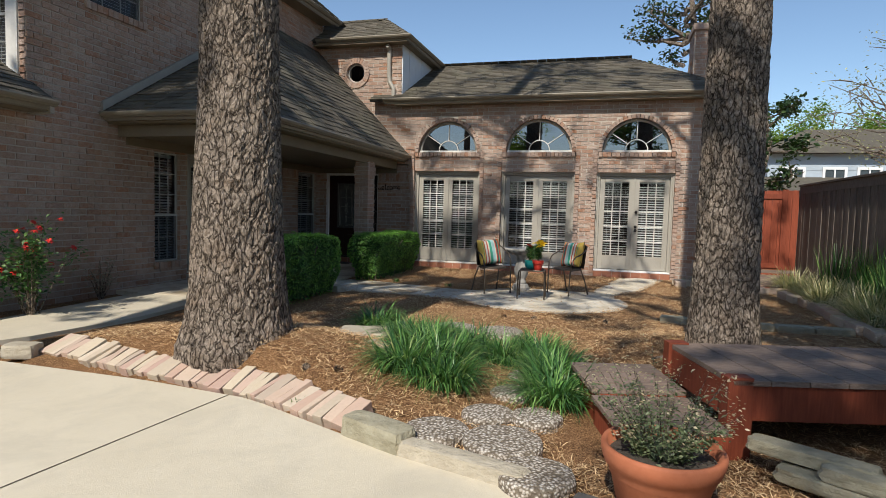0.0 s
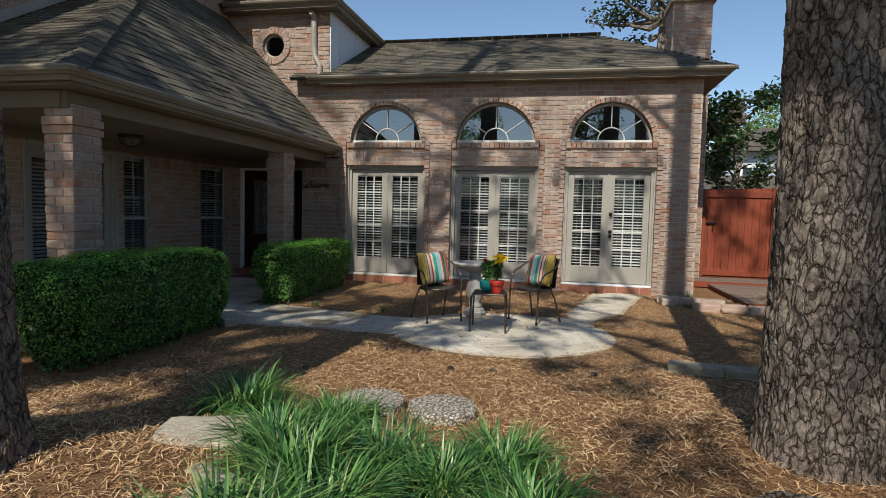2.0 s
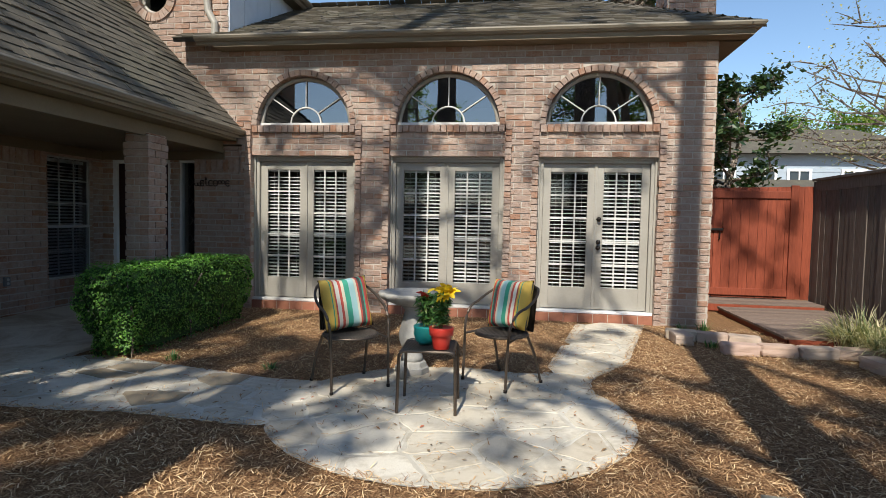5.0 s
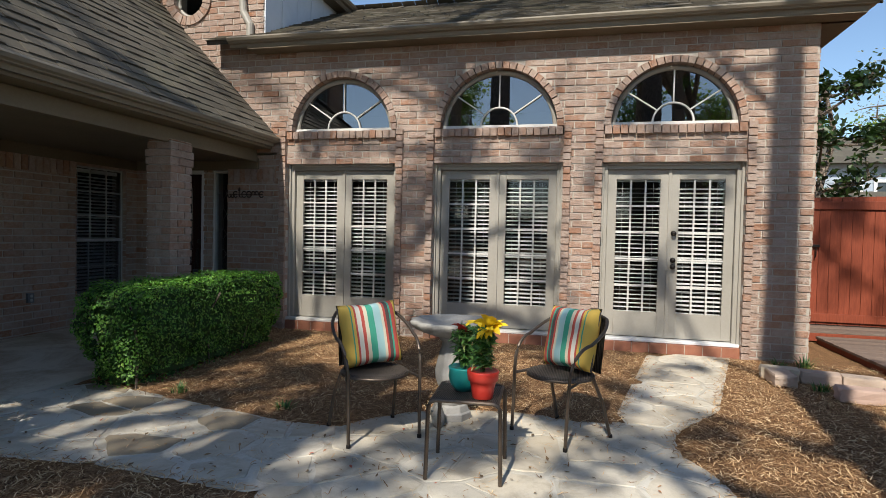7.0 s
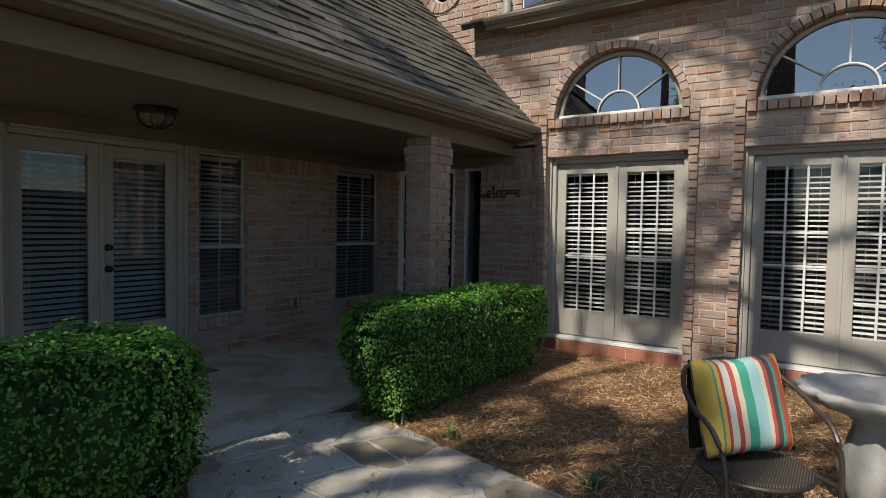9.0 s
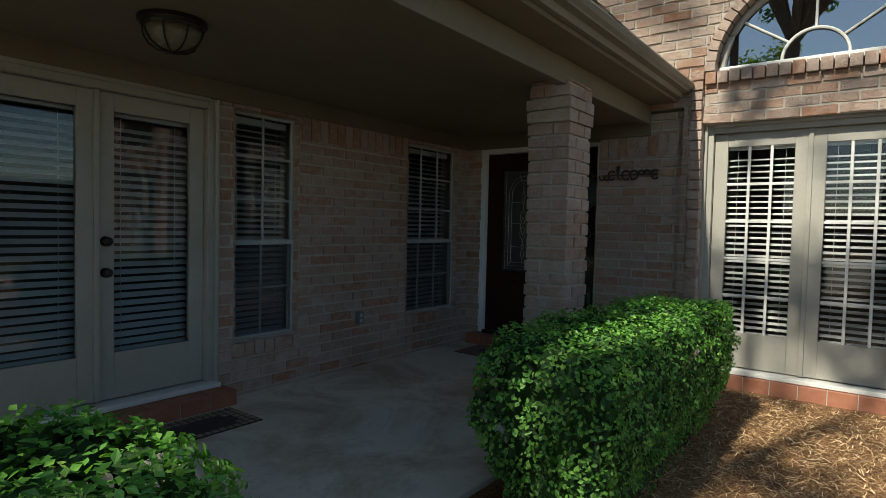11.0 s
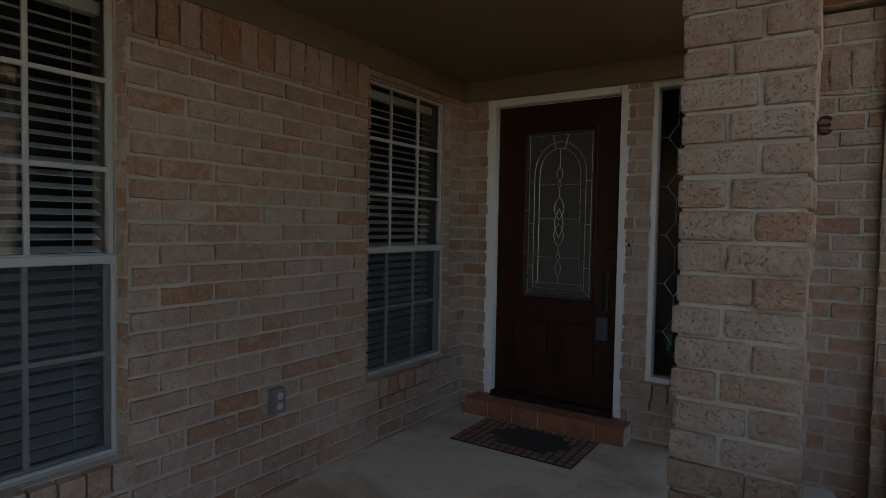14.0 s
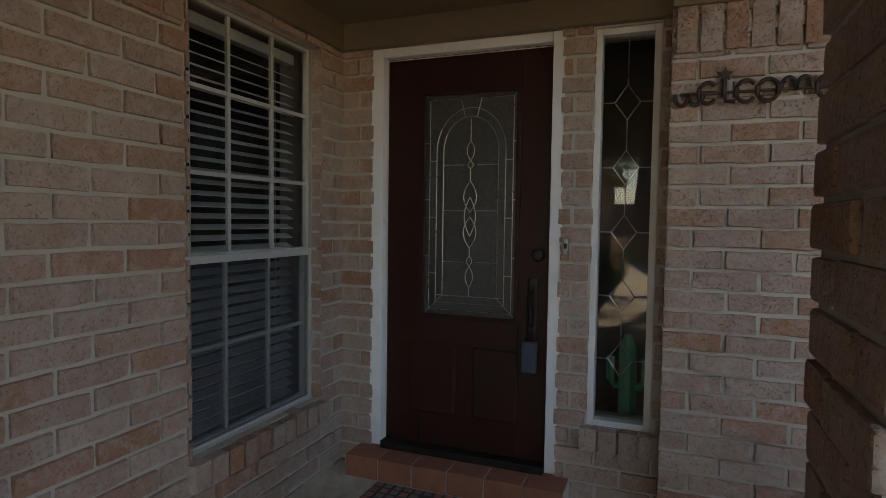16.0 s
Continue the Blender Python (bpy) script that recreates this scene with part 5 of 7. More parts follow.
def trunk(name, x, y, r0, r1, z0, height, seed, label, lean=(0, 0), limbs=True):
    """A pine trunk with plated bark in relief and a flared foot, bare limbs and a high crown of needle tufts."""
    t = empty(name, Matrix.Translation((x, y, z0)), label, "tree", "old pines")
    n, rows = 112, 150
    top_fine = 4.6
    zs = [-0.4, -0.25, -0.1] + [top_fine * i / rows for i in range(rows + 1)] + [top_fine + (height - top_fine) * k / 8 for k in range(1, 9)]
    vs, fs = [], []
    for z in zs:
        k = max(0, min(1, z / 5.0))
        r = r0 + (r1 - r0) * k if z < 5 else r1 * (1 - 0.75 * (z - 5) / (height - 5))
        flare = 0.20 * r0 * math.exp(-max(z, 0) / 0.22) + 0.16 * r0 * math.exp(-max(z, 0) / 0.7)
        for i in range(n):
            a = i * math.tau / n
            ca, sa = math.cos(a), math.sin(a)
            root = 1 + 0.45 * noise.noise(Vector((ca * 1.6, sa * 1.6, seed)))
            rr = r + flare * root + 0.02 * noise.noise(Vector((ca * 1.2, sa * 1.2, z * 0.7 + seed)))
            if z <= top_fine:
                w = Vector((ca * r * 13, sa * r * 13, z * 5.6 + seed * 7))
                w += Vector((noise.noise(w * 1.7), noise.noise(w * 1.7 + Vector((9, 0, 0))), noise.noise(w * 1.7 + Vector((0, 9, 0))))) * 0.5
                ds = noise.voronoi(w)[0]
                edge = ds[1] - ds[0]
                rr += 0.017 * smooth(0.0, 0.20, edge) - 0.012 + 0.005 * noise.noise(w * 2.5) + 0.006 * noise.noise(w * 7)
            vs.append((ca * rr + lean[0] * z, sa * rr + lean[1] * z, z - 0.12))
    for j in range(len(zs) - 1):
        for i in range(n):
            a, b = j * n + i, j * n + (i + 1) % n
            fs.append((a, b, b + n, a + n))
    obj("trunk", vs, fs, BARK, t, "plated grey-brown pine bark")
    if limbs:
        rng = random.Random(seed)
        bm = bmesh.new()
        spots = []
        for k in range(80 if y < -6 else 32):
            z = height * rng.uniform(0.52, 0.98)
            a = rng.uniform(0, math.tau)
            ln = rng.uniform(1.2, 3.4) * (1.15 - 0.5 * z / height)
            p0 = Vector((lean[0] * z, lean[1] * z, z))
            p1 = p0 + Vector((math.cos(a) * ln * 0.5, math.sin(a) * ln * 0.5, rng.uniform(0.0, 0.5)))
            p2 = p0 + Vector((math.cos(a) * ln, math.sin(a) * ln, rng.uniform(0.1, 1.0)))
            tube(bm, [p0, p1, p2], 0.05, 5, radii=[0.06, 0.04, 0.015])
            for _ in range(9):
                c = p1.lerp(p2, rng.uniform(0.1, 1.15)) + Vector((rng.gauss(0, 0.25), rng.gauss(0, 0.25), rng.gauss(0, 0.15)))
                for _ in range(26):
                    d = Vector((rng.gauss(0, 1), rng.gauss(0, 1), rng.gauss(0, 1))).normalized()
                    spots.append((c + d * rng.uniform(0.05, 0.26), d))
        part("branchwork", bm, BARK, t)
        leaf_cloud("crown", spots, PINE_LEAF, 0.20, rng, t, aspect=0.16)
    return t


trunk("pine_tree", -2.565, 4.10, 0.352, 0.268, 0.32, 17, 3, "large old pine with thick plated bark beside the driveway edging")
trunk("pine_tree", 1.37, 5.47, 0.25, 0.225, 0.22, 18, 8, "large old pine with dark plated bark beside the deck", (0.0, 0.0))
# pines out of view, added to shade the deck and the porch roof
for x, y, h, sd in ((-7.6, -5.5, 23, 28), (8.0, 1.0, 18, 25), (2.2, -8.2, 16, 26)):
    trunk("pine_tree", x, y, 0.22, 0.17, 0.0, h, sd, "tall pine added behind the driveway for shade, mirrored in the windows")

def shade_tree(x, y, h, centre, radii, seed, limbs=10):
    """A broad tree out of view, added behind the driveway to dapple the yard: forked limbs from a leaning trunk and a
    loose crown of leaf clumps with gaps.
    """
    t = empty("oak_tree", pose(x, y, 0.0), "broad leafy oak out of view, added behind the driveway to dapple the yard", "tree", "shade trees")
    rng = random.Random(seed)
    c = Vector(centre) - Vector((x, y, 0))
    fork = Vector((c.x * 0.25, c.y * 0.25, h * 0.55))
    bm = bmesh.new()
    tube(bm, [(0, 0, -0.1), (0, 0, 0.5), fork * 0.6, fork], 0.3, 12, radii=[0.36, 0.30, 0.25, 0.20])
    part("trunk", bm, BARK, t)
    bm = bmesh.new()
    spots = []
    for k in range(limbs):
        a = (k + rng.uniform(0, 0.8)) * math.tau / limbs
        q = math.sqrt(rng.uniform(0.12, 1.0))
        tip = c + Vector((math.cos(a) * q * radii[0], math.sin(a) * q * radii[1], rng.uniform(-0.6, 0.8) * radii[2]))
        mid = fork.lerp(tip, 0.5) + Vector((rng.gauss(0, 0.4), rng.gauss(0, 0.4), rng.uniform(0.2, 1.0)))
        tube(bm, [fork, mid, tip], 0.1, 7, radii=[0.13, 0.08, 0.03])
        for j in range(9):
            b = fork.lerp(mid, rng.uniform(0.6, 1.0)) if j < 3 else mid.lerp(tip, rng.uniform(0.1, 1.0))
            e = b + Vector((rng.gauss(0, 0.75), rng.gauss(0, 0.75), rng.gauss(0.1, 0.5)))
            tube(bm, [b, b.lerp(e, 0.5) + Vector((0, 0, 0.06)), e], 0.02, 5, radii=[0.03, 0.02, 0.008])
            r = rng.uniform(0.2, 0.45)
            for _ in range(int(240 * r * r) + 22):
                d = Vector((rng.gauss(0, 1), rng.gauss(0, 1), rng.gauss(0, 0.8))).normalized()
                spots.append((e + d * r * rng.random() ** 0.4, d))
    part("branchwork", bm, BARK, t)
    leaf_cloud("crown", spots, GRASS_LEAF, 0.19, rng, t, aspect=0.5)
    return t


shade_tree(3.6, -3.0, 13.0, (1.3, -0.4, 11.0), (4.6, 3.4, 2.0), 51)
shade_tree(-6.0, -3.8, 13.5, (-3.6, -1.2, 11.5), (3.6, 4.0, 2.0), 52, 14)

shade_tree(5.2, -8.0, 12.5, (2.1, -7.0, 10.5), (2.6, 2.3, 1.8), 53)

# ---- fence and gate ----
def fence():
    t = empty("fence", Matrix(), "weathered grey-brown board fence along the yard", "fence", kind="structure")
    rng = random.Random(4)
    me = []
    for k in range(4):
        bm = bmesh.new()
        box(bm, -0.011, 0.011, 0, 0.138, -0.05, 2.10 + 0.005 * k, 0.003)
        m = bpy.data.meshes.new("board")
        bm.to_mesh(m)
        bm.free()
        m.materials.append(FENCE_WOOD)
        me.append(m)
    y = -4.0
    while y < 15.2:
        o = new("board", me[rng.randrange(4)])
        o.parent = t
        o.location = (4.60 + rng.uniform(-0.006, 0.006), y, 0)
        o.rotation_euler = (rng.uniform(-0.006, 0.006), 0, rng.uniform(-0.02, 0.02))
        y += 0.143
    bars_dims = [(4.54, 4.70, -4.0, 15.25, 2.12, 2.16), (4.62, 4.66, -4.0, 15.2, 0.35, 0.44), (4.62, 4.66, -4.0, 15.2, 1.7, 1.79), (4.575, 4.588, -4.0, 15.2, 1.95, 2.11)]
    for k, d in enumerate(bars_dims):
        bm = bmesh.new()
        box(bm, *d, 0.004)
        part("cap_board" if k in (0, 3) else "rail", bm, FENCE_WOOD, t)
    return t


fence()


def gate():
    t = empty("gate", pose(0, 15.25, 0), "red stained wooden gate with a black latch between house and fence, closed", "gate", kind="structure")
    rng = random.Random(9)
    x = 2.34
    while x < 4.56:
        w = 0.14
        bm = bmesh.new()
        box(bm, x, min(x + w - 0.004, 4.58), 0.0, 0.02 + rng.uniform(0, 0.003), 0.16, 1.98 + 0.06 * (x - 2.3) / 2.3, 0.003)
        part("board", bm, RED_WOOD, t)
        x += w
    for d in ((2.86, 2.96, 0.16, 2.0), (4.22, 4.34, 0.16, 2.05), (2.34, 2.44, 0.16, 1.98)):
        bm = bmesh.new()
        box(bm, d[0], d[1], -0.04, 0.0, d[2], d[3], 0.006)
        part("post", bm, RED_WOOD, t)
    for d in ((2.96, 4.22, 0.20, 0.32), (2.96, 4.22, 1.83, 1.95), (2.44, 2.86, 1.8, 1.9)):
        bm = bmesh.new()
        box(bm, d[0], d[1], -0.03, 0.0, d[2], d[3], 0.005)
        part("rail", bm, RED_WOOD, t)
    bm = bmesh.new()
    box(bm, 2.98, 3.18, -0.05, -0.02, 1.28, 1.32, 0.004)
    tube(bm, [(3.12, -0.03, 1.3), (3.12, -0.07, 1.26), (3.12, -0.07, 1.16), (3.12, -0.03, 1.12)], 0.009, 6)
    part("latch", bm, DARK_METAL, t, "black metal latch")
    return t


gate()


def boards(name, m, length, width, count, z, label, skirt, post=None, overhang=0.02, across=False):
    """A small deck of planks on a skirted frame; planks run along local x, or across it."""
    t = empty(name, m, label, "deck", "wooden decks")
    rng = random.Random(count)
    w = (length if across else width) / count
    for k in range(count):
        bm = bmesh.new()
        zz = z + rng.uniform(-0.002, 0.002)
        if across:
            box(bm, k * w + 0.003, (k + 1) * w - 0.003, -overhang, width, z - 0.032, zz, 0.004)
        else:
            box(bm, -overhang, length, k * w + 0.003, (k + 1) * w - 0.003, z - 0.032, zz, 0.004)
        part("plank", bm, DECK_WOOD, t)
    for d in ((0.0, length, 0.0, 0.04), (0.0, length, width - 0.04, width), (0.0, 0.04, 0.0, width)):
        bm = bmesh.new()
        box(bm, d[0], d[1], d[2], d[3], z - 0.033 - skirt, z - 0.033, 0.006)
        part("skirt_board", bm, RED_WOOD, t)
    if post:
        for x, y in post:
            bm = bmesh.new()
            box(bm, x - 0.07, x + 0.07, y - 0.05, y + 0.05, -0.08, z + 0.012, 0.006)
            part("post", bm, RED_WOOD, t)
    return t


A = radians(16)
near = Vector((1.07, 3.42, 0))
boards("deck", Matrix.Translation(near) @ Matrix.Rotation(A, 4, "Z"), 3.4, 0.90, 16, 0.45, "low wooden deck with worn planks and red stained sides", 0.20, [(0.05, 0.03), (0.05, 0.88), (3.2, 0.03), (3.2, 0.88)], across=True)
boards("deck_step", Matrix.Translation((0.50, 3.18, 0)) @ Matrix.Rotation(A, 4, "Z"), 0.585, 0.56, 4, 0.19, "red stained wooden step beside the deck", 0.16)
boards("deck_step", Matrix.Translation((0.35, 3.74, 0)) @ Matrix.Rotation(A, 4, "Z"), 0.585, 0.66, 5, 0.22, "red stained wooden step beside the deck", 0.19)
boards("gate_deck", pose(2.92, 12.05, 0), 1.55, 2.4, 16, 0.10, "low weathered wooden landing before the gate", 0.07)
boards("gate_step", pose(2.6, 14.55, 0), 1.9, 0.6, 4, 0.16, "low weathered wooden step at the gate", 0.11)


# ---- patio ----
def clip(poly, px, py, qx, qy):
    """The part of a polygon nearer to p than to q."""
    mx, my, nx, ny = (px + qx) / 2, (py + qy) / 2, qx - px, qy - py
    out = []
    for (ax, ay), (bx, by) in zip(poly, poly[1:] + poly[:1]):
        da, db = (ax - mx) * nx + (ay - my) * ny, (bx - mx) * nx + (by - my) * ny
        if da <= 0:
            out.append((ax, ay))
        if da * db < 0:
            k = da / (da - db)
            out.append((ax + (bx - ax) * k, ay + (by - ay) * k))
    return out


def patio():
    t = empty("patio", Matrix(), "irregular pale flagstone patio and path set in mortar", "patio", kind="structure")
    rng = random.Random(17)
    seeds = []
    y = 7.6
    while y < 13.2:
        x = -4.6
        while x < 2.0:
            seeds.append((x + rng.uniform(-0.20, 0.20), y + rng.uniform(-0.18, 0.18)))
            x += rng.uniform(0.22, 0.62)
        y += 0.34
    vs, fs = [], []
    for i, (sx, sy) in enumerate(seeds):
        poly = [(sx - 1, sy - 1), (sx + 1, sy - 1), (sx + 1, sy + 1), (sx - 1, sy + 1)]
        for j, (ox, oy) in enumerate(seeds):
            if j != i and abs(ox - sx) < 1.6 and abs(oy - sy) < 1.6:
                poly = clip(poly, sx, sy, ox, oy)
        fine = []
        for (ax, ay), (bx, by) in zip(poly, poly[1:] + poly[:1]):
            n = max(1, int(math.hypot(bx - ax, by - ay) / 0.05))
            fine += [(ax + (bx - ax) * k / n, ay + (by - ay) * k / n) for k in range(n)]
        held = [(sx + (px - sx) * k, sy + (py - sy) * k) for px, py in fine for k in (0.15, 0.35, 0.55, 0.75, 0.95)]
        held = [p for p in held if in_patio(*p)]
        if len(held) < 0.06 * len(fine) * 5:
            continue
        cx0, cy0 = sum(p[0] for p in held) / len(held), sum(p[1] for p in held) / len(held)
        if not in_patio(cx0, cy0):
            continue
        sx, sy = cx0, cy0
        cell = []
        for px, py in fine:
            k = 1.0
            while k > 0.02 and not in_patio(sx + (px - sx) * k, sy + (py - sy) * k):
                k -= 0.02
            cell.append((sx + (px - sx) * k, sy + (py - sy) * k))
        b = len(vs)
        vs += [(px, py, -0.003) for px, py in cell]
        fs.append(tuple(range(b, b + len(cell))))
        gap = rng.uniform(0.006, 0.020) if sx > -1.9 else rng.uniform(0.010, 0.038)
        stone = []
        for px, py in cell:
            d = math.hypot(px - sx, py - sy) or 1
            q = max(0.2, 1 - gap / d - 0.16 * abs(noise.noise(Vector((px * 6 + sx, py * 6, 1)))))
            stone.append((sx + (px - sx) * q, sy + (py - sy) * q))
        bm = bmesh.new()
        h = rng.uniform(0.0, 0.004)
        tilt = (rng.uniform(-0.006, 0.006), rng.uniform(-0.006, 0.006))
        top = [bm.verts.new((sx + (px - sx) * 0.975, sy + (py - sy) * 0.975, h + (px - sx) * tilt[0] + (py - sy) * tilt[1])) for px, py in stone]
        low = [bm.verts.new((px, py, -0.03)) for px, py in stone]
        mid = [bm.verts.new((px, py, h - 0.006)) for px, py in stone]
        n = len(stone)
        bm.faces.new(top)
        for a, c in ((low, mid), (mid, top)):
            for k in range(n):
                bm.faces.new((a[k], a[(k + 1) % n], c[(k + 1) % n], c[k]))
        brown = rng.random() < (0.42 if sx < -2.5 else 0.04)
        part("flagstone", bm, FLAG_BROWN if brown else FLAG, t)
    obj("mortar_bed", vs, fs, FLAG_MORTAR, t, "pale mortar between the stones")
    return t


FLAG_MORTAR = concrete_material("patio_mortar", (0.56, 0.53, 0.46), (0.64, 0.60, 0.53), (0.34, 0.28, 0.20), 0.6, 5.0)
patio()


# ---- edging, stones ----
def edging_material():
    m = Mat("edging_stone", 0.9, 0, 0.25)
    c = m.ramp(m.chance(), [(0, (0.46, 0.30, 0.25)), (0.25, (0.56, 0.41, 0.33)), (0.5, (0.58, 0.49, 0.37)), (0.7, (0.44, 0.36, 0.29)), (0.85, (0.50, 0.33, 0.26)), (1, (0.62, 0.53, 0.42))])
    g = m.noise(45, 5, 0.7)
    m.colour(m.mix(m.math("MULTIPLY", g, 0.5), c, (0.30, 0.24, 0.19)))
    m.bump(g, 0.5, 0.006)
    return m.m


EDGE_STONE = edging_material()
ROCK = plain("pale_rock", (0.40, 0.35, 0.27), (0.56, 0.50, 0.40), 7, 0.95, 0, 0.9, 0.02, 0.15, 24)
STONE_GREY = plain("grey_concrete", (0.30, 0.29, 0.27), (0.42, 0.40, 0.37), 6, 0.9, 0, 0.5, 0.006, 0.2, 60)
MOSSY = plain("mossy_rock", (0.30, 0.27, 0.19), (0.44, 0.41, 0.31), 9, 0.95, 0, 0.9, 0.02, 0.15, 24)


def edging():
    t = empty("brick_edging", Matrix(), "row of slanted pink and buff stone pavers along the driveway", "edging", kind="structure")
    rng = random.Random(3)
    path = [Vector((-4.32, 3.78, 0)), Vector((-3.5, 3.62, 0)), Vector((-2.83, 3.52, 0)), Vector((-1.93, 3.40, 0)), Vector((-1.12, 3.08, 0))]
    seg = 0
    p = path[0].copy()
    while seg < len(path) - 1:
        d = (path[seg + 1] - path[seg]).normalized()
        w = rng.choice((0.055, 0.07, 0.085, 0.10)) * rng.uniform(0.85, 1.2)
        bm = bmesh.new()
        box(bm, 0.002, w - 0.002, -0.01 + rng.uniform(-0.018, 0.018), 0.25 + rng.uniform(-0.03, 0.03), -0.06, 0.035 + rng.uniform(-0.010, 0.010), 0.005)
        bmesh.ops.subdivide_edges(bm, edges=bm.edges[:], cuts=1, use_grid_fill=True)
        for v in bm.verts:
            v.co += noise.noise_vector(v.co * 14 + Vector((p.x * 5, 0, 0))) * 0.006
        ang = math.atan2(d.y, d.x) + rng.uniform(-0.06, 0.06)
        m = Matrix.Translation(p) @ Matrix.Rotation(ang, 4, "Z") @ Matrix.Rotation(radians(20 + rng.uniform(-4, 4)), 4, "X") @ Matrix.Rotation(radians(rng.uniform(-5, 5)), 4, "Y")
        for v in bm.verts:
            v.co = m @ v.co
        part("paver", bm, EDGE_STONE, t)
        p += d * w
        if (p - path[seg]).length > (path[seg + 1] - path[seg]).length:
            seg += 1
            p = path[seg].copy()
    return t


edging()


def rock(name, x, y, z, sx, sy, sz, rz, seed, mat, label, category="stone", rough=0.045):
    bm = bmesh.new()
    box(bm, -sx / 2, sx / 2, -sy / 2, sy / 2, 0, sz)
    bmesh.ops.subdivide_edges(bm, edges=bm.edges[:], cuts=5, use_grid_fill=True)
    for v in bm.verts:
        u = Vector((v.co.x / sx * 2, v.co.y / sy * 2, (v.co.z / sz - 0.5) * 2))
        l6 = (abs(u.x) ** 14 + abs(u.y) ** 14 + abs(u.z) ** 14) ** (1 / 14) or 1
        v.co = Vector((v.co.x / max(1, l6), v.co.y / max(1, l6), sz / 2 + (v.co.z - sz / 2) / max(1, l6)))
        n = noise.noise_vector(Vector((u.x * 1.3 + seed * 3.1, u.y * 1.3, u.z * 1.3)))
        v.co += Vector((n.x * sx, n.y * sy, n.z * sz)) * rough
    bmesh.ops.recalc_face_normals(bm, faces=bm.faces)
    o = part(name, bm, mat)
    o.matrix_basis = pose(x, y, z, 0, 0, rz)
    return tagged(o, label, category, "garden stones")


rock("edging_stone", -0.83, 2.99, -0.04, 0.46, 0.17, 0.16, -22, 1, MOSSY, "mossy squared stone at the driveway edge")
rock("edging_stone", -0.29, 2.80, -0.05, 0.74, 0.12, 0.13, -15, 2, ROCK, "long pale stone at the driveway edge")
rock("edging_stone", 0.40, 2.50, -0.03, 0.26, 0.17, 0.10, -20, 4, plain("grey_cobble", (0.12, 0.11, 0.10), (0.20, 0.185, 0.165), 9, 0.85, 0, 0.4, 0.006), "smooth grey cobble beside the planter")
rock("edging_stone", -4.42, 3.68, -0.03, 0.26, 0.18, 0.12, 20, 5, ROCK, "small grey rock where walk and driveway meet")
rock("garden_rock", -1.82, 5.02, 0.02, 0.50, 0.42, 0.16, 20, 6, ROCK, "flat pale rock beside the liriope")
rock("garden_rock", -3.81, 8.36, -0.01, 0.34, 0.18, 0.11, -30, 8, ROCK, "flat pale stone block at the end of the hedge")
rock("splash_block", -4.54, 12.62, -0.02, 0.26, 0.42, 0.12, 8, 9, STONE_GREY, "grey concrete splash block on the bed beside the column", "splash block", 0.02)
rock("garden_rock", -1.45, 4.45, 0.05, 0.36, 0.30, 0.14, -20, 7, ROCK, "pale rock half hidden by the liriope")
for k, (x, y, l, w, h, a) in enumerate(((1.40, 3.18, 0.56, 0.13, 0.065, -30), (1.63, 2.94, 0.50, 0.15, 0.07, -34), (1.46, 3.06, 0.46, 0.16, 0.07, -32), (1.92, 2.72, 0.48, 0.15, 0.07, -30), (1.78, 2.82, 0.46, 0.16, 0.075, -33))):
    rock("wall_stone", x, y, (0.125, 0.11, 0.04, 0.12, 0.03)[k], l, w, h, a, 10 + k, MOSSY, "flat stone in a low dry-laid garden wall")
for k, (x, y, l, a) in enumerate(((1.28, 7.75, 0.46, -8), (1.72, 7.72, 0.42, -3), (2.13, 7.70, 0.40, 0), (2.55, 7.72, 0.42, 4), (2.98, 7.76, 0.42, 3))):
    rock("bed_stone", x, y, -0.02, l, 0.16, 0.10, a, 20 + k, MOSSY, "grey-green edging stone in the mulch")
for k in range(5):
    rock("bed_stone", 2.20 + k * 0.38, 11.42 + 0.02 * (k % 2), 0.0, 0.37, 0.18, 0.12, (k % 3) * 4 - 4, 30 + k, EDGE_STONE, "buff edging stone along the bed by the landing")
for k in range(12):
    rock("bed_stone", 3.35 + 0.05 * math.sin(k), 6.3 + k * 0.42, 0.0, 0.19, 0.40, 0.12, (k % 3) * 5 - 5, 50 + k, EDGE_STONE, "buff edging stone along the fence bed")
for k in range(4):
    rock("bed_stone", 1.72 + k * 0.02, 11.9 - 0.02 * k + 0.0, 0.0, 0.2, 0.36, 0.12, k * 9, 70 + k, EDGE_STONE, "buff edging stone beside the path") if k == 0 else rock("bed_stone", 1.45 + 0.32 * k, 12.2 - 0.1 * k, 0.0, 0.34, 0.18, 0.12, -12, 70 + k, EDGE_STONE, "buff edging stone beside the path")


def pebble_material():
    m = Mat("pebble_concrete", 0.85, 0, 0.3)
    vo = m.node("ShaderNodeTexVoronoi", Scale=55.0)
    m.link(m.coords(), vo.inputs["Vector"])
    c = m.ramp(vo.outputs["Color"], [(0, (0.36, 0.31, 0.26)), (0.5, (0.56, 0.50, 0.44)), (1, (0.70, 0.66, 0.60))])
    e = m.ramp(vo.outputs["Distance"], [(0.25, (1, 1, 1)), (0.6, (0.3, 0.27, 0.23))])
    m.colour(m.mix(1.0, c, e, "MULTIPLY"))
    inv = m.math("SUBTRACT", 1.0, vo.outputs["Distance"])
    m.bump(inv, 0.9, 0.012)
    return m.m


PEBBLE = pebble_material()


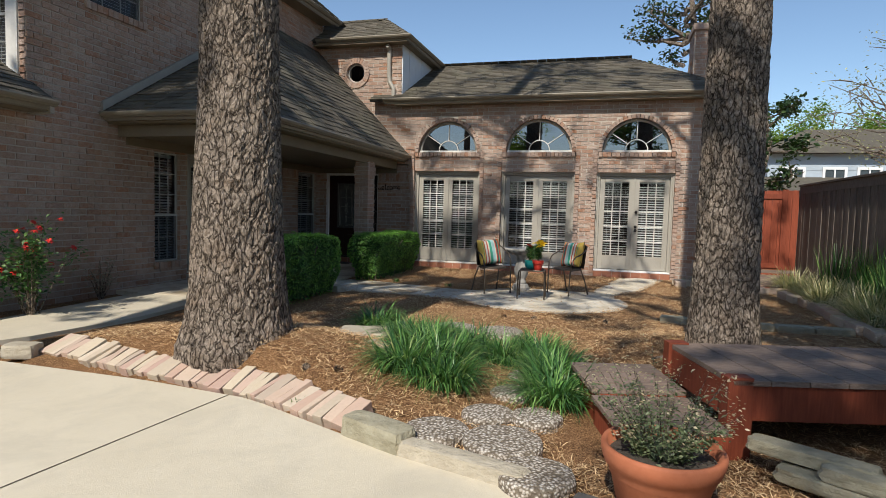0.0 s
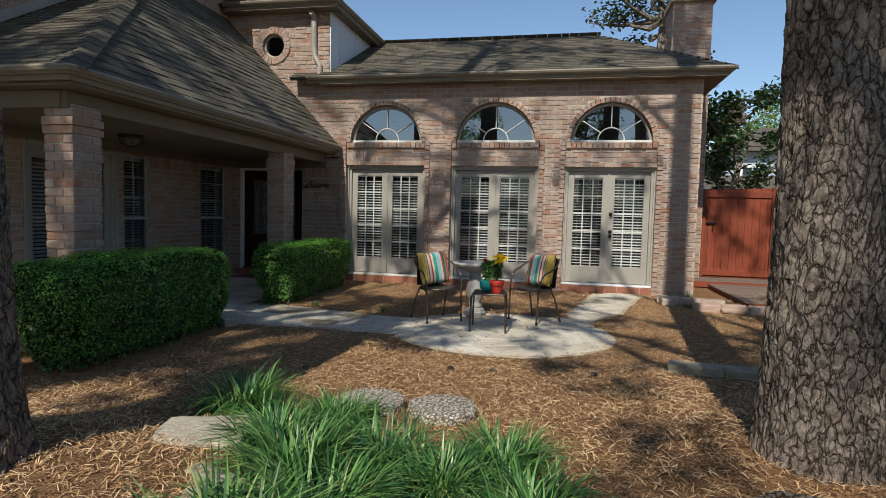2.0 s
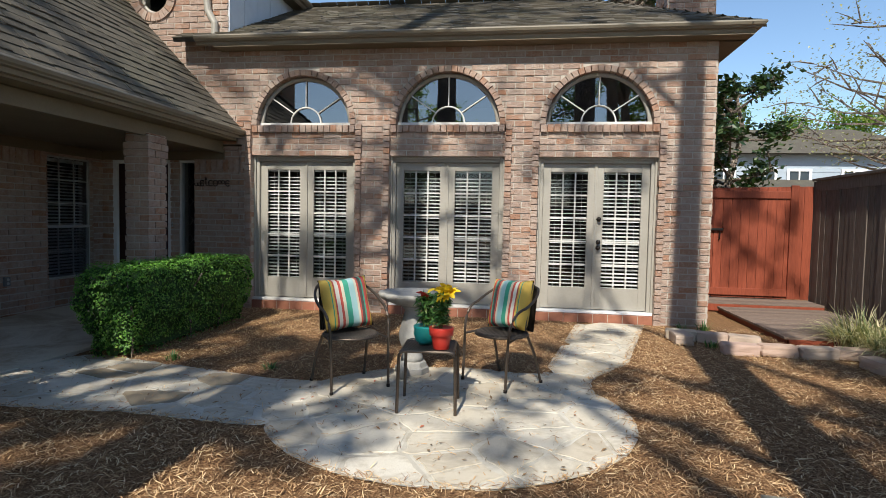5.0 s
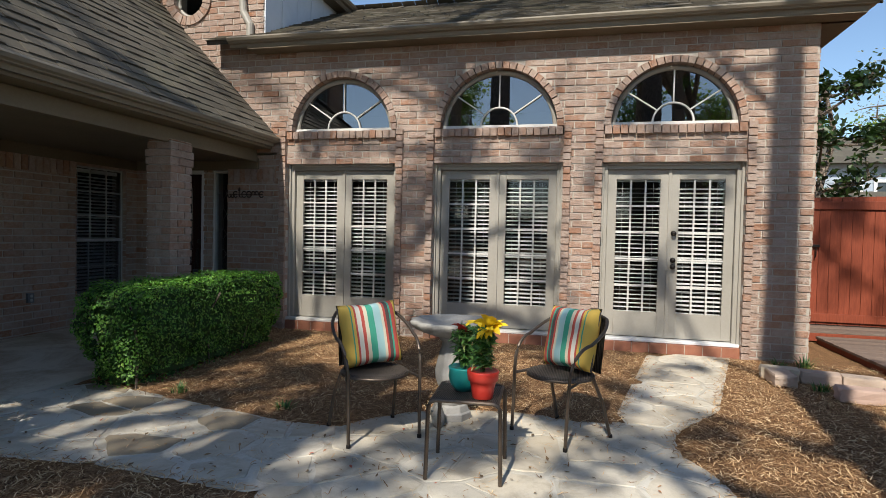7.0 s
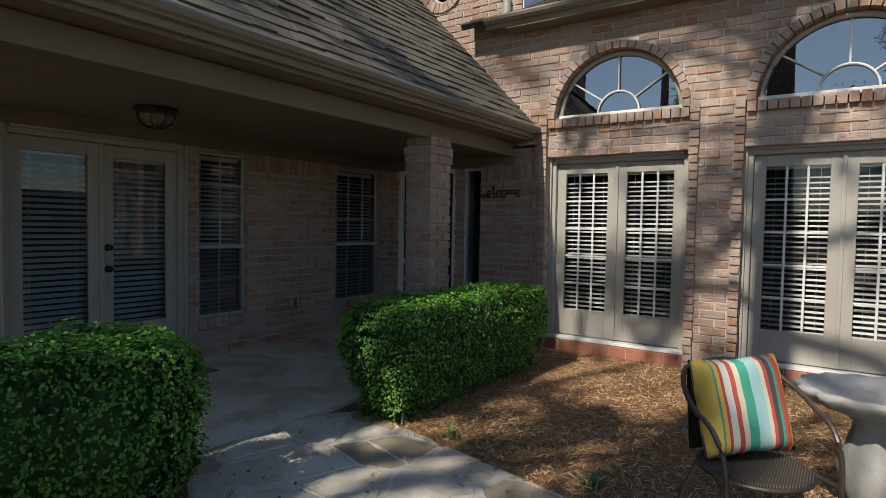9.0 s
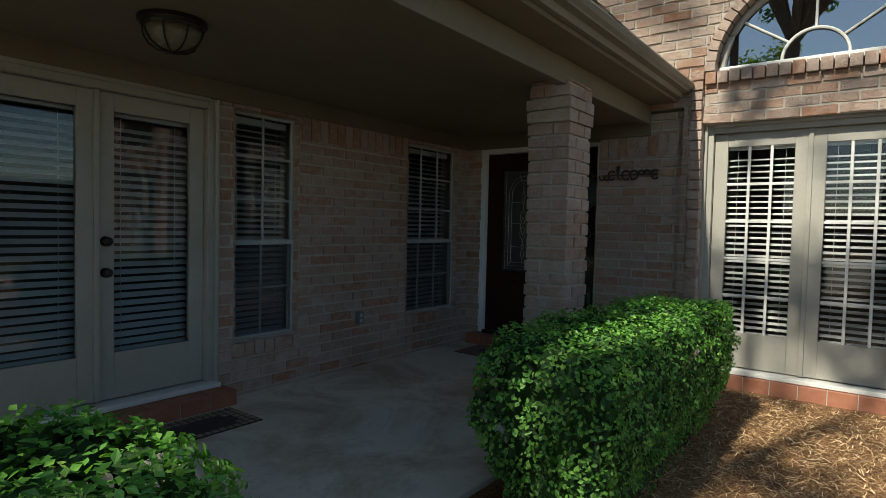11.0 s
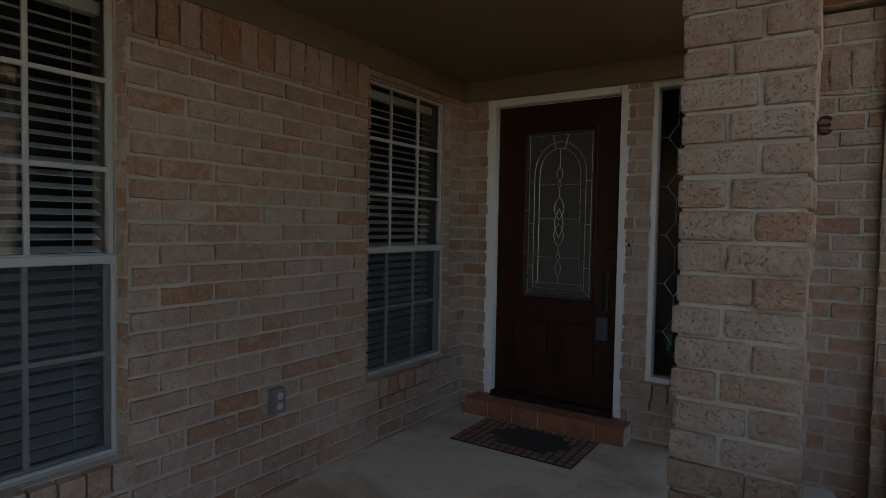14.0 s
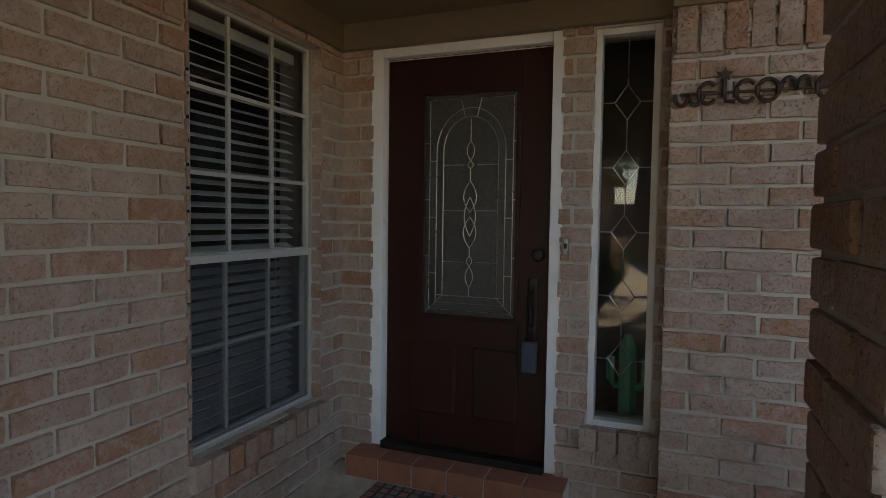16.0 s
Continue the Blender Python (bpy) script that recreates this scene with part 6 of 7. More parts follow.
def stepping_stone(x, y, r, seed):
    bm = bmesh.new()
    lathe(bm, [(r, 0), (r, 0.045), (r - 0.008, 0.058), (r - 0.03, 0.064), (r * 0.5, 0.066), (0.01, 0.066)], 36, lambda a, q, z: 0.014 * noise.noise(Vector((math.cos(a) * 2 + seed, math.sin(a) * 2, 0))) * (q > 0.1))
    o = part("stepping_stone", bm, PEBBLE)
    o.matrix_basis = pose(x, y, max(0.0, mound(x, y) - 0.06))
    return tagged(o, "round exposed-pebble concrete stepping stone in the mulch", "stepping stone", "stepping stones")


for k, (x, y, r) in enumerate(((-0.53, 3.16, 0.215), (-0.13, 3.12, 0.25), (0.10, 2.77, 0.215), (-0.30, 3.53, 0.19), (0.00, 3.57, 0.18), (-0.22, 4.02, 0.18), (-0.15, 4.45, 0.2), (-0.25, 5.0, 0.2), (-0.70, 6.10, 0.27), (-1.22, 6.10, 0.27))):
    stepping_stone(x, y, r * 0.9, k)

# ---- pine straw ----
rng = random.Random(31)


def straw():
    vs, fs = [], []
    done = 0
    while done < 125000:
        x, y = rng.uniform(-4.3, 3.3), 2.6 + 10.3 * rng.random() ** 1.25
        if y < drive_edge(x) + 0.12 or (in_patio(x, y) and in_patio(x + 0.06, y) and in_patio(x - 0.06, y) and in_patio(x, y - 0.06) and in_patio(x, y + 0.06) and rng.random() > 0.06) or (x < -3.5 and 6 < y < 8.3):
            continue
        if 0.2 < x < 1.0 and 3.1 < y < 4.6:
            continue
        done += 1
        z = 0.004 if in_patio(x, y) else max(mound(x, y) - 0.03, -0.004) + rng.uniform(0.0, 0.022)
        a = rng.uniform(0, math.tau)
        ln = rng.uniform(0.03, 0.085)
        w = rng.uniform(0.0009, 0.0028)
        d = Vector((math.cos(a), math.sin(a), rng.uniform(-0.15, 0.3)))
        s = Vector((-d.y, d.x, rng.uniform(-0.5, 0.5))) * w
        p = Vector((x, y, z))
        q = p + d * ln * 0.5 + Vector((0, 0, rng.uniform(0, 0.012)))
        r = p + d * ln + s * rng.uniform(-6, 6)
        k = len(vs)
        vs += [tuple(p - s), tuple(p + s), tuple(q + s), tuple(q - s), tuple(r)]
        fs += [(k, k + 1, k + 2, k + 3), (k + 3, k + 2, k + 4)]
    o = obj("straw_litter", vs, fs, NEEDLE)
    return tagged(o, "loose dry brown pine needles over the beds", "pine straw", kind="stuff")


straw()
rng = random.Random(61)
spots = []
while len(spots) < 260:
    x, y = rng.uniform(-4.4, 1.2), rng.uniform(8.0, 12.5)
    if in_patio(x, y):
        spots.append(((x, y, 0.010), (0, 0, 1)))
tagged(leaf_cloud("leaf_litter", spots, leaf_material("dry_leaf", [(0, (0.10, 0.06, 0.03)), (0.8, (0.30, 0.19, 0.10)), (1, (0.45, 0.08, 0.05))], 0.8, 0.1), 0.04, rng, aspect=0.4, up=2.0),
       "dry brown leaves scattered over the flagstones", "leaf litter", kind="stuff")


# ---- chairs, table, pots ----
def stripe_material():
    m = Mat("striped_canvas", 0.9, 0, 0.2)
    tc = m.node("ShaderNodeTexCoord")
    sp = m.node("ShaderNodeSeparateXYZ")
    m.link(tc.outputs["Object"], sp.inputs[0])
    mr = m.node("ShaderNodeMapRange", From_Min=-0.22, From_Max=0.22)
    m.link(sp.outputs[0], mr.inputs[0])
    cols = {"r": (0.52, 0.07, 0.05), "y": (0.72, 0.47, 0.08), "c": (0.68, 0.62, 0.46), "g": (0.03, 0.33, 0.22), "b": (0.36, 0.58, 0.58), "k": (0.06, 0.05, 0.05), "w": (0.72, 0.68, 0.58)}
    seq = [(0, "k"), (0.03, "y"), (0.17, "g"), (0.19, "y"), (0.23, "r"), (0.26, "w"), (0.33, "r"), (0.38, "c"), (0.44, "g"), (0.54, "b"), (0.66, "c"), (0.70, "r"), (0.74, "k"), (0.80, "g"), (0.83, "r"), (0.90, "y"), (0.96, "k")]
    r = m.node("ShaderNodeValToRGB")
    r.color_ramp.interpolation = "CONSTANT"
    e = r.color_ramp.elements
    while len(e) < len(seq):
        e.new(0.5)
    for k, (p, c) in zip(e, seq):
        k.position, k.color = p, (*cols[c], 1)
    m.link(mr.outputs[0], r.inputs[0])
    weave = m.noise(300, 2)
    m.colour(m.mix(m.math("MULTIPLY", weave, 0.25), r.outputs[0], (0.3, 0.27, 0.22)))
    m.bump(weave, 0.25, 0.002)
    return m.m


STRIPE = stripe_material()


def weave_material():
    m = Mat("woven_resin", 0.55, 0, 0.4)
    w1 = m.node("ShaderNodeTexWave", Scale=30.0, Distortion=0.6)
    m.link(m.coords(), w1.inputs["Vector"])
    n = m.noise(90, 3)
    m.colour(m.mix(m.math("MULTIPLY", w1.outputs["Fac"], 0.8), (0.02, 0.016, 0.013), (0.12, 0.098, 0.08)))
    m.bump(m.math("ADD", w1.outputs["Fac"], n), 0.6, 0.004)
    return m.m


WEAVE = weave_material()


def arc(p, q, bulge, n=8):
    p, q, b = Vector(p), Vector(q), Vector(bulge)
    return [p * (1 - k / n) ** 2 + b * 2 * (k / n) * (1 - k / n) + q * (k / n) ** 2 for k in range(n + 1)]


def chair(x, y, facing, flip):
    """A tube and woven patio chair; local -y is its front."""
    t = empty("patio_chair", pose(x, y, 0.002, 0, 0, facing), "bronze metal patio chair with a round woven seat", "chair", "patio chairs")
    bm = bmesh.new()
    prof = [(0.215, 0.0), (0.225, 0.008), (0.225, 0.018), (0.21, 0.024), (0.11, 0.014), (0.01, 0.011)]
    lathe(bm, prof, 36)
    for v in bm.verts:
        v.co.z += 0.41
    part("seat", bm, WEAVE, t, "dark woven seat")
    bm = bmesh.new()
    tube(bm, [(0.222 * math.cos(a * math.tau / 32), 0.222 * math.sin(a * math.tau / 32), 0.415) for a in range(32)], 0.011, 8, True)
    part("seat_ring", bm, BRONZE, t)
    for s in (-1, 1):
        bm = bmesh.new()
        pts = [Vector((s * 0.245, -0.21, 0.0)), Vector((s * 0.245, -0.20, 0.25)), Vector((s * 0.25, -0.19, 0.45))]
        pts += arc((s * 0.25, -0.19, 0.47), (s * 0.275, -0.02, 0.66), (s * 0.262, -0.16, 0.64))[1:]
        pts += arc((s * 0.275, -0.02, 0.66), (s * 0.20, 0.225, 0.80), (s * 0.285, 0.14, 0.74))[1:]
        tube(bm, pts, 0.0115, 8)
        part("front_leg_and_arm", bm, BRONZE, t)
        bm = bmesh.new()
        tube(bm, [(s * 0.20, 0.10, 0.41), (s * 0.225, 0.17, 0.25), (s * 0.24, 0.245, 0.0)], 0.0115, 8)
        part("rear_leg", bm, BRONZE, t)
        bm = bmesh.new()
        tube(bm, [(s * 0.215, -0.05, 0.415), (s * 0.25, -0.19, 0.40)], 0.010, 8)
        part("brace", bm, BRONZE, t)
        for fy in ((s * 0.245, -0.21), (s * 0.24, 0.245)):
            bm = bmesh.new()
            lathe(bm, [(0.015, -0.001), (0.015, 0.02), (0.012, 0.024)], 12)
            for v in bm.verts:
                v.co.x += fy[0]
                v.co.y += fy[1]
            part("foot_cap", bm, DARK_METAL, t)
    bm = bmesh.new()
    tube(bm, arc((-0.20, 0.225, 0.80), (0.20, 0.225, 0.80), (0.0, 0.27, 0.86), 12), 0.0115, 8)
    part("top_rail", bm, BRONZE, t)
    bm = bmesh.new()
    vs = []
    for j in range(9):
        for i in range(9):
            u, v = i / 8, j / 8
            vs.append(bm.verts.new(((u - 0.5) * 0.38, 0.19 + 0.05 * v + 0.02 * math.sin(u * math.pi), 0.43 + v * 0.38 + 0.03 * math.sin(u * math.pi) * v)))
    for j in range(8):
        for i in range(8):
            bm.faces.new((vs[j * 9 + i], vs[j * 9 + i + 1], vs[j * 9 + i + 10], vs[j * 9 + i + 9]))
    bmesh.ops.solidify(bm, geom=bm.faces[:], thickness=0.008)
    part("back_weave", bm, WEAVE, t, "dark woven backrest")
    # cushion
    bm = bmesh.new()
    n = 18
    grid = {}
    for side in (1, -1):
        for j in range(n + 1):
            for i in range(n + 1):
                u, v = 2 * i / n - 1, 2 * j / n - 1
                edge = (1 - u ** 4) * (1 - v ** 4)
                w = side * 0.075 * max(0, edge) ** 0.45
                pin = 1 - 0.07 * (1 - abs(u)) * abs(v) ** 3 - 0.07 * (1 - abs(v)) * abs(u) ** 3
                if (i in (0, n) or j in (0, n)) and side == -1:
                    grid[side, i, j] = grid[1, i, j]
                else:
                    wr = 0.006 * noise.noise(Vector((u * 3, v * 3, side + x)))
                    grid[side, i, j] = bm.verts.new((u * 0.215 * pin, w + wr * edge, v * 0.215 * pin))
        for j in range(n):
            for i in range(n):
                bm.faces.new((grid[side, i, j], grid[side, i + 1, j], grid[side, i + 1, j + 1], grid[side, i, j + 1]))
    c = part("cushion", bm, STRIPE, None, "", True)
    c.matrix_basis = pose(x, y, 0.0, 0, 0, facing) @ Matrix.Translation((0.0, 0.105, 0.66)) @ Matrix.Rotation(radians(-16), 4, "X") @ Matrix.Rotation(radians(flip), 4, "Z") @ Matrix.Rotation(radians(3 if flip else -4), 4, "Y")
    tagged(c, "square cushion striped yellow, red, green and blue on the chair", "cushion", "striped cushions")
    return t


chair(-1.49, 9.47, 41, 0)
chair(-0.27, 9.82, -40, 180)


def table():
    t = empty("side_table", pose(-0.75, 8.88, 0.002, 0, 0, 4) @ Matrix.Translation((0, 0.185, 0)), "small square bronze metal side table with woven top", "table")
    h, w = 0.45, 0.195
    bm = bmesh.new()
    box(bm, -w + 0.01, w - 0.01, -w + 0.01, w - 0.01, h - 0.02, h - 0.004, 0.004)
    part("tabletop", bm, WEAVE, t, "dark woven top")
    for sy in (-1, 1):
        bm = bmesh.new()
        pts = [Vector((-w - 0.012, sy * w, 0)), Vector((-w - 0.004, sy * w, h - 0.06))] + arc((-w - 0.004, sy * w, h - 0.05), (-w + 0.05, sy * w, h - 0.006), (-w, sy * w, h - 0.006), 5)[1:]
        pts += [Vector((-p.x, p.y, p.z)) for p in reversed(pts)]
        tube(bm, pts, 0.012, 8)
        part("leg_frame", bm, BRONZE, t)
    for sx in (-1, 1):
        bm = bmesh.new()
        tube(bm, [(sx * (w - 0.01), -w, h - 0.012), (sx * (w - 0.01), w, h - 0.012)], 0.010, 8)
        part("side_rail", bm, BRONZE, t)
    return t


table()


def petal_flower(bm, c, r, n, rng, tilt):
    for k in range(n):
        a = k * math.tau / n + rng.uniform(-0.1, 0.1)
        d = Vector((math.cos(a), math.sin(a), 0))
        s = Vector((-d.y, d.x, 0))
        up = Vector((0, 0, 1))
        rows = []
        for i in range(5):
            u = i / 4
            w = 0.26 * r * math.sin(math.pi * min(0.96, 0.12 + u * 0.85))
            p = d * (r * u) + up * (r * (0.5 * u - 0.55 * u ** 2.6))
            rows.append([bm.verts.new(c + tilt @ (p - s * w)), bm.verts.new(c + tilt @ (p + s * w))])
        for a2, b2 in zip(rows, rows[1:]):
            bm.faces.new((a2[0], a2[1], b2[1], b2[0]))


def lily_pot(x, y, z, col, profile, heads, seed, label, height, band):
    t = empty("flower_pot", pose(x, y, z), label, "flower pot", "potted lilies")
    rng = random.Random(seed)
    bm = bmesh.new()
    lathe(bm, profile, 32)
    part("pot", bm, plain("glaze_" + band, col, tuple(v * 1.15 for v in col), 12, 0.35, 0, 0.05), t, "", True)
    top = max(zz for _, zz in profile)
    rin = profile[-1][0]
    bm = bmesh.new()
    lathe(bm, [(rin * 0.9, top - 0.03), (rin * 0.5, top - 0.012), (0.004, top - 0.008)], 20)
    part("soil", bm, MULCH, t)
    bm = bmesh.new()
    spots = []
    flowers = []
    for k in range(5):
        a = rng.uniform(0, math.tau)
        p0 = Vector((0.02 * math.cos(a), 0.02 * math.sin(a), top - 0.02))
        p1 = Vector((0.05 * math.cos(a), 0.05 * math.sin(a), top + height * rng.uniform(0.8, 1.0)))
        tube(bm, [p0, p0.lerp(p1, 0.5), p1], 0.004, 6)
        flowers.append(p1)
        for i in range(85):
            q = p0.lerp(p1, rng.uniform(0.12, 0.95))
            b = rng.uniform(0, math.tau)
            spots.append((q + Vector((math.cos(b), math.sin(b), 0.35)) * 0.035, (math.cos(b) * 0.3, math.sin(b) * 0.3, 1)))
    part("stem_mass", bm, GRASS_LEAF, t)["kind"] = "stuff"
    leaf_cloud("leaves", spots, LIRIOPE_LEAF, 0.085, rng, t, aspect=0.22)
    for k, c in enumerate(heads):
        bm = bmesh.new()
        tilt = Matrix.Rotation(rng.uniform(-0.8, 0.8), 3, "X") @ Matrix.Rotation(rng.uniform(-0.8, 0.8), 3, "Y")
        petal_flower(bm, flowers[k % 5] + Vector((rng.uniform(-0.05, 0.05), rng.uniform(-0.05, 0.05), 0.01)), 0.085 if c == "y" else 0.06, 6, rng, tilt)
        part("flower", bm, PETAL[c], t, "yellow lily bloom" if c == "y" else "red lily bloom")
    return t


PETAL = {"y": plain("yellow_petal", (0.80, 0.52, 0.01), (0.88, 0.64, 0.02), 20, 0.6), "r": plain("red_petal", (0.62, 0.02, 0.02), (0.75, 0.05, 0.03), 20, 0.6),
         "p": plain("pink_petal", (0.70, 0.12, 0.16), (0.80, 0.2, 0.25), 20, 0.6)}
lily_pot(-0.665, 8.97, 0.452, (0.60, 0.045, 0.03), [(0.055, 0), (0.058, 0.004), (0.066, 0.06), (0.075, 0.095), (0.085, 0.10), (0.09, 0.15), (0.087, 0.155), (0.078, 0.15)], "yyyyy", 3, "red glazed flower pot with yellow lilies on the table", 0.27, "red")
lily_pot(-0.80, 9.10, 0.452, (0.02, 0.30, 0.28), [(0.05, 0), (0.075, 0.03), (0.09, 0.075), (0.085, 0.115), (0.092, 0.13), (0.088, 0.138), (0.078, 0.13)], "rr", 4, "teal glazed flower pot with red lilies on the table", 0.24, "teal")

STONE_CAST = plain("cast_stone", (0.28, 0.27, 0.25), (0.42, 0.40, 0.37), 9, 0.9, 0, 0.5, 0.006, 0.2, 60)
bath = empty("bird_bath", pose(-1.07, 9.97, 0.0), "weathered grey cast stone bird bath with scalloped bowl", "bird bath")
bm = bmesh.new()
lathe(bm, [(0.155, -0.01), (0.155, 0.05), (0.14, 0.06), (0.125, 0.10), (0.10, 0.11)], 8)
part("base", bm, STONE_CAST, bath)
bm = bmesh.new()
lathe(bm, [(0.10, 0.10), (0.095, 0.15), (0.075, 0.18), (0.085, 0.21), (0.115, 0.28), (0.12, 0.34), (0.10, 0.43), (0.075, 0.52), (0.07, 0.56), (0.095, 0.585), (0.10, 0.61)], 28, lambda a, r, z: 0.006 * math.cos(a * 10) * (0.2 < z < 0.55))
part("pedestal", bm, STONE_CAST, bath, "", True)
bm = bmesh.new()
lathe(bm, [(0.09, 0.60), (0.16, 0.615), (0.25, 0.65), (0.295, 0.69), (0.305, 0.715), (0.285, 0.725), (0.24, 0.705), (0.15, 0.675), (0.02, 0.665)], 64, lambda a, r, z: 0.016 * math.cos(a * 14) * max(0, (r - 0.18) / 0.12))
part("bowl", bm, STONE_CAST, bath, "", True)
fig = tagged(part("garden_ornament", (lambda b: lathe(b, [(0.03, 0), (0.045, 0.03), (0.05, 0.07), (0.035, 0.11), (0.03, 0.13), (0.02, 0.15), (0.004, 0.158)], 16))(bmesh.new()), STONE_CAST, None, "", True), "small grey stone ornament beside the bird bath", "ornament")
fig.matrix_basis = pose(-1.10, 9.72, 0.0)

# terracotta planter with a wispy shrub
TERRA = plain("terracotta", (0.42, 0.13, 0.06), (0.52, 0.18, 0.09), 7, 0.75, 0, 0.15, 0.004)
planter = empty("planter", pose(0.66, 2.62, 0.0), "large terracotta planter with a wispy half-dry shrub", "planter")
bm = bmesh.new()
lathe(bm, [(0.165, 0), (0.17, 0.005), (0.215, 0.20), (0.222, 0.205), (0.225, 0.245), (0.245, 0.25), (0.258, 0.29), (0.262, 0.32), (0.255, 0.335), (0.235, 0.33), (0.225, 0.28)], 48)
part("pot", bm, TERRA, planter, "", True)
bm = bmesh.new()
lathe(bm, [(0.2235, 0.284), (0.12, 0.292), (0.01, 0.294)], 24)
part("soil", bm, plain("soil", (0.05, 0.04, 0.03), (0.10, 0.085, 0.07), 40, 0.95, 0, 0.8, 0.02), planter)
rng = random.Random(8)
bm = bmesh.new()
spots, dry = [], []
for k in range(46):
    a = rng.uniform(0, math.tau)
    ln = rng.uniform(0.16, 0.46) if k < 38 else rng.uniform(0.4, 0.55)
    sp = rng.uniform(0.2, 0.95)
    p0 = Vector((0.05 * math.cos(a), 0.05 * math.sin(a), 0.26))
    p2 = p0 + Vector((math.cos(a) * ln * sp, math.sin(a) * ln * sp, ln * 0.9))
    p1 = p0.lerp(p2, 0.5) + Vector((0, 0, 0.03))
    tube(bm, [p0, p1, p2], 0.003, 5, radii=[0.0028, 0.0018, 0.0008])
    for i in range(80):
        u = rng.uniform(0.08, 1)
        q = p0.lerp(p2, u) + Vector((rng.gauss(0, 0.02), rng.gauss(0, 0.02), rng.gauss(0, 0.02)))
        (dry if u > 0.8 else spots).append((q, (0, 0, 1)))
part("stem_mass", bm, BARK, planter)["kind"] = "stuff"
leaf_cloud("leaves", spots, leaf_material("sage_leaf", [(0, (0.08, 0.115, 0.05)), (1, (0.22, 0.25, 0.14))]), 0.026, rng, planter, aspect=0.45)
leaf_cloud("dry_bloom", dry, leaf_material("dry_seed", [(0, (0.30, 0.24, 0.15)), (1, (0.48, 0.42, 0.30))]), 0.018, rng, planter, aspect=0.5)


# ---- shrubs and grasses by the walls ----
def bush(name, x, y, r, h, leaf, n, size, label, seed, blooms=None, nb=0):
    t = empty(name, pose(x, y, -0.04), label, "shrub")
    rng = random.Random(seed)
    bm = bmesh.new()
    spots, tips = [], []
    for k in range(16):
        a = rng.uniform(0, math.tau)
        q = r * math.sqrt(rng.random())
        p0 = Vector((0.1 * math.cos(a) * r, 0.1 * math.sin(a) * r, 0))
        p2 = Vector((q * math.cos(a), q * math.sin(a), h * rng.uniform(0.5, 1.05)))
        p1 = p0.lerp(p2, 0.55) + Vector((0, 0, h * 0.12))
        tube(bm, [p0, p1, p2], 0.006, 5, radii=[0.009, 0.006, 0.003])
        tips.append(p2)
        for i in range(n // 16):
            u = rng.uniform(0.25, 1.05)
            c = (p0.lerp(p1, u * 2) if u < 0.5 else p1.lerp(p2, u * 2 - 1)) + Vector((rng.gauss(0, 0.07), rng.gauss(0, 0.07), rng.gauss(0, 0.06)))
            spots.append((c, (rng.gauss(0, 0.3), rng.gauss(0, 0.3), 0.8)))
    part("stem_mass", bm, BARK, t)["kind"] = "stuff"
    leaf_cloud("foliage", spots, leaf, size, rng, t)
    if blooms:
        for k in range(nb):
            bm = bmesh.new()
            c = tips[k % 16] + Vector((rng.uniform(-0.12, 0.12), rng.uniform(-0.12, 0.12), rng.uniform(-0.12, 0.06)))
            petal_flower(bm, c, 0.045, 7, rng, Matrix.Rotation(rng.uniform(0, 1.0), 3, "Y"))
            petal_flower(bm, c + Vector((0, 0, 0.012)), 0.03, 6, rng, Matrix.Rotation(rng.uniform(0, 1.0), 3, "X"))
            part("bloom", bm, blooms, t, "red rose bloom")
    return t


bush("rose_bush", -6.05, 5.05, 0.55, 1.05, GRASS_LEAF, 1500, 0.06, "rose bush with red blooms against the brick wall", 5, PETAL["r"], 24)
bush("shrub", -6.42, 6.35, 0.24, 0.55, leaf_material("silver_leaf", [(0, (0.10, 0.11, 0.08)), (1, (0.34, 0.33, 0.30))]), 420, 0.035, "small silvery shrub against the brick wall", 6)
rng = random.Random(44)
for k in range(12):
    x, y = 3.78 + rng.uniform(-0.2, 0.25), 7.4 + k * 0.42
    g = empty("ornamental_grass", pose(x, y, -0.02), "striped cream and green ornamental grass along the fence", "plant", "fence grasses")
    grass_clump(x, y, 0, 0.5, 300, 0.66, STRAW_LEAF, rng, g, 1.5, 0.017)
for k in range(8):
    x, y = 4.25 + rng.uniform(-0.15, 0.12), 8.4 + k * 0.42
    g = empty("reed_grass", pose(x, y, -0.02), "tall upright green blades along the fence", "plant", "fence reeds")
    grass_clump(x, y, 0, 0.35, 80, 1.02, GRASS_LEAF, rng, g, 0.45, 0.024)
for x, y, h in ((1.9, 12.6, 0.16), (2.2, 12.7, 0.2), (2.0, 11.7, 0.12), (-2.3, 9.75, 0.10), (-3.35, 9.9, 0.1), (-1.6, 3.36, 0.1), (-0.35, 4.15, 0.12), (0.0, 4.2, 0.1)):
    g = empty("weed_tuft", pose(x, y, 0.0), "small green weed tuft", "weed", "weeds")
    grass_clump(x, y, 0, 0.14, 40, h, GRASS_LEAF, rng, g, 1.2, 0.012)

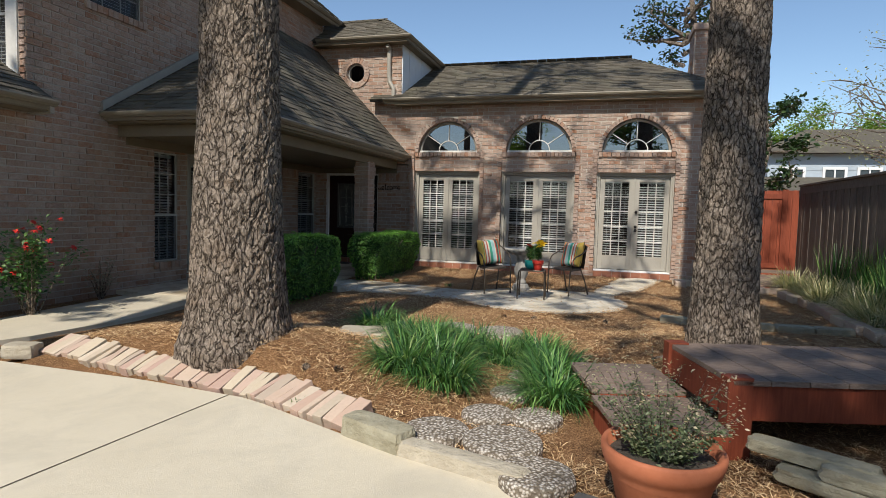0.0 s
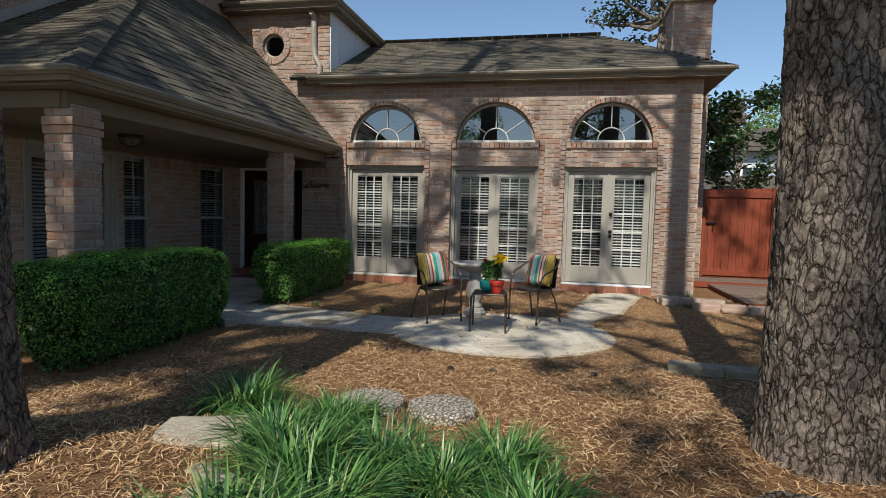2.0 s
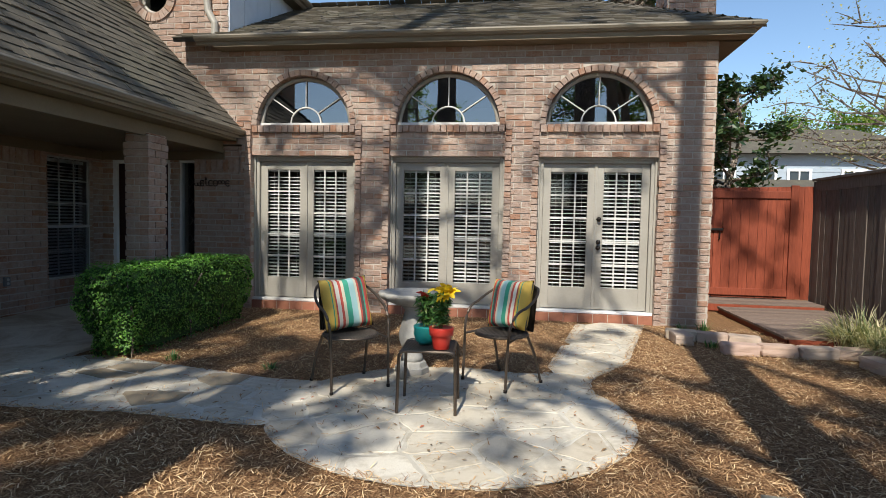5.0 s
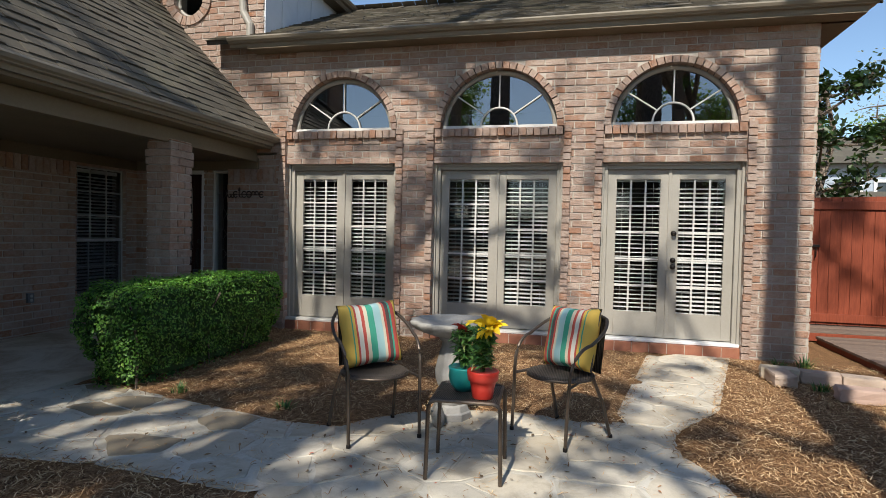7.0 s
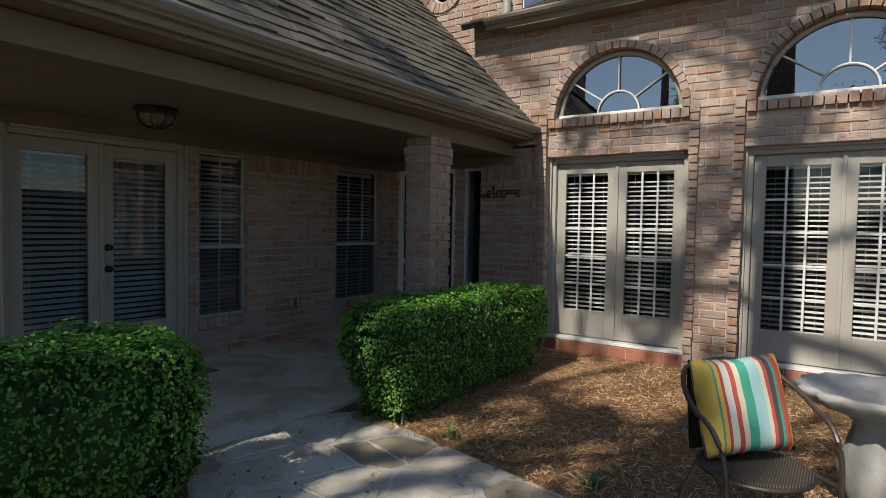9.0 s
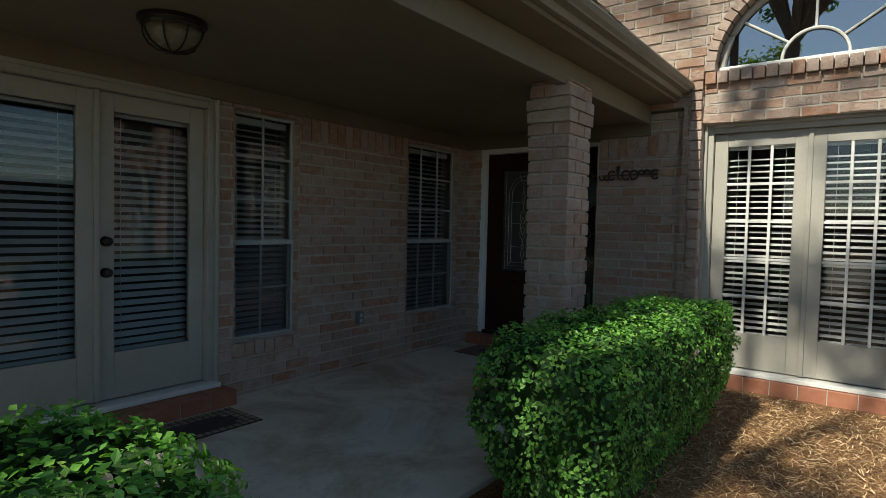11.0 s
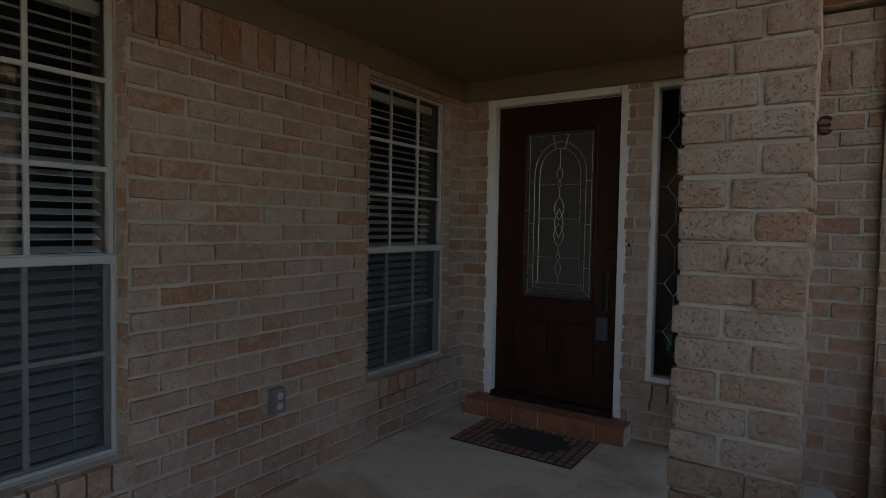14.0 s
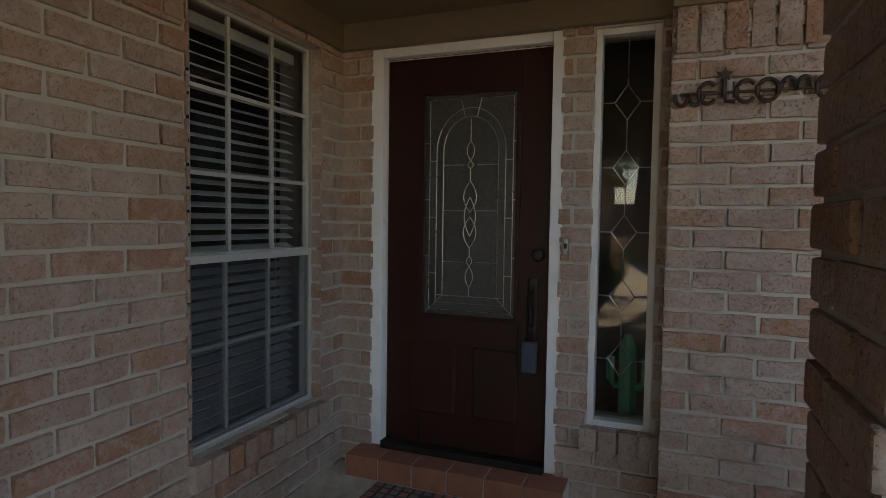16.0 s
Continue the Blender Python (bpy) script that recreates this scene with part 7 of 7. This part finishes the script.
# ---- fittings ----
lamp = empty("porch_lamp", pose(-5.75, 9.17, 2.33), "dark metal flush porch lamp with ribbed glass dome, unlit", "lamp")
bm = bmesh.new()
lathe(bm, [(0.165, 0.0), (0.165, -0.02), (0.15, -0.035), (0.145, -0.05)], 32)
part("canopy_plate", bm, DARK_METAL, lamp)
bm = bmesh.new()
lathe(bm, [(0.14, -0.045), (0.135, -0.08), (0.11, -0.12), (0.07, -0.145), (0.012, -0.155)], 32)
part("glass_dome", bm, plain("seeded_glass", (0.14, 0.12, 0.085), (0.20, 0.17, 0.125), 14, 0.25), lamp, "", True)
for k in range(8):
    bm = bmesh.new()
    a = k * math.tau / 8
    tube(bm, [(r * math.cos(a), r * math.sin(a), z) for r, z in ((0.146, -0.045), (0.14, -0.08), (0.115, -0.122), (0.073, -0.15), (0.01, -0.162))], 0.005, 6)
    part("rib", bm, DARK_METAL, lamp)
outlet = empty("outlet_box", pose(-6.72, 11.45, 0.455, 0, 0, 90), "grey weatherproof outlet box on the brick wall", "outlet")
bm = bmesh.new()
box(bm, -0.04, 0.04, -0.045, 0.0, -0.06, 0.06, 0.006)
part("cover", bm, plain("outlet_grey", (0.16, 0.16, 0.165), (0.22, 0.22, 0.225), 14, 0.5, 0.3), outlet)
for z in (-0.025, 0.025):
    bm = bmesh.new()
    lathe(bm, [(0.018, 0), (0.018, 0.006), (0.012, 0.008)], 14)
    for v in bm.verts:
        v.co = Vector((v.co.x, -0.045 - v.co.z, v.co.y + z))
    part("flap", bm, SASH, outlet)


def sign():
    """Horseshoe letters spelling a greeting."""
    t = empty("welcome_sign", pose(-5.075, 13.065, 1.80), "rusty horseshoe letters spelling WELCOME on the brick wall", "sign")

    shapes = [("W", [[(0.0 + 0.026 * math.cos(radians(d)) + 0.028, 0, 0.04 + 0.04 * math.sin(radians(d))) for d in range(170, 371, 20)],
                     [(0.052 + 0.026 * math.cos(radians(d)) + 0.028, 0, 0.04 + 0.04 * math.sin(radians(d))) for d in range(170, 371, 20)]]),
              ("E", [[(0.125 + 0.034 * math.cos(radians(d)), 0, 0.045 + 0.042 * math.sin(radians(d))) for d in range(40, 321, 20)], [(0.095, 0, 0.045), (0.15, 0, 0.045)]]),
              ("L", [[(0.185, 0, 0.105), (0.183, 0, 0.05), (0.19, 0, 0.01), (0.225, 0, 0.006)]]),
              ("C", [[(0.262 + 0.036 * math.cos(radians(d)), 0, 0.045 + 0.042 * math.sin(radians(d))) for d in range(40, 321, 20)]]),
              ("O", [[(0.338 + 0.037 * math.cos(radians(d)), 0, 0.045 + 0.042 * math.sin(radians(d))) for d in range(0, 361, 20)]]),
              ("M", [[(0.408 + 0.026 * math.cos(radians(d)), 0, 0.045 + 0.042 * math.sin(radians(d))) for d in range(-10, 191, 20)],
                     [(0.460 + 0.026 * math.cos(radians(d)), 0, 0.045 + 0.042 * math.sin(radians(d))) for d in range(-10, 191, 20)]]),
              ("E", [[(0.535 + 0.034 * math.cos(radians(d)), 0, 0.045 + 0.042 * math.sin(radians(d))) for d in range(40, 321, 20)], [(0.505, 0, 0.045), (0.56, 0, 0.045)]])]
    rust = plain("rusty_iron", (0.045, 0.028, 0.022), (0.09, 0.05, 0.035), 30, 0.75, 0.4)
    for ch, strokes in shapes:
        bm = bmesh.new()
        for s in strokes:
            tube(bm, s, 0.009, 6)
        part("letter", bm, rust, t)
    bm = bmesh.new()
    star = [(0.185 + (0.03 if k % 2 == 0 else 0.013) * math.sin(k * math.pi / 5), (0.03 if k % 2 == 0 else 0.013) * math.cos(k * math.pi / 5) + 0.115) for k in range(10)]
    f = [bm.verts.new((u, -0.008, z)) for u, z in star]
    b = [bm.verts.new((u, 0.004, z)) for u, z in star]
    bm.faces.new(f)
    for k in range(10):
        bm.faces.new((f[k], b[k], b[(k + 1) % 10], f[(k + 1) % 10]))
    part("star", bm, rust, t)
    bm = bmesh.new()
    box(bm, 0.02, 0.55, -0.003, 0.012, 0.04, 0.05, 0.002)
    part("backing_bar", bm, rust, t)
    return t


sign()


def mat_rug(x0, x1, y0, y1, seed, label, tones):
    t = empty("door_mat", Matrix.Translation(((x0 + x1) / 2, (y0 + y1) / 2, 0.0)), label, "door mat", "door mats")
    rng = random.Random(seed)
    hx, hy = (x1 - x0) / 2, (y1 - y0) / 2
    bm = bmesh.new()
    box(bm, -hx, hx, -hy, hy, 0.001, 0.009, 0.003)
    part("backing", bm, plain("mat_rubber" + str(seed), (0.035, 0.03, 0.026), (0.06, 0.05, 0.045), 20, 0.9), t)
    mats = [plain("mat_tone" + str(seed) + str(k), c, tuple(v * 1.25 for v in c), 30, 0.9) for k, c in enumerate(tones)]
    nx, ny = int(hx * 2 / 0.05), int(hy * 2 / 0.05)
    vs = [[] for _ in mats]
    fs = [[] for _ in mats]
    for i in range(nx):
        for j in range(ny):
            border = i in (0, nx - 1) or j in (0, ny - 1) or i in (1, nx - 2)
            if ((i - nx / 2) / (nx * 0.33)) ** 2 + ((j - ny / 2) / (ny * 0.36)) ** 2 < 1:
                continue
            k = rng.randrange(len(mats))
            a, b = -hx + (i + 0.1 + rng.uniform(0, 0.06)) * 2 * hx / nx, -hx + (i + 0.88) * 2 * hx / nx
            c, d = -hy + (j + 0.1 + rng.uniform(0, 0.06)) * 2 * hy / ny, -hy + (j + 0.88) * 2 * hy / ny
            n = len(vs[k])
            vs[k] += [(a, c, 0.009), (b, c, 0.009), (b, d, 0.009), (a, d, 0.009), (a + 0.003, c + 0.003, 0.012), (b - 0.003, c + 0.003, 0.012), (b - 0.003, d - 0.003, 0.012), (a + 0.003, d - 0.003, 0.012)]
            fs[k] += [tuple(n + q for q in f) for f in ((4, 5, 6, 7), (0, 1, 5, 4), (1, 2, 6, 5), (2, 3, 7, 6), (3, 0, 4, 7))]
    for k, m in enumerate(mats):
        if vs[k]:
            obj("raised_pattern", vs[k], fs[k], m, t)["kind"] = "stuff"
    return t


mat_rug(-6.40, -5.62, 12.55, 13.02, 1, "worn door mat with a reddish stone pattern before the front door", [(0.30, 0.12, 0.08), (0.22, 0.09, 0.07), (0.17, 0.13, 0.11)])
mat_rug(-6.49, -6.10, 9.27, 9.98, 2, "dark door mat with a scroll border before the porch doors", [(0.26, 0.20, 0.13), (0.20, 0.15, 0.10)])
mat_rug(-6.49, -6.10, 8.50, 9.20, 3, "dark door mat with a scroll border before the porch doors", [(0.26, 0.20, 0.13), (0.20, 0.15, 0.10)])

# downspout elbow and drain pieces on the upper wall
spout = empty("downspout", FACADE, "taupe metal downspout with elbows on the upper wall", "downspout", kind="structure")
for name, pts in (("elbow", [(-4.82, -0.06, 5.14), (-4.82, -0.07, 4.9), (-4.82, -0.05, 4.5), (-4.80, -0.05, 4.35), (-4.70, -0.05, 4.18), (-4.70, -0.05, 3.95)]), ("outlet", [(-4.82, -0.20, 5.16), (-4.82, -0.06, 5.10)])):
    bm = bmesh.new()
    tube(bm, pts, 0.052, 12)
    part(name, bm, TRIM, spout)

cactus = empty("cactus_ornament", pose(-5.25, 13.52, 0.40), "green painted cactus ornament standing behind the sidelight", "ornament")
CACT = plain("cactus_green", (0.06, 0.30, 0.16), (0.09, 0.38, 0.20), 12, 0.5)
bm = bmesh.new()
tube(bm, [(0, 0, -0.42), (0, 0, 0.0), (0, 0, 0.30), (0, 0, 0.36)], 0.04, 10, radii=[0.045, 0.045, 0.042, 0.02])
part("stem", bm, CACT, cactus)
for s in (-1, 1):
    bm = bmesh.new()
    tube(bm, [(0, 0, 0.10), (s * 0.06, 0, 0.10), (s * 0.085, 0, 0.13), (s * 0.085, 0, 0.24)], 0.02, 8)
    part("arm", bm, CACT, cactus)

# fallen branch and cones
bm = bmesh.new()
tube(bm, [(0.75, 4.72, 0.22), (0.98, 4.80, 0.27), (1.25, 4.78, 0.26), (1.55, 4.70, 0.24)], 0.014, 7, radii=[0.008, 0.014, 0.016, 0.012])
tagged(part("fallen_branch", bm, BARK), "bare fallen branch lying on the mulch", "branch")
rng = random.Random(77)
for x, y in ((-1.42, 3.75), (-1.35, 4.25), (-0.9, 7.2), (-0.45, 7.25), (-2.1, 6.9), (-1.7, 3.65), (0.4, 7.3), (-0.1, 2.95)):
    bm = bmesh.new()
    for k in range(46):
        u = k / 46
        a = k * 2.4
        r = 0.026 * math.sin(math.pi * (0.12 + 0.82 * u))
        d = Vector((math.cos(a), math.sin(a), 0.35))
        c = d * r + Vector((0, 0, u * 0.07))
        s = Vector((-d.y, d.x, 0)) * 0.008
        q = c + d * 0.011
        vs = [bm.verts.new(v) for v in (d * r * 0.3 + Vector((0, 0, u * 0.07)), c + s, q, c - s)]
        bm.faces.new(vs)
    o = part("pine_cone", bm, BARK)
    o.matrix_basis = pose(x, y, max(0, mound(x, y) - 0.015), 80, 0, rng.uniform(0, 360))
    tagged(o, "brown pine cone lying on the straw", "pine cone", "pine cones")


# ---- beyond the fence ----
def far_tree(name, x, y, h, r, leaf, n, size, label, seed, trunk_r=0.2, bare=False, low=0.35):
    t = empty(name, pose(x, y, -0.06), label, "tree", "trees beyond the fence")
    rng = random.Random(seed)
    bm = bmesh.new()
    tube(bm, [(0, 0, 0), (rng.uniform(-0.2, 0.2), 0, h * 0.35), (rng.uniform(-0.4, 0.4), 0, h * 0.7), (0, 0, h * 0.95)], trunk_r, 9, radii=[trunk_r, trunk_r * 0.8, trunk_r * 0.5, trunk_r * 0.15])
    part("trunk", bm, BARK, t)
    bm = bmesh.new()
    spots = []
    for k in range(26):
        z0 = h * rng.uniform(low, 0.9)
        a = rng.uniform(0, math.tau)
        ln = r * rng.uniform(0.5, 1.05) * (1.1 - 0.5 * abs(z0 / h - 0.55))
        p0 = Vector((0, 0, z0))
        p2 = p0 + Vector((math.cos(a) * ln, math.sin(a) * ln, ln * rng.uniform(0.1, 0.7)))
        p1 = p0.lerp(p2, 0.5) + Vector((0, 0, -0.05 * ln))
        tube(bm, [p0, p1, p2], 0.05, 5, radii=[trunk_r * 0.35, trunk_r * 0.2, 0.01])
        for j in range(4):
            b = p0.lerp(p2, rng.uniform(0.4, 1))
            e = b + Vector((rng.gauss(0, 0.3), rng.gauss(0, 0.3), rng.gauss(0.15, 0.25))) * r * 0.4
            tube(bm, [b, b.lerp(e, 0.5) + Vector((0, 0, 0.04)), e], 0.015, 4, radii=[0.03, 0.02, 0.006])
            for i in range(n // 104):
                c = b.lerp(e, rng.uniform(0.3, 1.1))
                spots.append((c + Vector((rng.gauss(0, 1), rng.gauss(0, 1), rng.gauss(0, 0.8))) * r * 0.09, (0, 0, 0.5)))
    part("branchwork", bm, BARK, t)
    leaf_cloud("crown", spots, leaf, size, rng, t)
    return t


far_tree("magnolia_tree", 4.6, 19.5, 5.2, 1.6, DARK_LEAF, 5200, 0.17, "dark glossy evergreen tree behind the gate", 1, 0.12, low=0.25)
far_tree("oak_tree", 2.5, 21.5, 10.5, 2.0, DARK_LEAF, 4200, 0.16, "tall oak trunk with dark leaves behind the roof", 2, 0.26, low=0.5)
far_tree("spring_tree", 11.0, 24.0, 8.5, 3.6, leaf_material("bud_leaf", [(0, (0.22, 0.22, 0.10)), (1, (0.40, 0.40, 0.20))]), 2600, 0.10, "thin budding tree beyond the fence", 3, 0.14)
far_tree("spring_tree", 14.0, 21.0, 8.0, 3.2, SPRING_LEAF, 9000, 0.14, "fresh light green tree beyond the fence", 4, 0.18)
far_tree("spring_tree", 20.0, 48.0, 9.0, 4.8, SPRING_LEAF, 9000, 0.26, "fresh light green tree behind the neighbouring house", 5, 0.25)
far_tree("spring_tree", 12.0, 52.0, 9.0, 4.5, SPRING_LEAF, 8000, 0.26, "fresh light green tree behind the neighbouring house", 6, 0.25)
far_tree("spring_tree", 9.5, 9.0, 8.0, 3.0, SPRING_LEAF, 5000, 0.16, "fresh light green tree beyond the fence", 7, 0.18)

for k, (x, y, h) in enumerate(((-9.0, -24.0, 12.0), (1.5, -27.0, 13.0), (9.0, -25.0, 12.5))):
    far_tree("street_tree", x, y, h, 4.2, SPRING_LEAF if k != 1 else GRASS_LEAF, 9000, 0.26, "leafy green tree across the driveway, mirrored in the panes", 20 + k, 0.2, low=0.3)


def far_house():
    t = empty("neighbour_house", pose(15.5, 40.0, 0.0), "pale blue-grey two-storey house beyond the fence", "house")
    siding = plain("blue_siding", (0.36, 0.42, 0.48), (0.42, 0.48, 0.54), 2, 0.7)
    bm = bmesh.new()
    for k in range(16):
        box(bm, -6.0, 7.0, -0.02 * (k % 2) - 0.0, 8.0, k * 0.34, k * 0.34 + 0.34)
    part("wall", bm, siding, t)["kind"] = "stuff"
    bm = bmesh.new()
    vs = [bm.verts.new(v) for v in ((-6.6, -0.7, 5.4), (7.6, -0.7, 5.4), (7.6, 8.6, 5.4), (-6.6, 8.6, 5.4), (-3.0, 4.0, 7.4), (4.0, 4.0, 7.4))]
    for f in ((0, 1, 5, 4), (1, 2, 5), (2, 3, 4, 5), (3, 0, 4), (3, 2, 1, 0)):
        bm.faces.new([vs[i] for i in f])
    part("roof", bm, SHINGLE, t)
    for k, u in enumerate((-4.6, -2.4, -0.6, 2.2, 4.6)):
        w = empty("window", Matrix.Translation((u, -0.05, 3.7)), "", "", parent=t)
        bars(w, "window_frame", [(-0.65, -0.5, -0.75, 0.9), (0.5, 0.65, -0.75, 0.9), (-0.5, 0.5, 0.75, 0.9), (-0.5, 0.5, -0.75, -0.6), (-0.04, 0.04, -0.6, 0.75)], -0.06, 0.02, WHITE, 0.01)
        pane(w, -0.5, 0.5, -0.6, 0.75, 0.01, plain("far_pane%d" % k, (0.03, 0.04, 0.05), (0.05, 0.06, 0.07), 2, 0.1))
    bm = bmesh.new()
    box(bm, -7.5, 7.0, -5.0, 0.0, 0, 2.6)
    vs = [bm.verts.new(v) for v in ((-8.0, -5.6, 2.6), (7.5, -5.6, 2.6), (7.5, 0.0, 4.0), (-8.0, 0.0, 4.0))]
    bm.faces.new(vs)
    part("lower_roof", bm, SHINGLE, t)
    return t


far_house()
# houses across the street, seen only in the panes
bm = bmesh.new()
box(bm, -30, 30, -40, -39, 0, 3.0)
tagged(part("backdrop_wall", bm, plain("street_brick", (0.25, 0.2, 0.17), (0.33, 0.27, 0.23), 2, 0.9)), "low brick house across the street", "backdrop", kind="structure")
